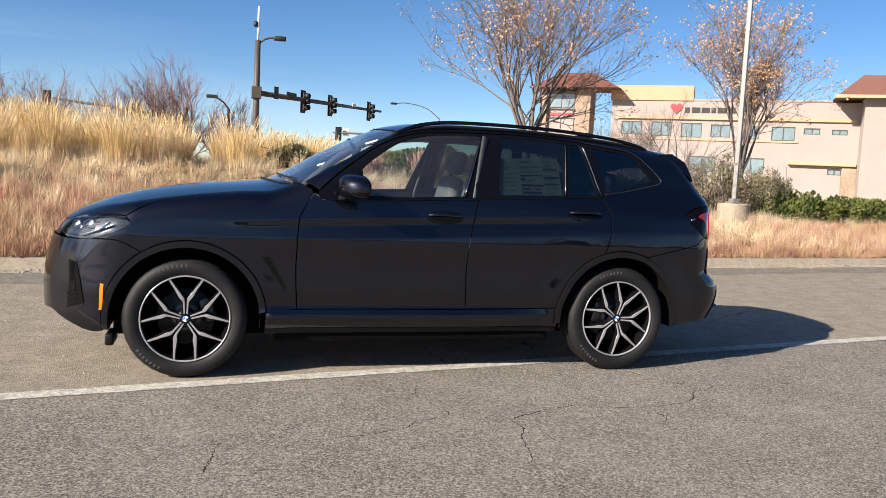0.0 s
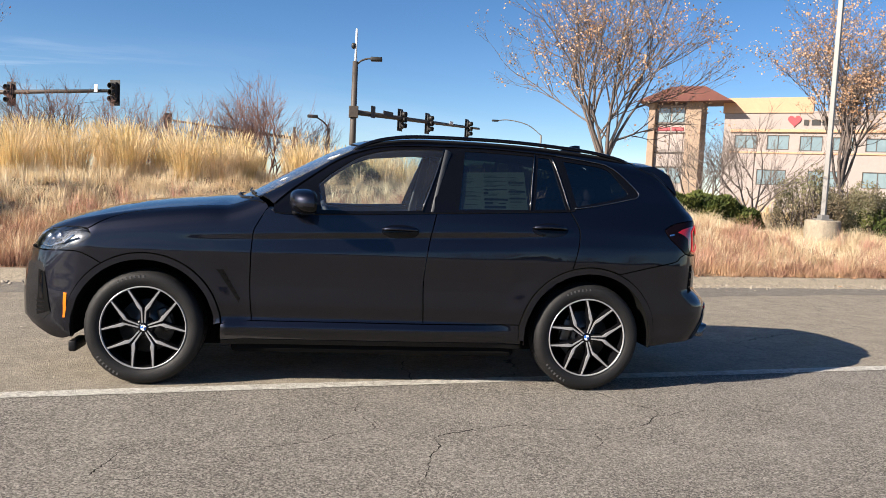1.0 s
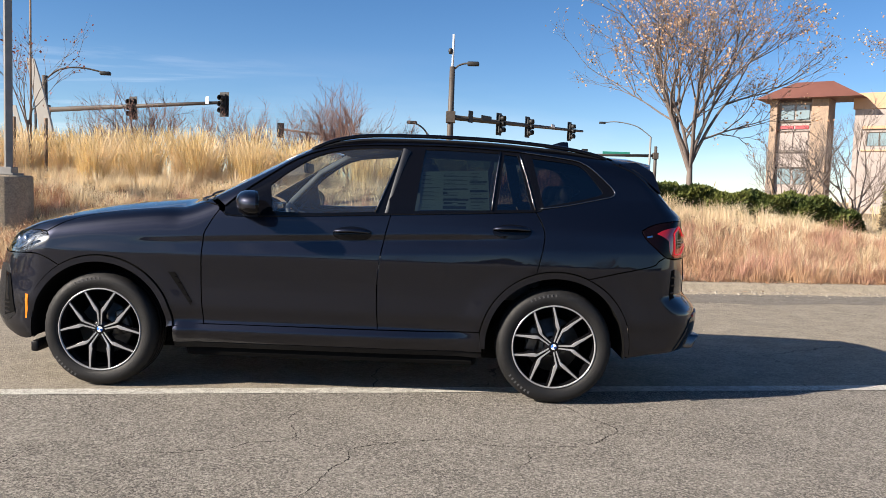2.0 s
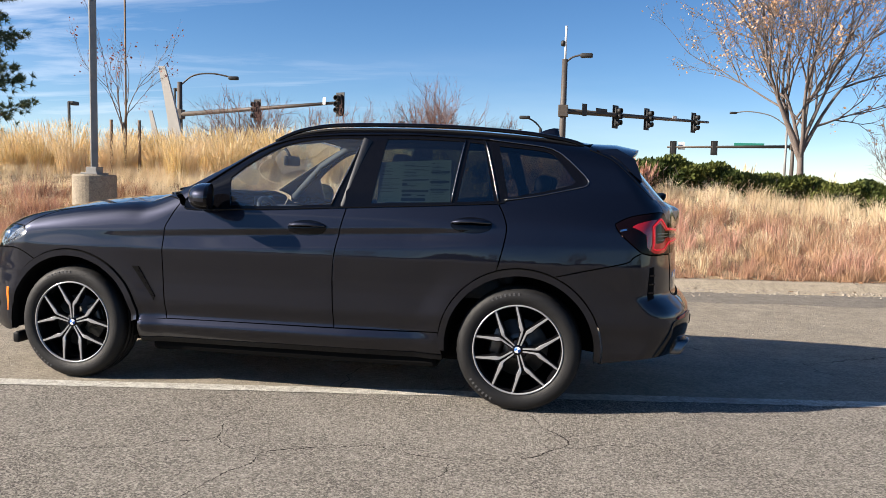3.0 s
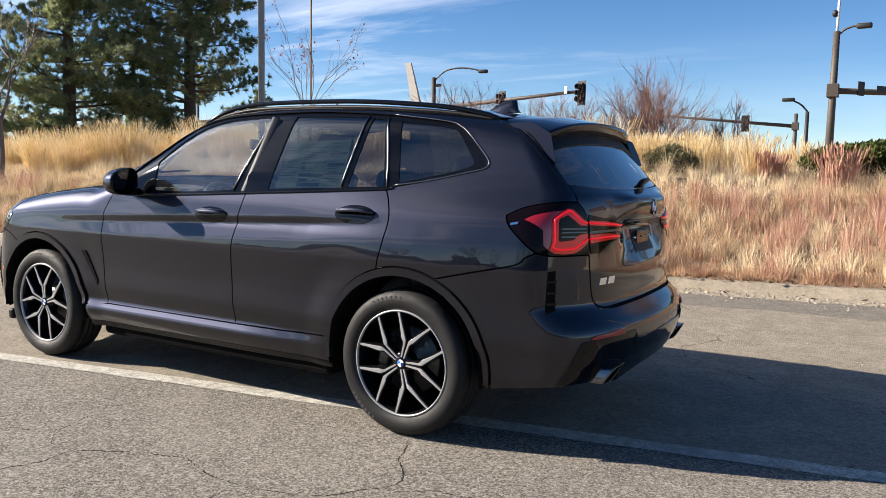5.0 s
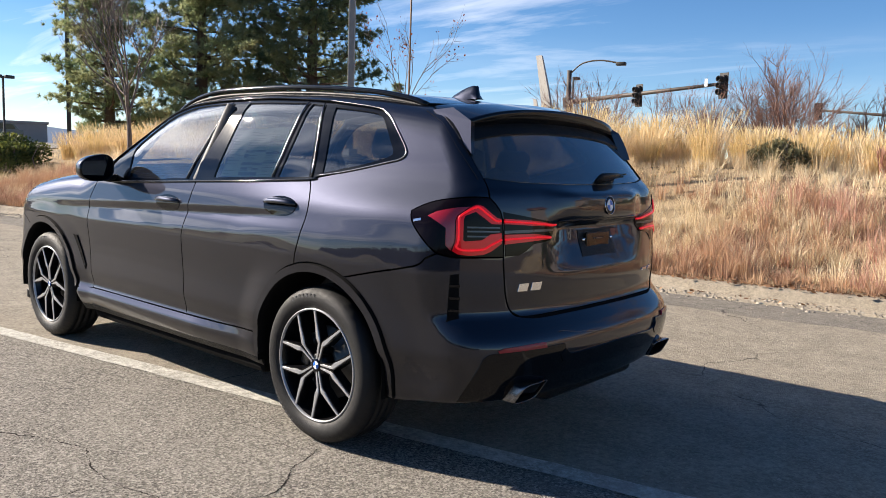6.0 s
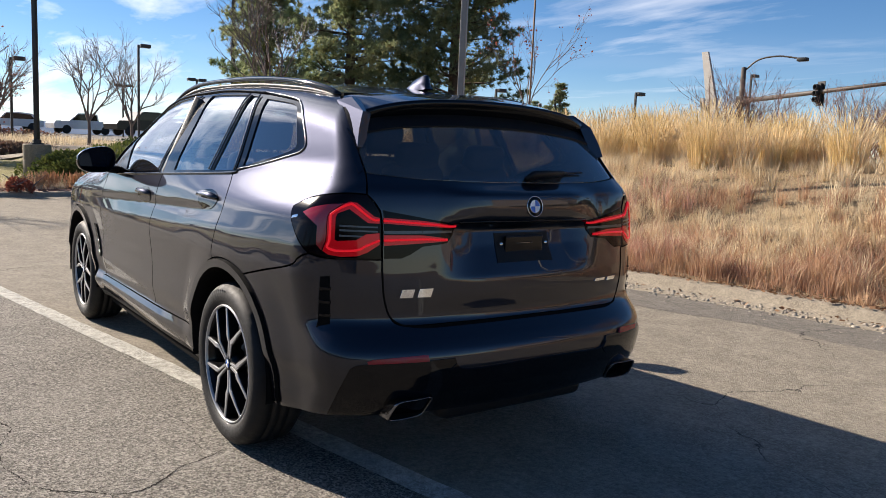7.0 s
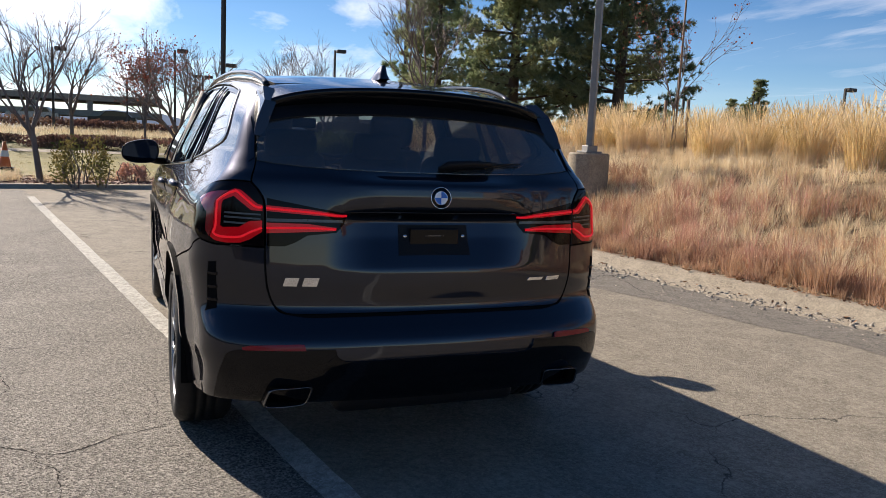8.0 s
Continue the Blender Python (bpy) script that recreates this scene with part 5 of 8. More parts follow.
def bar_piece(path, widths, top, depth):
    """A straight-sided bar along a path in the wheel's plane."""
    v, f = [], []
    for i, (p, w) in enumerate(zip(path, widths)):
        a, b = Vector(path[max(i - 1, 0)]), Vector(path[min(i + 1, len(path) - 1)])
        d = (b - a).normalized()
        n = Vector((-d.y, d.x))
        for s, z in ((1, top[i]), (-1, top[i]), (-1.25, top[i] - depth), (1.25, top[i] - depth)):
            v.append((p[0] + n.x * w * s, p[1] + n.y * w * s, z))
    for i in range(len(path) - 1):
        for j in range(4):
            f.append((i * 4 + j, (i + 1) * 4 + j, (i + 1) * 4 + (j + 1) % 4, i * 4 + (j + 1) % 4))
    f += [(0, 1, 2, 3), tuple(len(v) - 4 + j for j in (3, 2, 1, 0))]
    return v, f


SPOKES = []
for s in (-1, 1):
    path = [(0.030, s * 0.0080), (0.104, s * 0.0120), (0.121, s * 0.0175), (0.133, s * 0.0275), (0.186, s * 0.0610), (0.237, s * 0.0955)]
    face = bar_piece(path, [0.0034, 0.0044, 0.0080, 0.0092, 0.0054, 0.0044], [-0.013, -0.0075, -0.004, -0.004, -0.006, -0.0085], 0.004)
    body = bar_piece(path, [0.0105, 0.0115, 0.0150, 0.0158, 0.0125, 0.0120], [-0.0172, -0.0117, -0.0082, -0.0082, -0.0102, -0.0127], 0.042)
    SPOKES.append((make_mesh("spoke_face", *face, False, M_ALLOY), make_mesh("spoke", *body, False, M_RIM)))
HUB_ME = make_mesh("wheel_hub", *lathe([(0.0, -0.016), (0.040, -0.016), (0.052, -0.022), (0.060, -0.045), (0.062, -0.09)], 40), True, M_RIM)
BOLT_ME = make_mesh("wheel_bolt", *lathe([(0.0, -0.022), (0.006, -0.022), (0.008, -0.026), (0.008, -0.04)], 10), True, M_BLACK)
CALIPER_ME = make_mesh("brake_caliper", *rounded_box(0.07, 0.16, 0.07, 0.015, 2, (0.130, 0.0, -0.095)), True, M_STEEL)
mark = []
for a in np.linspace(-14, 14, 7):
    t = radians(90 + a)
    mark.append(moved(rounded_box(0.011, 0.017, 0.002, 0.0006, 1), pose(0.325 * math.cos(t), 0.325 * math.sin(t), 0.0055, 0, 0, a)))
MARK_ME = make_mesh("sidewall_mark", *merge(*mark), False, M_MARK)
for hx, phase, mark_turn in ((-HUB_X, 18, 14), (HUB_X, -1, 14)):
    for flip in (1, -1):
        at = pose(hx, -0.93 * flip, HUB_Z, 90 if flip > 0 else -90, 0, 0)
        wheel = part("wheel", BARREL_ME, CAR, "black alloy wheel with machined split spokes", at)
        part("tyre", TYRE_ME, wheel, "black rubber tyre"), part("rim_lip", LIP_ME, wheel), part("brake_disc", DISC_ME, wheel), part("wheel_hub", HUB_ME, wheel)
        part("brake_caliper", CALIPER_ME, wheel, "", pose(0, 0, 0, 0, 0, 20 if hx < 0 else 165))
        part("sidewall_mark", MARK_ME, wheel, "pale raised sidewall marks", pose(0, 0, 0, 0, 0, mark_turn))
        part("sidewall_mark", MARK_ME, wheel, "pale raised sidewall marks", pose(0, 0, 0, 0, 0, mark_turn + 125))
        for k in range(5):
            turn = pose(0, 0, 0, 0, 0, phase + 72 * k)
            for face_me, body_me in SPOKES:
                part("spoke_face", face_me, wheel, "", turn), part("spoke", body_me, wheel, "", turn)
            t = radians(phase + 72 * k + 36)
            part("wheel_bolt", BOLT_ME, wheel, "", pose(0.046 * math.cos(t), 0.046 * math.sin(t), 0))
        for r, h, mat in ((0.031, -0.0125, M_PIANO), (0.019, -0.0118, M_BLUE)):
            part("hub_cap", make_mesh("hub_cap", *lathe([(0, h), (r * 0.97, h), (r, h - 0.002), (r, h - 0.006)], 28), True, mat), wheel)
        for k in (0, 2):
            arc = [(0, 0)] + [(0.0185 * math.cos(t), 0.0185 * math.sin(t)) for t in np.linspace(k * math.pi / 2, (k + 1) * math.pi / 2, 7)]
            part("hub_cap_quarter", make_mesh("hub_cap_quarter", *prism(arc, -0.013, -0.0112), False, M_WHITE_PAINT), wheel, "", pose(0, 0, 0, 0, 0, 20))
        # liner of the wheel well
        v, f = [], []
        angles = np.linspace(-8, 188, 28)
        for a in angles:
            c, n = 0.437 * math.cos(radians(a)), 0.437 * math.sin(radians(a))
            v += [(hx + c, -0.925 * flip, HUB_Z + n), (hx + c, -0.56 * flip, HUB_Z + n), (hx + 0.05 * c, -0.56 * flip, HUB_Z + 0.05 * n)]
        for i in range(len(angles) - 1):
            f += [(i * 3, i * 3 + 1, i * 3 + 4, i * 3 + 3), (i * 3 + 1, i * 3 + 2, i * 3 + 5, i * 3 + 4)]
        part("wheel_well", make_mesh("wheel_well", v, f, True, M_WELL_SHADE), CAR, "black wheel well liner")

# floor, engine and boot mass
for name, sx, sy, sz, at in (("underbody", 3.6, 1.16, 0.25, (-0.08, 0, 0.325)), ("floor_pan", 1.86, 1.70, 0.47, (0.02, 0, 0.440)), ("engine_bay", 1.15, 1.10, 0.50, (-1.50, 0, 0.66)), ("boot_floor", 1.15, 1.10, 0.42, (1.62, 0, 0.66)), ("door_sills", 1.9, 1.76, 0.12, (0.02, 0, 0.40))):
    part(name, make_mesh(name, *rounded_box(sx, sy, sz, 0.03, 2, at), False, M_WELL_SHADE), CAR, "black underside and floor")

# cabin
v, f = rounded_box(0.46, 1.56, 0.34, 0.07, 3, (-0.66, 0, 0.93))
part("dashboard", make_mesh("dashboard", v, f, True, M_INSIDE), CAR, "black dashboard")
v, f = rounded_box(0.03, 0.30, 0.13, 0.012, 2, (-0.50, -0.06, 1.12))
part("dash_screen", make_mesh("dash_screen", v, f, True, M_PIANO), CAR)
wheel_at = pose(-0.285, -0.37, 1.015, 0, 64, 0)
ring = make_mesh("steering_wheel", *tube([(0.183 * math.cos(t), 0.183 * math.sin(t), 0) for t in np.linspace(0, 2 * math.pi, 40, endpoint=False)], 0.016, 8, closed=True), True, M_INSIDE)
steer = part("steering_wheel", ring, CAR, "black three-spoke steering wheel", wheel_at)
part("wheel_boss", make_mesh("wheel_boss", *merge(rounded_box(0.13, 0.16, 0.05, 0.02, 3, (0.01, 0, -0.01)), rounded_box(0.05, 0.34, 0.02, 0.008, 2), rounded_box(0.18, 0.05, 0.02, 0.008, 2, (0.09, 0, 0))), True, M_INSIDE), steer)


def seat(x, y, wide, lean=14):
    """A car seat: cushion, back and headrest."""
    base = part("seat", make_mesh("seat", *rounded_box(0.50, wide, 0.16, 0.06, 3, (x - 0.05, y, 0.68)), True, M_SEAT), CAR, "dark upholstered seat")
    at = pose(x + 0.20, y, 0.72, 0, lean, 0)
    part("seat_back", make_mesh("seat_back", *rounded_box(0.13, wide * 0.94, 0.62, 0.055, 3, (0, 0, 0.28), 0.86), True, M_SEAT), base, "", at)
    return base, at


for y in (-0.37, 0.37):
    base, at = seat(0.22, y, 0.52)
    part("headrest", make_mesh("headrest", *rounded_box(0.10, 0.27, 0.19, 0.045, 3, (0.0, 0, 0.70)), True, M_SEAT), base, "", at)
    part("headrest_post", make_mesh("headrest_post", *merge(*[tube([(0, s, 0.50), (0, s, 0.64)], 0.007, 6) for s in (-0.07, 0.07)]), True, M_SATIN), base, "", at)
for y in (-0.42, 0.0, 0.42):
    base, at = seat(1.10, y, 0.42, 20)
    part("headrest", make_mesh("headrest", *rounded_box(0.09, 0.24, 0.13, 0.04, 3, (0.0, 0, 0.63)), True, M_SEAT), base, "", at)
v, f = rounded_box(0.03, 0.25, 0.07, 0.012, 2, (-0.30, -0.02, 1.44))
part("inside_mirror", make_mesh("inside_mirror", *merge((v, f), tube([(-0.31, -0.02, 1.46), (-0.36, 0, 1.53)], 0.012, 6)), True, M_BLACK), CAR, "black inside mirror")
for flip in (1, -1):
    v, f = tube([(0.36, flip * 0.84, 0.9), (0.38, flip * 0.845, 1.16), (0.47, flip * 0.70, 1.56)], [0.06, 0.05, 0.045], 8, flat=0.35)
    part("pillar_trim", make_mesh("pillar_trim", v, f, True, M_INSIDE), CAR, "dark inner pillar trim")
    v, f = tube([(-0.60, flip * 0.79, 1.16), (-0.33, flip * 0.70, 1.42), (-0.1, flip * 0.63, 1.55), (0.4, flip * 0.60, 1.60), (1.2, flip * 0.57, 1.58), (1.75, flip * 0.53, 1.50)], 0.03, 8, flat=0.8)
    part("headliner_edge", make_mesh("headliner_edge", v, f, True, M_PILLAR), CAR)
headliner = [tuple(np.array(p) - (0, 0, 0.035)) for y in (-0.55, -0.28, 0.0, 0.28, 0.55) for p in roof_pts(*[(x, y) for x in (-0.1, 0.3, 0.8, 1.3, 1.75)])]
part("headliner", make_mesh("headliner", headliner, [(i * 5 + j, i * 5 + j + 1, (i + 1) * 5 + j + 1, (i + 1) * 5 + j) for i in range(4) for j in range(4)], True, M_PILLAR), CAR, "grey cloth headliner")
# the price sheet inside the rear door window, printed in rows
quad = [body_shoot(np.array([[x, -0.8, z]]), (0, -1, 0), -0.022, 0.6)[0] for x, z in ((0.560, 1.190), (1.000, 1.200), (0.985, 1.452), (0.555, 1.430))]


def on_sheet(a, b, lift):
    p = (quad[0] * (1 - a) + quad[1] * a) * (1 - b) + (quad[3] * (1 - a) + quad[2] * a) * b
    return tuple(p + np.array((0, -0.92, 0.38)) * lift)


def sheet_patch(a0, a1, b0, b1, lift, thick=0.0006):
    v = [on_sheet(a, b, h) for h in (lift - thick, lift) for a, b in ((a0, b0), (a1, b0), (a1, b1), (a0, b1))]
    return v, [(3, 2, 1, 0), (4, 5, 6, 7), (0, 1, 5, 4), (1, 2, 6, 5), (2, 3, 7, 6), (3, 0, 4, 7)]


sheet_ob = part("window_sheet", make_mesh("window_sheet", *sheet_patch(0, 1, 0, 1, 0), False, M_PAPER), BODY["rear_door", False], "printed white paper sheet inside the window")
rng = random.Random(4)
ink = []
for a0, a1, b0, b1, dark in ((0.33, 0.70, 0.52, 0.55, 1), (0.33, 0.70, 0.24, 0.29, 1), (0.33, 0.66, 0.03, 0.10, 1), (0.72, 0.98, 0.70, 0.73, 1), (0.72, 0.98, 0.46, 0.50, 1), (0.72, 0.98, 0.28, 0.31, 1), (0.33, 0.40, 0.40, 0.47, 1), (0.34, 0.46, 0.15, 0.20, 1), (0.55, 0.66, 0.15, 0.18, 1)):
    ink.append(sheet_patch(a0, a1, b0, b1, 0.0012))
for b in np.arange(0.05, 0.95, 0.035):
    for a0, a1 in ((0.03, 0.30), (0.34, 0.69), (0.73, 0.97)):
        if rng.random() < 0.7:
            ink.append(sheet_patch(a0, a0 + (a1 - a0) * rng.uniform(0.4, 1.0), b, b + 0.008, 0.0010))
part("sheet_print", make_mesh("sheet_print", *merge(*ink), False, M_INK), sheet_ob, "dark printed lines and bars")
for x, y, z, w in ((-0.63, -0.60, 1.345, 0.05), (-0.30, -0.62, 1.50, 0.09)):
    p, n = body_snap(np.array([[x, y, z]]), 0.001)[0], body_normal(np.array([[x, y, z]]))[0]
    v, f = rounded_box(w, 0.035, 0.001, 0.0004, 1)
    part("windscreen_sticker", make_mesh("windscreen_sticker", *moved((v, f), look(tuple(p), tuple(p - n)) @ pose(0, 0, 0, 0, 0, 35)), False, M_PAPER), CAR, "small white windscreen sticker")
# seals along the windscreen foot and front wipers
v, f = tube(body_snap(spline([(-0.80, -0.77, 1.19), (-0.90, -0.55, 1.21), (-0.97, 0, 1.215), (-0.90, 0.55, 1.21), (-0.80, 0.77, 1.19)], 0.06), 0.0), 0.010, 6)
part("cowl_seal", make_mesh("cowl_seal", v, f, True, M_BLACK), CAR, "black cowl under the windscreen")
v, f = tube(body_snap(spline([(-0.86, -0.15, 1.23), (-0.84, -0.45, 1.225), (-0.78, -0.70, 1.21)], 0.06), 0.008), 0.007, 6)
part("front_wiper", make_mesh("front_wiper", v, f, True, M_BLACK), CAR, "black front wiper")


# ---- plants ----
def leaf_mat(name, a, b, c=None, rough=0.7, through=0.3, spread=0.35, patch=0.7):
    """Leaves and blades: each one its own tone between two or three colours, in patches, a little light coming through."""
    m, nodes, links = shader(name)
    p = nodes["Principled BSDF"]
    p.inputs["Roughness"].default_value, p.inputs["Specular IOR Level"].default_value = rough, 0.25
    geo, co = nodes.new("ShaderNodeNewGeometry"), nodes.new("ShaderNodeTexCoord")
    n = node(nodes, "ShaderNodeTexNoise", Scale=patch, Detail=3.0)
    links.new(co.outputs["Object"], n.inputs["Vector"])
    mix = nodes.new("ShaderNodeMix")
    mix.data_type = "RGBA"
    mix.inputs["A"].default_value, mix.inputs["B"].default_value = (*a, 1), (*b, 1)
    links.new(geo.outputs["Random Per Island"], mix.inputs["Factor"])
    out = mix.outputs["Result"]
    if c:
        ramp = nodes.new("ShaderNodeMapRange")
        ramp.inputs["From Min"].default_value, ramp.inputs["From Max"].default_value = 0.5 - spread * 0.3, 0.5 + spread * 0.3
        links.new(n.outputs["Fac"], ramp.inputs["Value"])
        mix2 = nodes.new("ShaderNodeMix")
        mix2.data_type = "RGBA"
        mix2.inputs["B"].default_value = (*c, 1)
        links.new(ramp.outputs["Result"], mix2.inputs["Factor"]), links.new(out, mix2.inputs["A"])
        out = mix2.outputs["Result"]
    links.new(out, p.inputs["Base Color"])
    t = nodes.new("ShaderNodeBsdfTranslucent")
    links.new(out, t.inputs["Color"])
    mx = nodes.new("ShaderNodeMixShader")
    mx.inputs["Fac"].default_value = through
    links.new(p.outputs[0], mx.inputs[1]), links.new(t.outputs[0], mx.inputs[2]), links.new(mx.outputs[0], nodes["Material Output"].inputs["Surface"])
    return m


M_STRAW = leaf_mat("straw_grass", (0.73, 0.59, 0.39), (0.46, 0.345, 0.21), (0.79, 0.67, 0.47), patch=0.6)
M_RUSSET = leaf_mat("russet_grass", (0.50, 0.29, 0.20), (0.18, 0.085, 0.062), (0.56, 0.37, 0.23), patch=2.6, spread=0.5)
M_PLUME = leaf_mat("feather_grass", (0.84, 0.66, 0.34), (0.46, 0.32, 0.14), (0.78, 0.62, 0.40), patch=1.6)
M_PINK = leaf_mat("pink_seed_grass", (0.62, 0.38, 0.29), (0.42, 0.23, 0.17))
M_HEDGE = leaf_mat("juniper_green", (0.085, 0.115, 0.03), (0.03, 0.047, 0.014), (0.14, 0.155, 0.04), patch=2.0)
M_HEDGE_DARK = leaf_mat("maroon_hedge", (0.20, 0.10, 0.08), (0.11, 0.05, 0.045), (0.17, 0.11, 0.075), patch=1.0)
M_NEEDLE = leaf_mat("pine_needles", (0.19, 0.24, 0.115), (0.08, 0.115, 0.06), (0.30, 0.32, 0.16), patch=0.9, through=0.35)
# lighter copy of the needles, with sunlight put into its colour
M_NEEDLE_SUNLIT = leaf_mat("pine_needles_sunlit_tone", (0.27, 0.34, 0.17), (0.13, 0.18, 0.09), (0.40, 0.42, 0.23), patch=0.9, through=0.35)
M_DRY_LEAF = leaf_mat("dry_orange_leaves", (0.60, 0.36, 0.20), (0.42, 0.23, 0.125), (0.62, 0.43, 0.28), patch=0.9)
M_RED_LEAF = leaf_mat("dry_red_leaves", (0.32, 0.10, 0.06), (0.20, 0.06, 0.045))
M_LAWN = leaf_mat("winter_lawn", (0.28, 0.22, 0.05), (0.19, 0.165, 0.032), (0.33, 0.25, 0.075), patch=0.35)
M_SHRUB = leaf_mat("shrub_green", (0.12, 0.13, 0.035), (0.06, 0.07, 0.02), (0.22, 0.17, 0.06), patch=3.0)
M_BARK = plain("grey_bark", (0.155, 0.125, 0.11), 0.9, vary=0.35, scale=30, bump=0.7, bump_scale=60)
M_BARK_RED = plain("red_twigs", (0.20, 0.11, 0.085), 0.85, vary=0.3, scale=20)
M_BARK_PINE = plain("pine_bark", (0.10, 0.065, 0.045), 0.95, vary=0.35, scale=20, bump=0.8, bump_scale=40)
M_TURF = ground_mat("turf", (0.12, 0.11, 0.03), (0.26, 0.22, 0.065), 35.0, 0.5, bump=0.8, stain=(0.24, 0.18, 0.08))
M_MULCH = ground_mat("bark_mulch", (0.10, 0.055, 0.04), (0.30, 0.17, 0.12), 45.0, 0.6, bump=1.0)
rs = np.random.RandomState(7)


def fast_mesh(name, verts, tris, material, smooth=False):
    verts, tris = np.asarray(verts, np.float32), np.asarray(tris, np.int32)
    me = bpy.data.meshes.new(name)
    me.vertices.add(len(verts)), me.loops.add(tris.size), me.polygons.add(len(tris))
    me.vertices.foreach_set("co", verts.ravel())
    me.loops.foreach_set("vertex_index", tris.ravel())
    me.polygons.foreach_set("loop_start", np.arange(0, tris.size, 3, dtype=np.int32))
    if smooth:
        me.polygons.foreach_set("use_smooth", np.ones(len(tris), bool))
    me.materials.append(material)
    me.update(calc_edges=True)
    return me


def ground_at(x, y):
    return land(*uv_of(x, y))


def blades(x, y, z, height, width, lean, turn=None):
    """Grass blades of three triangles each, bowed over to one side."""
    n = len(x)
    turn = rs.uniform(0, 2 * np.pi, n) if turn is None else turn
    way = np.stack([np.cos(turn), np.sin(turn), 0 * turn], -1)
    face = rs.uniform(0, np.pi, n)
    side = np.stack([np.cos(face), np.sin(face), 0 * face], -1) * (width / 2)[:, None]
    root = np.stack([x, y, z], -1)
    up = np.array([0, 0, 1.0])
    mid = root + up * (height * 0.55)[:, None] + way * (lean * 0.30)[:, None]
    tip = root + up * (height * np.sqrt(np.maximum(1 - (lean / height) ** 2 * 0.5, 0.2)))[:, None] + way * lean[:, None]
    v = np.stack([root - side, root + side, mid - side * 0.8, mid + side * 0.8, tip], 1).reshape(-1, 3)
    t = np.array([[0, 1, 3], [0, 3, 2], [2, 3, 4]])
    return v, (np.arange(n)[:, None, None] * 5 + t).reshape(-1, 3)


def simple_blades(x, y, z, height, width, lean):
    n = len(x)
    turn, face = rs.uniform(0, 2 * np.pi, n), rs.uniform(0, np.pi, n)
    way = np.stack([np.cos(turn), np.sin(turn), 0 * turn], -1)
    side = np.stack([np.cos(face), np.sin(face), 0 * face], -1) * (width / 2)[:, None]
    root = np.stack([x, y, z - 0.02], -1)
    tip = root + way * lean[:, None] + np.array([0, 0, 1.0]) * height[:, None]
    return np.stack([root - side, root + side, tip], 1).reshape(-1, 3), np.arange(3 * n).reshape(-1, 3)


def joined(*pieces):
    vs, ts, n = [], [], 0
    for v, t in pieces:
        vs.append(v), ts.append(t + n)
        n += len(v)
    return np.vstack(vs), np.vstack(ts)


def wander(u, v, k, seed=0.0):
    """A smooth field between about 0 and 1."""
    return 0.5 + 0.17 * (np.sin(k * u + 1.7 * seed) + np.sin(k * 0.73 * v + 0.6 * k * u + 2.1 + seed) + np.sin(k * 1.9 * v - 1.3 * k * u + seed * 3.1))


def scatter(n, u0, u1, v0, v1):
    return rs.uniform(u0, u1, n), rs.uniform(v0, v1, n)


def meadow(name, label, n, u0, u1, v0, v1, h0, h1, w, material, tuft=0.0, thin=0.0, seed=0.0, lean=0.5, clump=1.2):
    """A stand of grass over a stretch of the bank."""
    u, v = scatter(n, u0, u1, v0, v1)
    if thin:
        keep = rs.uniform(0, 1, n) < np.clip(wander(u, v, clump, seed) * 1.6 - thin, 0.06, 1)
        u, v = u[keep], v[keep]
    if tuft:
        cu, cv = np.round(u / tuft) * tuft, np.round(v / tuft) * tuft
        jit = np.sin(cu * 91.7 + cv * 37.3) * tuft * 0.45
        pull = rs.uniform(0.0, 0.85, len(u))
        u, v = u + (cu + jit - u) * pull, v + (cv - jit - v) * pull
    x, y = xy_of(u, v)
    z = land(u, v)
    height = (h0 + (h1 - h0) * np.clip(wander(u, v, 2.3, seed + 1), 0, 1)) * rs.uniform(0.55, 1.15, len(u))
    ve, tr = simple_blades(x, y, z, height, rs.uniform(0.5, 1.3, len(u)) * w, rs.uniform(0, lean, len(u)) * height)
    return thing(name, label, "grass", kind="stuff", me=fast_mesh(name, ve, tr, material))


def tufted(name, label, count, u0, u1, v0, v1, h0, h1, per, w, material, spread=0.10, thin=0.0, seed=0.0, clump=1.2, lean=0.8):
    """Bunch grass: separate tussocks whose blades fan out from one root."""
    u, v = scatter(count, u0, u1, v0, v1)
    if thin:
        keep = rs.uniform(0, 1, count) < np.clip((wander(u, v, clump, seed) - 0.5) * 2.6 + 1 - thin, 0.0, 1)
        u, v = u[keep], v[keep]
    n = len(u)
    tall = (h0 + (h1 - h0) * rs.uniform(0, 1, n) ** 1.5)
    u, v, tall = np.repeat(u, per), np.repeat(v, per), np.repeat(tall, per)
    a, r = rs.uniform(0, 2 * np.pi, n * per), np.abs(rs.normal(0, 1, n * per))
    x, y = xy_of(u + spread * 0.5 * r * np.cos(a), v + spread * 0.5 * r * np.sin(a))
    z = ground_at(x, y) - 0.03
    h = tall * rs.uniform(0.45, 1.1, n * per)
    ve, tr = blades(x, y, z, h, rs.uniform(0.5, 1.3, n * per) * w, np.minimum(h * 0.9, h * lean * rs.uniform(0.1, 1.0, n * per) ** 1.3), a + LOT + rs.normal(0, 0.5, n * per))
    return thing(name, label, "grass", kind="stuff", me=fast_mesh(name, ve, tr, material))


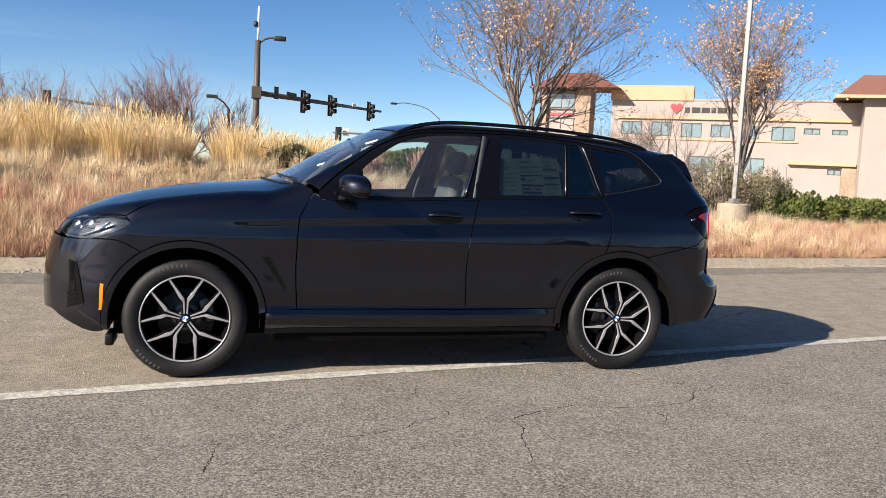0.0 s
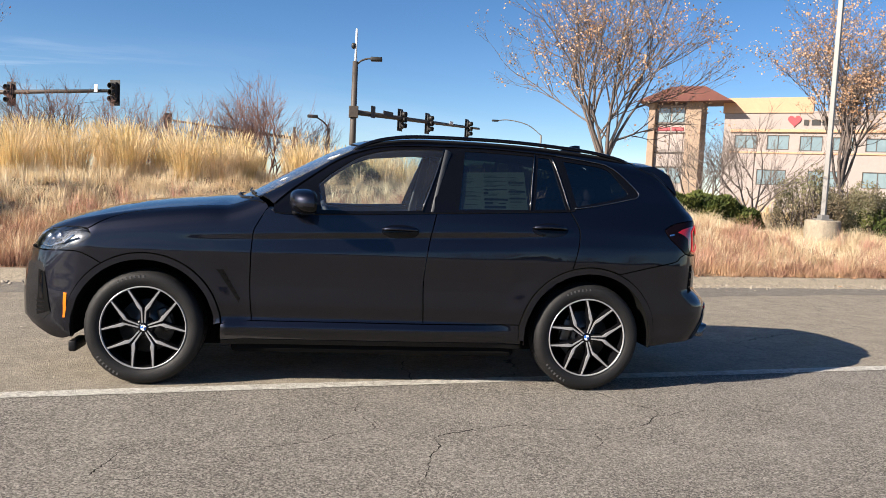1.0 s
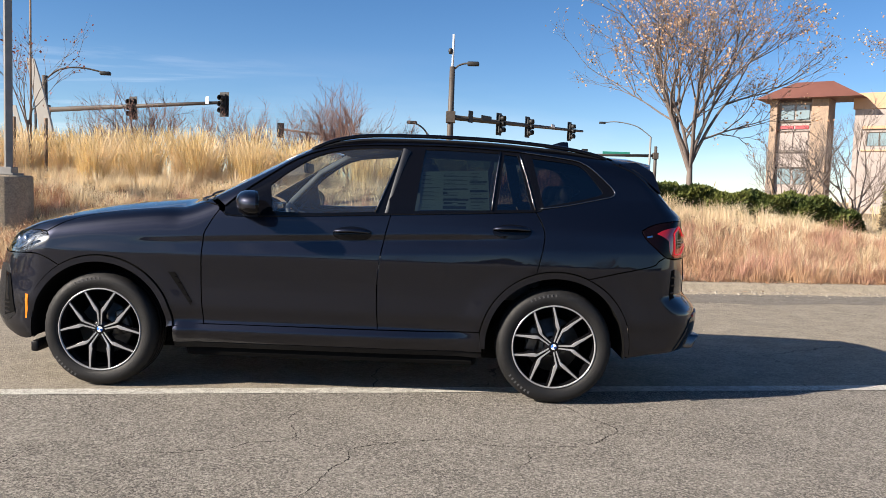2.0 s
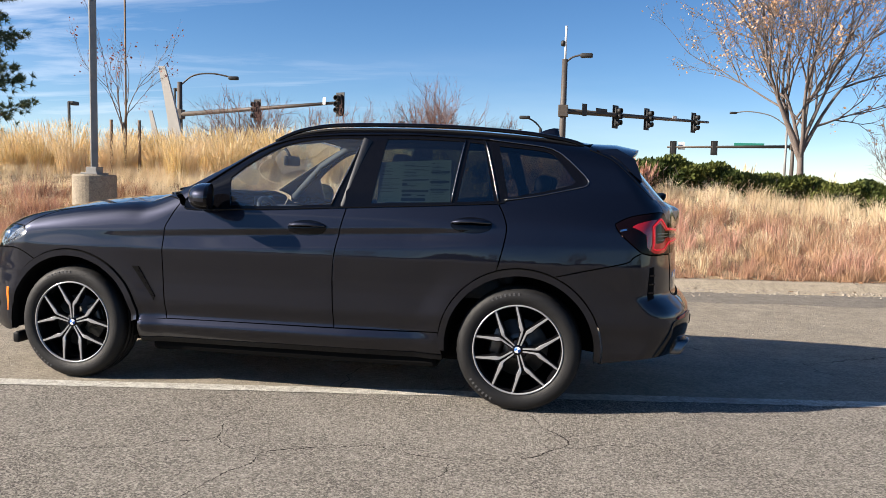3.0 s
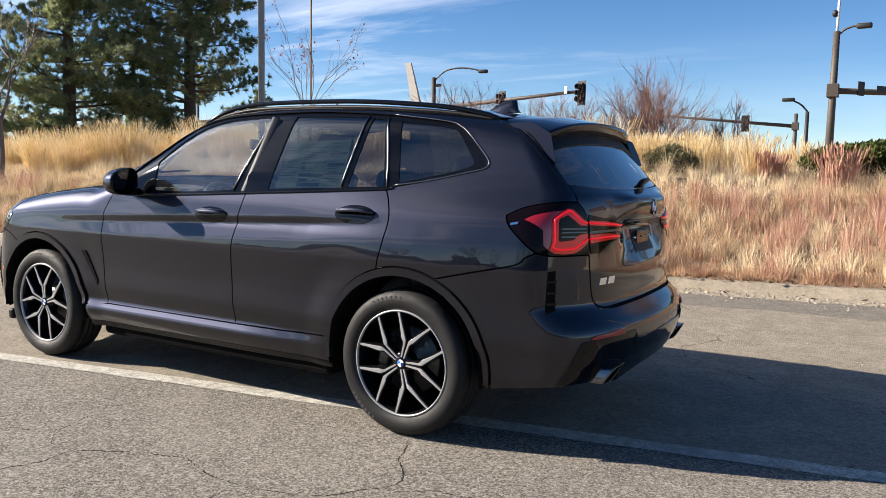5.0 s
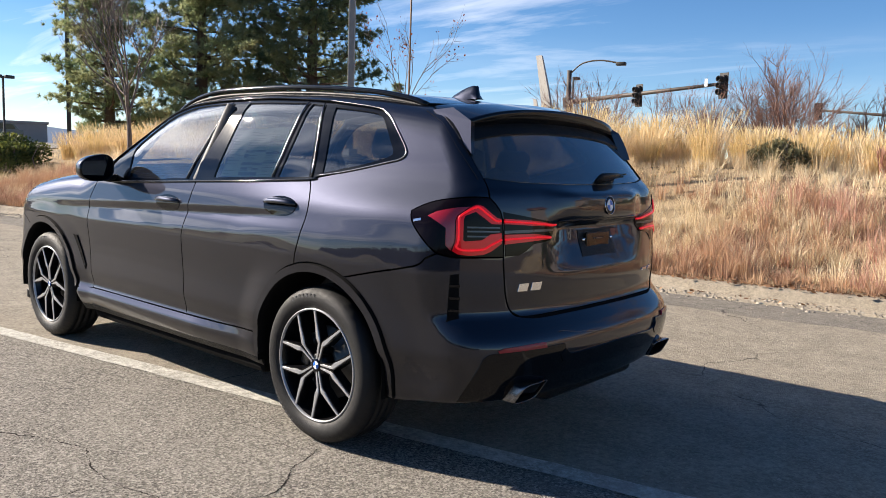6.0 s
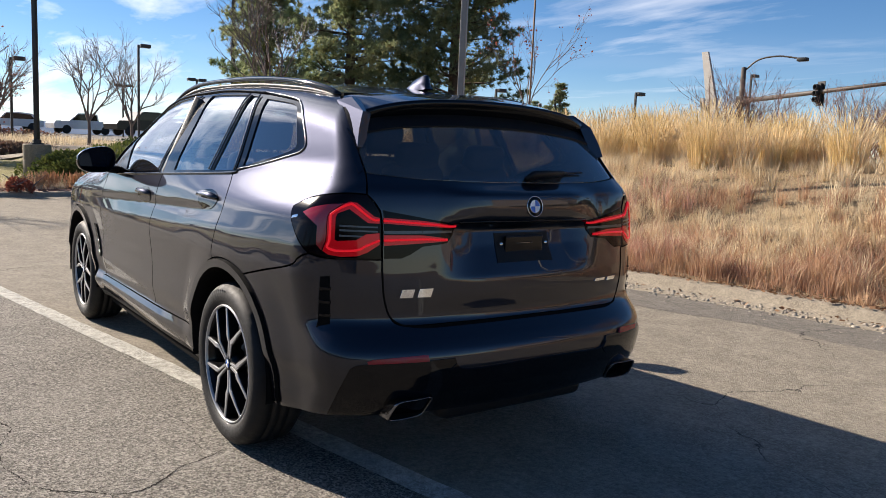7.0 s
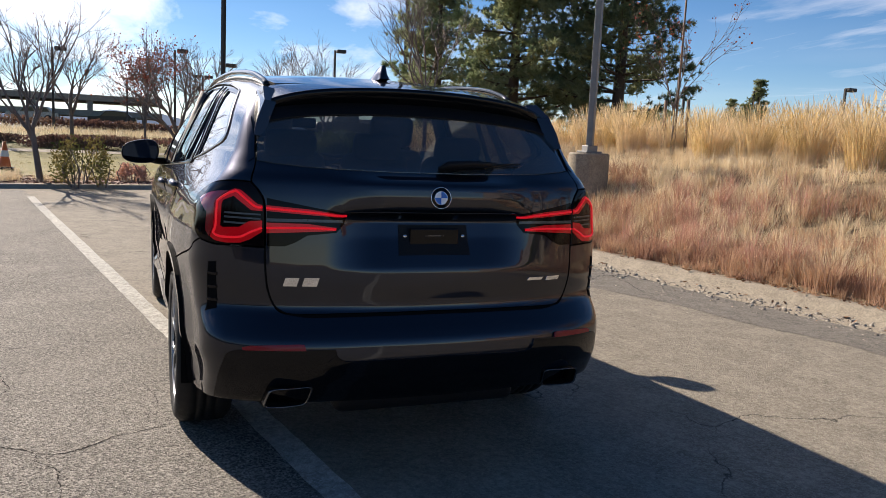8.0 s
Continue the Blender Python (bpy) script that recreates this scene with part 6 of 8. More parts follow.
def fountain_clumps(spots, per=300, tall=1.0):
    """Feather grass in dense fountains: a tight foot, blades fanning out and soft thin plumes on top."""
    pieces = []
    for x0, y0, k in spots:
        n = int(per * k * (0.8 + 0.4 * rs.rand()))
        a, r = rs.uniform(0, 2 * np.pi, n), np.sqrt(rs.rand(n))
        x, y = x0 + 0.22 * r * np.cos(a) * k, y0 + 0.22 * r * np.sin(a) * k
        z = ground_at(x, y) - 0.03
        h = tall * k * rs.uniform(0.50, 1.06, n) * (1 - 0.10 * r)
        lean = h * np.clip(r * 0.30 + rs.normal(0.05, 0.05, n), 0, 0.45)
        turn = a + rs.normal(0, 0.35, n)
        pieces.append(blades(x, y, z, h, rs.uniform(0.0035, 0.0075, n), lean, turn))
        m = n * 2 // 3
        way = np.stack([np.cos(turn[:m]), np.sin(turn[:m])], -1)
        tip = np.stack([x[:m] + way[:, 0] * lean[:m], y[:m] + way[:, 1] * lean[:m], z[:m] + h[:m] * 0.96], -1)
        q = rs.uniform(0, 2 * np.pi, m)
        s = np.stack([np.cos(q), np.sin(q), 0 * q], -1) * 0.0055
        d = np.stack([way[:, 0] * 0.07, way[:, 1] * 0.07, 0 * q + 0.22 * rs.uniform(0.6, 1.2, m)], -1)
        base = tip - d * 0.75
        pieces.append((np.stack([base, base + d * 0.4 - s, base + d * 0.4 + s, base + d], 1).reshape(-1, 3), (np.arange(m)[:, None, None] * 4 + np.array([[0, 2, 1], [1, 2, 3]])).reshape(-1, 3)))
    return joined(*pieces)


def feather_clumps(spots, per=70, tall=1.2, material=None):
    """Tall feather grass: bundles of arching blades, many with a soft plume at the tip."""
    pieces = []
    for x0, y0, k in spots:
        n = int(per * (0.7 + 0.6 * rs.rand()))
        r = np.abs(rs.normal(0, 0.13, n)) * k
        a = rs.uniform(0, 2 * np.pi, n)
        x, y = x0 + r * np.cos(a), y0 + r * np.sin(a)
        z = ground_at(x, y) - 0.03
        h = tall * k * rs.uniform(0.55, 1.08, n)
        lean = h * np.clip(rs.normal(0.16, 0.09, n) + r * 0.8, 0.0, 0.5)
        turn = a + rs.normal(0, 0.5, n)
        pieces.append(blades(x, y, z, h, rs.uniform(0.006, 0.013, n), lean, turn))
        m = n // 2
        way = np.stack([np.cos(turn[:m]), np.sin(turn[:m])], -1)
        tip = np.stack([x[:m] + way[:, 0] * lean[:m], y[:m] + way[:, 1] * lean[:m], z[:m] + h[:m] * 0.93], -1)
        for _ in range(2):
            q = rs.uniform(0, 2 * np.pi, m)
            s = np.stack([np.cos(q), np.sin(q), 0 * q], -1) * 0.016
            d = np.stack([way[:, 0] * 0.05, way[:, 1] * 0.05, 0 * q + 0.20 * rs.uniform(0.6, 1.2, m)], -1)
            base = tip - d * 0.6
            v = np.stack([base, base + d * 0.45 - s, base + d * 0.45 + s, base + d], 1).reshape(-1, 3)
            pieces.append((v, (np.arange(m)[:, None, None] * 4 + np.array([[0, 2, 1], [1, 2, 3]])).reshape(-1, 3)))
    return joined(*pieces)


class Wood:
    """Collects tapered limbs as three- to seven-sided tubes."""

    def __init__(self):
        self.v, self.f, self.tips = [], [], []

    def limb(self, pts, radii, sides):
        base = len(self.v)
        ref = Vector((0.3, 0.5, 0.8)).normalized()
        for i, p in enumerate(pts):
            d = (pts[min(i + 1, len(pts) - 1)] - pts[max(i - 1, 0)])
            a = d.cross(ref)
            a = a.normalized() if a.length > 1e-6 else Vector((1, 0, 0))
            b = d.cross(a).normalized()
            for k in range(sides):
                t = 2 * math.pi * k / sides
                self.v.append(p + radii[i] * (math.cos(t) * a + math.sin(t) * b))
        for i in range(len(pts) - 1):
            for k in range(sides):
                a0, a1 = base + i * sides + k, base + i * sides + (k + 1) % sides
                self.f.append((a0, a1, a1 + sides, a0 + sides))

    def grow(self, p, d, length, radius, depth, rng, spread=0.6, lift=0.12, kids=(3, 5), shrink_=0.68, wob=0.18, sides=5, stop=0):
        n = 4 if depth > 1 else 3
        pts, dirs = [p], []
        for i in range(n):
            d = (d + Vector((rng.gauss(0, wob), rng.gauss(0, wob), rng.gauss(0, wob) + lift)) * 0.6).normalized()
            pts.append(pts[-1] + d * (length / n))
            dirs.append(d)
        radii = [radius * (1 - 0.55 * i / n) for i in range(n + 1)]
        if depth == stop:
            radii = [radius * (1 - 0.8 * i / n) for i in range(n + 1)]
        self.limb(pts, radii, max(3, sides))
        if depth <= stop:
            self.tips.append((pts[-1], dirs[-1]))
            self.tips.append((pts[-2], dirs[-1]))
            return
        for k in range(rng.randint(*kids)):
            at = rng.uniform(0.35, 1.0) if k else 1.0
            i = min(int(at * n), n - 1)
            q = pts[i].lerp(pts[i + 1], at * n - i) if k else pts[-1]
            axis = dirs[i].orthogonal()
            axis.rotate(Matrix.Rotation(rng.uniform(0, 2 * math.pi), 3, dirs[i]))
            nd = (dirs[i] + axis * rng.uniform(0.5, 1.0) * (spread if k else spread * 0.4)).normalized()
            self.grow(q, nd, length * shrink_ * rng.uniform(0.75, 1.15), max(radius * (0.45 + 0.2 * rng.random()), 0.003), depth - 1, rng, spread, lift, kids, shrink_, wob, max(3, sides - 1), stop)

    def mesh(self, name, material):
        return make_mesh(name, self.v, self.f, True, material)


def leaf_scatter(tips, n, size, rng, droop=0.3, jitter=0.05):
    v, t = [], []
    for i in range(n):
        p, d = tips[rng.randrange(len(tips))]
        p = p + Vector((rng.gauss(0, jitter), rng.gauss(0, jitter), rng.gauss(0, jitter) - 0.02))
        a = Vector((rng.gauss(0, 1), rng.gauss(0, 1), rng.gauss(0, 1) - droop)).normalized()
        b = a.orthogonal()
        b.rotate(Matrix.Rotation(rng.uniform(0, 6.28), 3, a))
        s = size * rng.uniform(0.6, 1.3)
        k = len(v)
        v += [p, p + a * s * 0.5 + b * s * 0.28, p + a * s, p + a * s * 0.5 - b * s * 0.28]
        t += [(k, k + 1, k + 2), (k, k + 2, k + 3)]
    return np.array([tuple(p) for p in v]), np.array(t)


def bare_tree(label, x, y, height, seed, trunk=0.10, fork=1.3, limbs=5, open_=0.5, depth=4, kids=(3, 4), leaves=0, leaf=None, leaf_size=0.07, bark=None, lean=(0, 0), name="tree", z=None, shrink_=0.68, base_drop=0.1, lift=0.10):
    """A winter tree: tapered trunk, limbs to fine twigs, and what leaves are left."""
    rng = random.Random(seed)
    z = float(ground_at(x, y)) if z is None else z
    tree = thing(name, label, "tree", at=pose(x, y, z))
    wood = Wood()
    top = Vector((lean[0] * fork, lean[1] * fork, fork))
    if fork > 0.3:
        trunk_wood = Wood()
        trunk_wood.limb([Vector((0, 0, -base_drop)), Vector((lean[0] * 0.1, 0, 0.12)), top * 0.5 + Vector((0.02, 0.01, 0)), top], [trunk * 1.35, trunk, trunk * 0.88, trunk * 0.72], 9)
        part("trunk", trunk_wood.mesh("trunk", bark), tree, "bare grey trunk")
    first = (height - fork) * (1 - shrink_) / (1 - shrink_ ** (depth + 1)) * 1.12
    for k in range(limbs):
        a = 2 * math.pi * (k + rng.uniform(-0.25, 0.25)) / limbs
        o = open_ * rng.uniform(0.55, 1.2) * (0.25 if k == 0 and limbs > 3 else 1.0)
        d = Vector((math.cos(a) * o + lean[0], math.sin(a) * o + lean[1], 1.0)).normalized()
        start = top * (1.0 if fork > 0.3 else 0.0) - Vector((0, 0, rng.uniform(0, 0.25) * min(fork, 1.0)))
        wood.grow(start, d, first * rng.uniform(0.85, 1.15), trunk * (0.62 if fork > 0.3 else 0.8), depth, rng, 0.62, lift, kids, shrink_)
    part("crown", wood.mesh("crown", bark), tree, "open crown of bare twigs")
    if leaves:
        v, t = leaf_scatter(wood.tips, leaves, leaf_size, rng)
        part("foliage", fast_mesh("foliage", v, t, leaf), tree, "scattered dry leaves")
    return tree


def pine_tree(label, x, y, height, width, seed, needles, low=0.8, thin=1.0, z=None):
    """A pine: trunk, whorls of limbs and bundles of needles with gaps between."""
    rng = random.Random(seed)
    z = float(ground_at(x, y)) if z is None else z
    tree = thing("pine_tree", label, "tree", at=pose(x, y, z))
    wood = Wood()
    wood.limb([Vector((0, 0, -0.2)), Vector((0.03, 0, height * 0.3)), Vector((-0.03, 0.04, height * 0.65)), Vector((0, 0, height))], [0.20, 0.16, 0.09, 0.02], 8)
    part("trunk", wood.mesh("trunk", M_BARK_PINE), tree, "dark pine trunk")
    boughs, spots = Wood(), []
    h = low
    while h < height - 0.1:
        k = (h - low) / (height - low)
        reach = width * 0.5 * (1 - k) ** 0.62 * (0.55 + 0.45 * min(1.0, k / 0.15)) * rng.uniform(0.7, 1.15)
        for j in range(rng.randint(4, 6)):
            a = rng.uniform(0, 2 * math.pi)
            r = max(reach * rng.uniform(0.6, 1.15), 0.25)
            rise = rng.uniform(0.05, 0.45) * r
            tip = Vector((r * math.cos(a), r * math.sin(a), h + rise))
            mid = Vector((r * 0.5 * math.cos(a), r * 0.5 * math.sin(a), h + rise * 0.15))
            boughs.limb([Vector((0, 0, h)), mid, tip], [0.035 * (1 - k) + 0.012, 0.02 * (1 - k) + 0.008, 0.004], 4)
            for s in range(int(9 + r * 15 * thin)):
                t = rng.uniform(0.3, 1.03) ** 0.8
                p = Vector((0, 0, h)).lerp(mid, t * 2) if t < 0.5 else mid.lerp(tip, t * 2 - 1)
                w = 0.10 + 0.30 * r * (1.05 - t) * 0.6
                spots.append((p + Vector((rng.gauss(0, w), rng.gauss(0, w), rng.gauss(0, w * 0.45) + 0.03)), Vector((math.cos(a), math.sin(a), 0.5))))
        h += rng.uniform(0.16, 0.34) * (1.1 - 0.3 * k)
    tagged(part("limbwork", boughs.mesh("limbwork", M_BARK_PINE), tree), "dark branching limbs", kind="stuff")
    n, per = len(spots), 26
    p = np.array([tuple(s[0]) for s in spots]).repeat(per, 0)
    o = np.array([tuple(s[1]) for s in spots]).repeat(per, 0)
    loc = np.random.RandomState(seed)
    d = loc.normal(0, 0.65, p.shape) + o * 0.75
    d /= np.linalg.norm(d, axis=1, keepdims=True)
    length = loc.uniform(0.10, 0.20, (len(p), 1))
    side = np.cross(d, loc.normal(0, 1, p.shape))
    side *= 0.019 / np.maximum(np.linalg.norm(side, axis=1, keepdims=True), 1e-6)
    v = np.stack([p - side * 0.7, p + side * 0.7, p + d * length], 1).reshape(-1, 3)
    part("needles", fast_mesh("needles", v, np.arange(len(v)).reshape(-1, 3), needles), tree, "bundles of green needles")
    return tree


def hedge(label, u0, u1, v0, v1, height, n, material, seed, leaf=0.09, name="hedge", category="hedge", wave=0.25, base=None):
    """A clipped or sprawling hedge: a shell of many small sprays over dark twigs."""
    loc = np.random.RandomState(seed)
    u = loc.uniform(0, 1, n)
    ang_ = loc.uniform(0, np.pi, n)
    depth_ = (v1 - v0) / 2
    vm = (v0 + v1) / 2
    along = u0 + (u1 - u0) * u
    fall = np.clip(np.minimum(u, 1 - u) * (u1 - u0) / 0.5, 0.0, 1) ** 0.5
    top = height * (1 - wave + wave * (np.sin(along * 2.1 + seed) * 0.5 + np.sin(along * 5.3 + 2 * seed) * 0.35 + 0.4)) * (0.35 + 0.65 * fall)
    r = loc.uniform(0.72, 1.06, n) + 0.08 * np.sin(along * 7 + ang_ * 5)
    c, s = np.cos(ang_), np.sin(ang_)
    vv = vm + depth_ * r * np.sign(c) * np.abs(c) ** 0.6 * (0.4 + 0.6 * fall)
    zz = top * r * np.abs(s) ** 0.55
    x, y = xy_of(along, vv)
    z = (land(along, vv) if base is None else base) + zz * 0.97
    p = np.stack([x, y, z], -1)
    out = np.stack([-SU * c, CU * c, s + 0.25], -1)
    d = loc.normal(0, 0.55, p.shape) + out
    d /= np.linalg.norm(d, axis=1, keepdims=True)
    side = np.cross(d, loc.normal(0, 1, p.shape))
    side /= np.maximum(np.linalg.norm(side, axis=1, keepdims=True), 1e-6)
    size = leaf * loc.uniform(0.6, 1.4, (n, 1))
    v = np.stack([p, p + d * size * 0.55 + side * size * 0.28, p + d * size, p + d * size * 0.55 - side * size * 0.28], 1).reshape(-1, 3)
    t = (np.arange(n)[:, None, None] * 4 + np.array([[0, 1, 2], [0, 2, 3]])).reshape(-1, 3)
    ob = thing(name, label, category)
    part("leaves", fast_mesh("leaves", v, t, material), ob, "dense small leaves")
    # twigs inside
    w = Wood()
    rng = random.Random(seed)
    for _ in range(int((u1 - u0) * 14)):
        uu, vx = rng.uniform(u0 + 0.15, u1 - 0.15), rng.uniform(v0 + 0.2 * depth_, v1 - 0.2 * depth_)
        x0, y0 = xy_of(uu, vx)
        z0 = float(land(uu, vx)) if base is None else base
        w.limb([Vector((x0, y0, z0 - 0.05)), Vector((x0 + rng.gauss(0, 0.1), y0 + rng.gauss(0, 0.1), z0 + height * 0.35)), Vector((x0 + rng.gauss(0, 0.22), y0 + rng.gauss(0, 0.18), z0 + height * 0.8))], [0.02, 0.014, 0.005], 4)
    part("branches", w.mesh("branches", M_BARK), ob, "dark inner branches")
    return ob


# ---- lamp posts, signals, building and the far lot ----
M_WOOD = plain("weathered_wood", (0.20, 0.13, 0.085), 0.85, vary=0.3, scale=15, bump=0.4)
M_GALV = plain("galvanised_steel", (0.22, 0.215, 0.205), 0.55, 0.3, vary=0.2, scale=12)
M_POLE_DARK = plain("dark_bronze_pole", (0.03, 0.028, 0.026), 0.5, 0.2, vary=0.2, scale=10)
M_POLE_BROWN = plain("brown_signal_pole", (0.075, 0.062, 0.052), 0.6, 0.2, vary=0.25, scale=8)
M_SIGNAL = plain("signal_black", (0.012, 0.012, 0.012), 0.6, vary=0.2)
M_SIGN = plain("sign_white", (0.65, 0.66, 0.66), 0.5, vary=0.1)
M_SIGN_GREEN = plain("sign_green", (0.02, 0.22, 0.16), 0.5, vary=0.1)
M_STUCCO = plain("cream_stucco", (0.315, 0.272, 0.25), 0.9, vary=0.08, scale=3, bump=0.2, bump_scale=30)
M_STUCCO_ORANGE = plain("orange_stucco", (0.48, 0.30, 0.19), 0.9, vary=0.08, scale=3)
M_STONE = plain("stacked_stone", (0.30, 0.22, 0.16), 0.9, vary=0.4, scale=6, bump=0.8, bump_scale=5)
M_ROOF = plain("brown_metal_roof", (0.14, 0.055, 0.04), 0.6, vary=0.15, scale=2)
M_WINDOW = plain("far_window_glass", (0.17, 0.23, 0.25), 0.05, 0.0, 0.5, vary=0.2, scale=1)
M_HEART = plain("red_sign_paint", (0.36, 0.05, 0.06), 0.4, vary=0.05)
M_CAR_WHITE = plain("white_car_paint", (0.55, 0.56, 0.58), 0.25, 0.0, 0.8, vary=0.05)
M_CAR_BLACK = plain("black_car_paint", (0.008, 0.008, 0.009), 0.3, 0.0, 0.15, vary=0.05, spec=0.2)
M_CONE = plain("orange_cone", (0.75, 0.16, 0.03), 0.5, vary=0.1)
M_OBELISK = plain("white_sculpture", (0.36, 0.345, 0.32), 0.7, vary=0.12, scale=4)
M_MOUNTAIN = plain("far_mountains", (0.17, 0.22, 0.30), 1.0, vary=0.1, scale=0.02, spec=0.0)


def lot_lamp(label, x, y, base_top, pole_h, metal, base_r=0.33, z=None, square=True, ground_z=None):
    """A tall parking lamp on a round concrete pier."""
    gz = float(ground_at(x, y)) if ground_z is None else ground_z
    lamp = thing("lamp_post", label, "lamp post", at=pose(x, y, gz), group="parking lot lamps")
    h = base_top - gz
    part("concrete_base", make_mesh("concrete_base", *lathe([(0, -0.3), (base_r, -0.3), (base_r, h - 0.025), (base_r - 0.025, h), (0, h)], 36), False, M_CONCRETE), lamp, "round concrete pier")
    w = 0.0525
    v, f = merge(rounded_box(0.30, 0.30, 0.03, 0.006, 1, (0, 0, h + 0.015)), rounded_box(0.19, 0.19, 0.10, 0.01, 1, (0, 0, h + 0.07)))
    part("base_plate", make_mesh("base_plate", v, f, False, metal), lamp)
    v, f = rounded_box(2 * w, 2 * w, pole_h, 0.012, 2, (0, 0, h + pole_h / 2))
    part("pole", make_mesh("pole", *moved((v, f), pose(0, 0, 0, 0, 0, 39)), False, metal), lamp, "square steel pole")
    v, f = rounded_box(0.75, 0.45, 0.16, 0.03, 2, (0.45, 0, h + pole_h - 0.05))
    part("lamp_head", make_mesh("lamp_head", v, f, False, metal), lamp)
    return lamp


lot_lamp("galvanised lamp post on a concrete pier in the grass", -5.95, 5.92, 1.29, 7.6, M_GALV)
lot_lamp("galvanised lamp post on a concrete pier before the building", 10.65, 10.65, 0.99, 8.2, M_GALV, 0.38)
lot_lamp("dark lamp post on a concrete pier past the lot's end", -18.3, 1.45, 1.05, 8.0, M_POLE_DARK, 0.34)
lot_lamp("dark lamp post in front of the pines", -21.8, 8.1, 1.2, 8.5, M_POLE_DARK, 0.34)


def far_lamp(x, y, top, double=False):
    lamp = thing("lamp_post", "far dark parking lamp with a box head", "lamp post", at=pose(x, y, 0.8), group="parking lot lamps")
    part("pole", make_mesh("pole", *rounded_box(0.13, 0.13, top - 0.8, 0.01, 1, (0, 0, (top - 0.8) / 2)), False, M_POLE_DARK), lamp)
    for s in ((-1, 1) if double else (1,)):
        part("lamp_head", make_mesh("lamp_head", *rounded_box(0.40, 0.62, 0.22, 0.03, 1, (0, s * 0.42, top - 0.85)), False, M_POLE_DARK), lamp)


for x, y, top, dbl in ((-47.5, 11.9, 7.1, False), (-56.9, 18.8, 6.0, True), (-44.7, -4.9, 5.6, False), (-44.7, 1.6, 6.0, False), (-44.8, 4.4, 5.4, False), (-68.0, 16.1, 5.8, True), (-60, 4.5, 5.6, True), (-62, -1.0, 5.2, False), (-38.6, 39.6, 5.9, False), (-30.0, 38.5, 5.6, False), (-34, 30, 5.3, False), (-30.5, 52, 8.0, False)):
    far_lamp(x, y, top, dbl)


def signal_head(parent, at, face_turn, size=1.0):
    """A three-light traffic signal with its back plate and hoods."""
    body = part("signal_head", make_mesh("signal_head", *rounded_box(0.36 * size, 0.22, 1.06 * size, 0.03, 1), False, M_SIGNAL), parent, "black three-light signal", at @ pose(0, 0, 0, 0, 0, face_turn))
    part("back_plate", make_mesh("back_plate", *rounded_box(0.60 * size, 0.03, 1.30 * size, 0.01, 1, (0, 0.06, 0)), False, M_SIGNAL), body)
    for k in (-1, 0, 1):
        part("hood", make_mesh("hood", *moved(lathe([(0.13, 0.0), (0.15, 0.0), (0.15, 0.26), (0.13, 0.26)], 14, True), pose(0, -0.10, 0.33 * k * size, 90, 0, 0)), True, M_SIGNAL), body)
    return body


def signal_mast(label, base, top, arm_from, arm_to, heads, lamp_to=None, spike=0.0, metal=None, signs=(), radius=0.19):
    """A street signal: pole, long arm with heads and signs, and a lamp on a bent bracket."""
    mast = thing("traffic_signal", label, "traffic signal", at=pose(base[0], base[1], base[2]))
    o = Vector(base)
    part("pole", make_mesh("pole", *tube([(0, 0, -0.3), (0, 0, (top - base[2]) * 0.5), (0, 0, top - base[2])], [radius, radius * 0.9, radius * 0.75], 14), True, metal), mast, "tall steel pole")
    a, b = Vector(arm_from) - o, Vector(arm_to) - o
    part("arm", make_mesh("arm", *tube([a, a.lerp(b, 0.5), b], [0.15, 0.12, 0.08], 12), True, metal), mast, "long tapered arm")
    part("arm_plate", make_mesh("arm_plate", *rounded_box(0.5, 0.5, 0.6, 0.02, 1, tuple(a)), False, metal), mast)
    turn = math.degrees(math.atan2((b - a).y, (b - a).x))
    for t in heads:
        p = a.lerp(b, t)
        signal_head(mast, pose(p.x, p.y, p.z - 0.10), turn)
    for t, w, h, m_ in signs:
        p = a.lerp(b, t)
        part("sign", make_mesh("sign", *rounded_box(w, 0.03, h, 0.01, 1), False, m_), mast, "small street sign", pose(p.x, p.y, p.z + 0.12, 0, 0, turn) @ pose(0, -0.2, 0))
    if lamp_to:
        e = Vector(lamp_to) - o
        s = Vector((0, 0, top - base[2] - 0.25))
        pts = [tuple(s), tuple(s.lerp(e, 0.25) + Vector((0, 0, 0.42 * (e - s).length * 0.35))), tuple(s.lerp(e, 0.6) + Vector((0, 0, 0.38 * (e - s).length * 0.35))), tuple(e)]
        part("lamp_bracket", make_mesh("lamp_bracket", *tube(spline(pts, 0.2), 0.05, 8), True, metal), mast)
        part("lamp_head", make_mesh("lamp_head", *moved(rounded_box(0.62, 0.34, 0.22, 0.05, 2), pose(e.x, e.y, e.z - 0.03, 0, 0, math.degrees(math.atan2(e.y, e.x)))), True, M_SIGNAL), mast, "dark lamp head")
    if spike:
        part("whip", make_mesh("whip", *tube([(0, 0, top - base[2] - 0.6), (0.02, 0, top - base[2] + spike)], 0.06, 8), True, M_SIGN), mast, "white antenna tube")
        part("camera_dome", make_mesh("camera_dome", *moved(lathe([(0.0, 0.2), (0.1, 0.18), (0.13, 0.05), (0.1, -0.08), (0.0, -0.12)], 12), pose(-0.12, 0, top - base[2] + spike * 0.45)), True, M_SIGNAL), mast)
    return mast


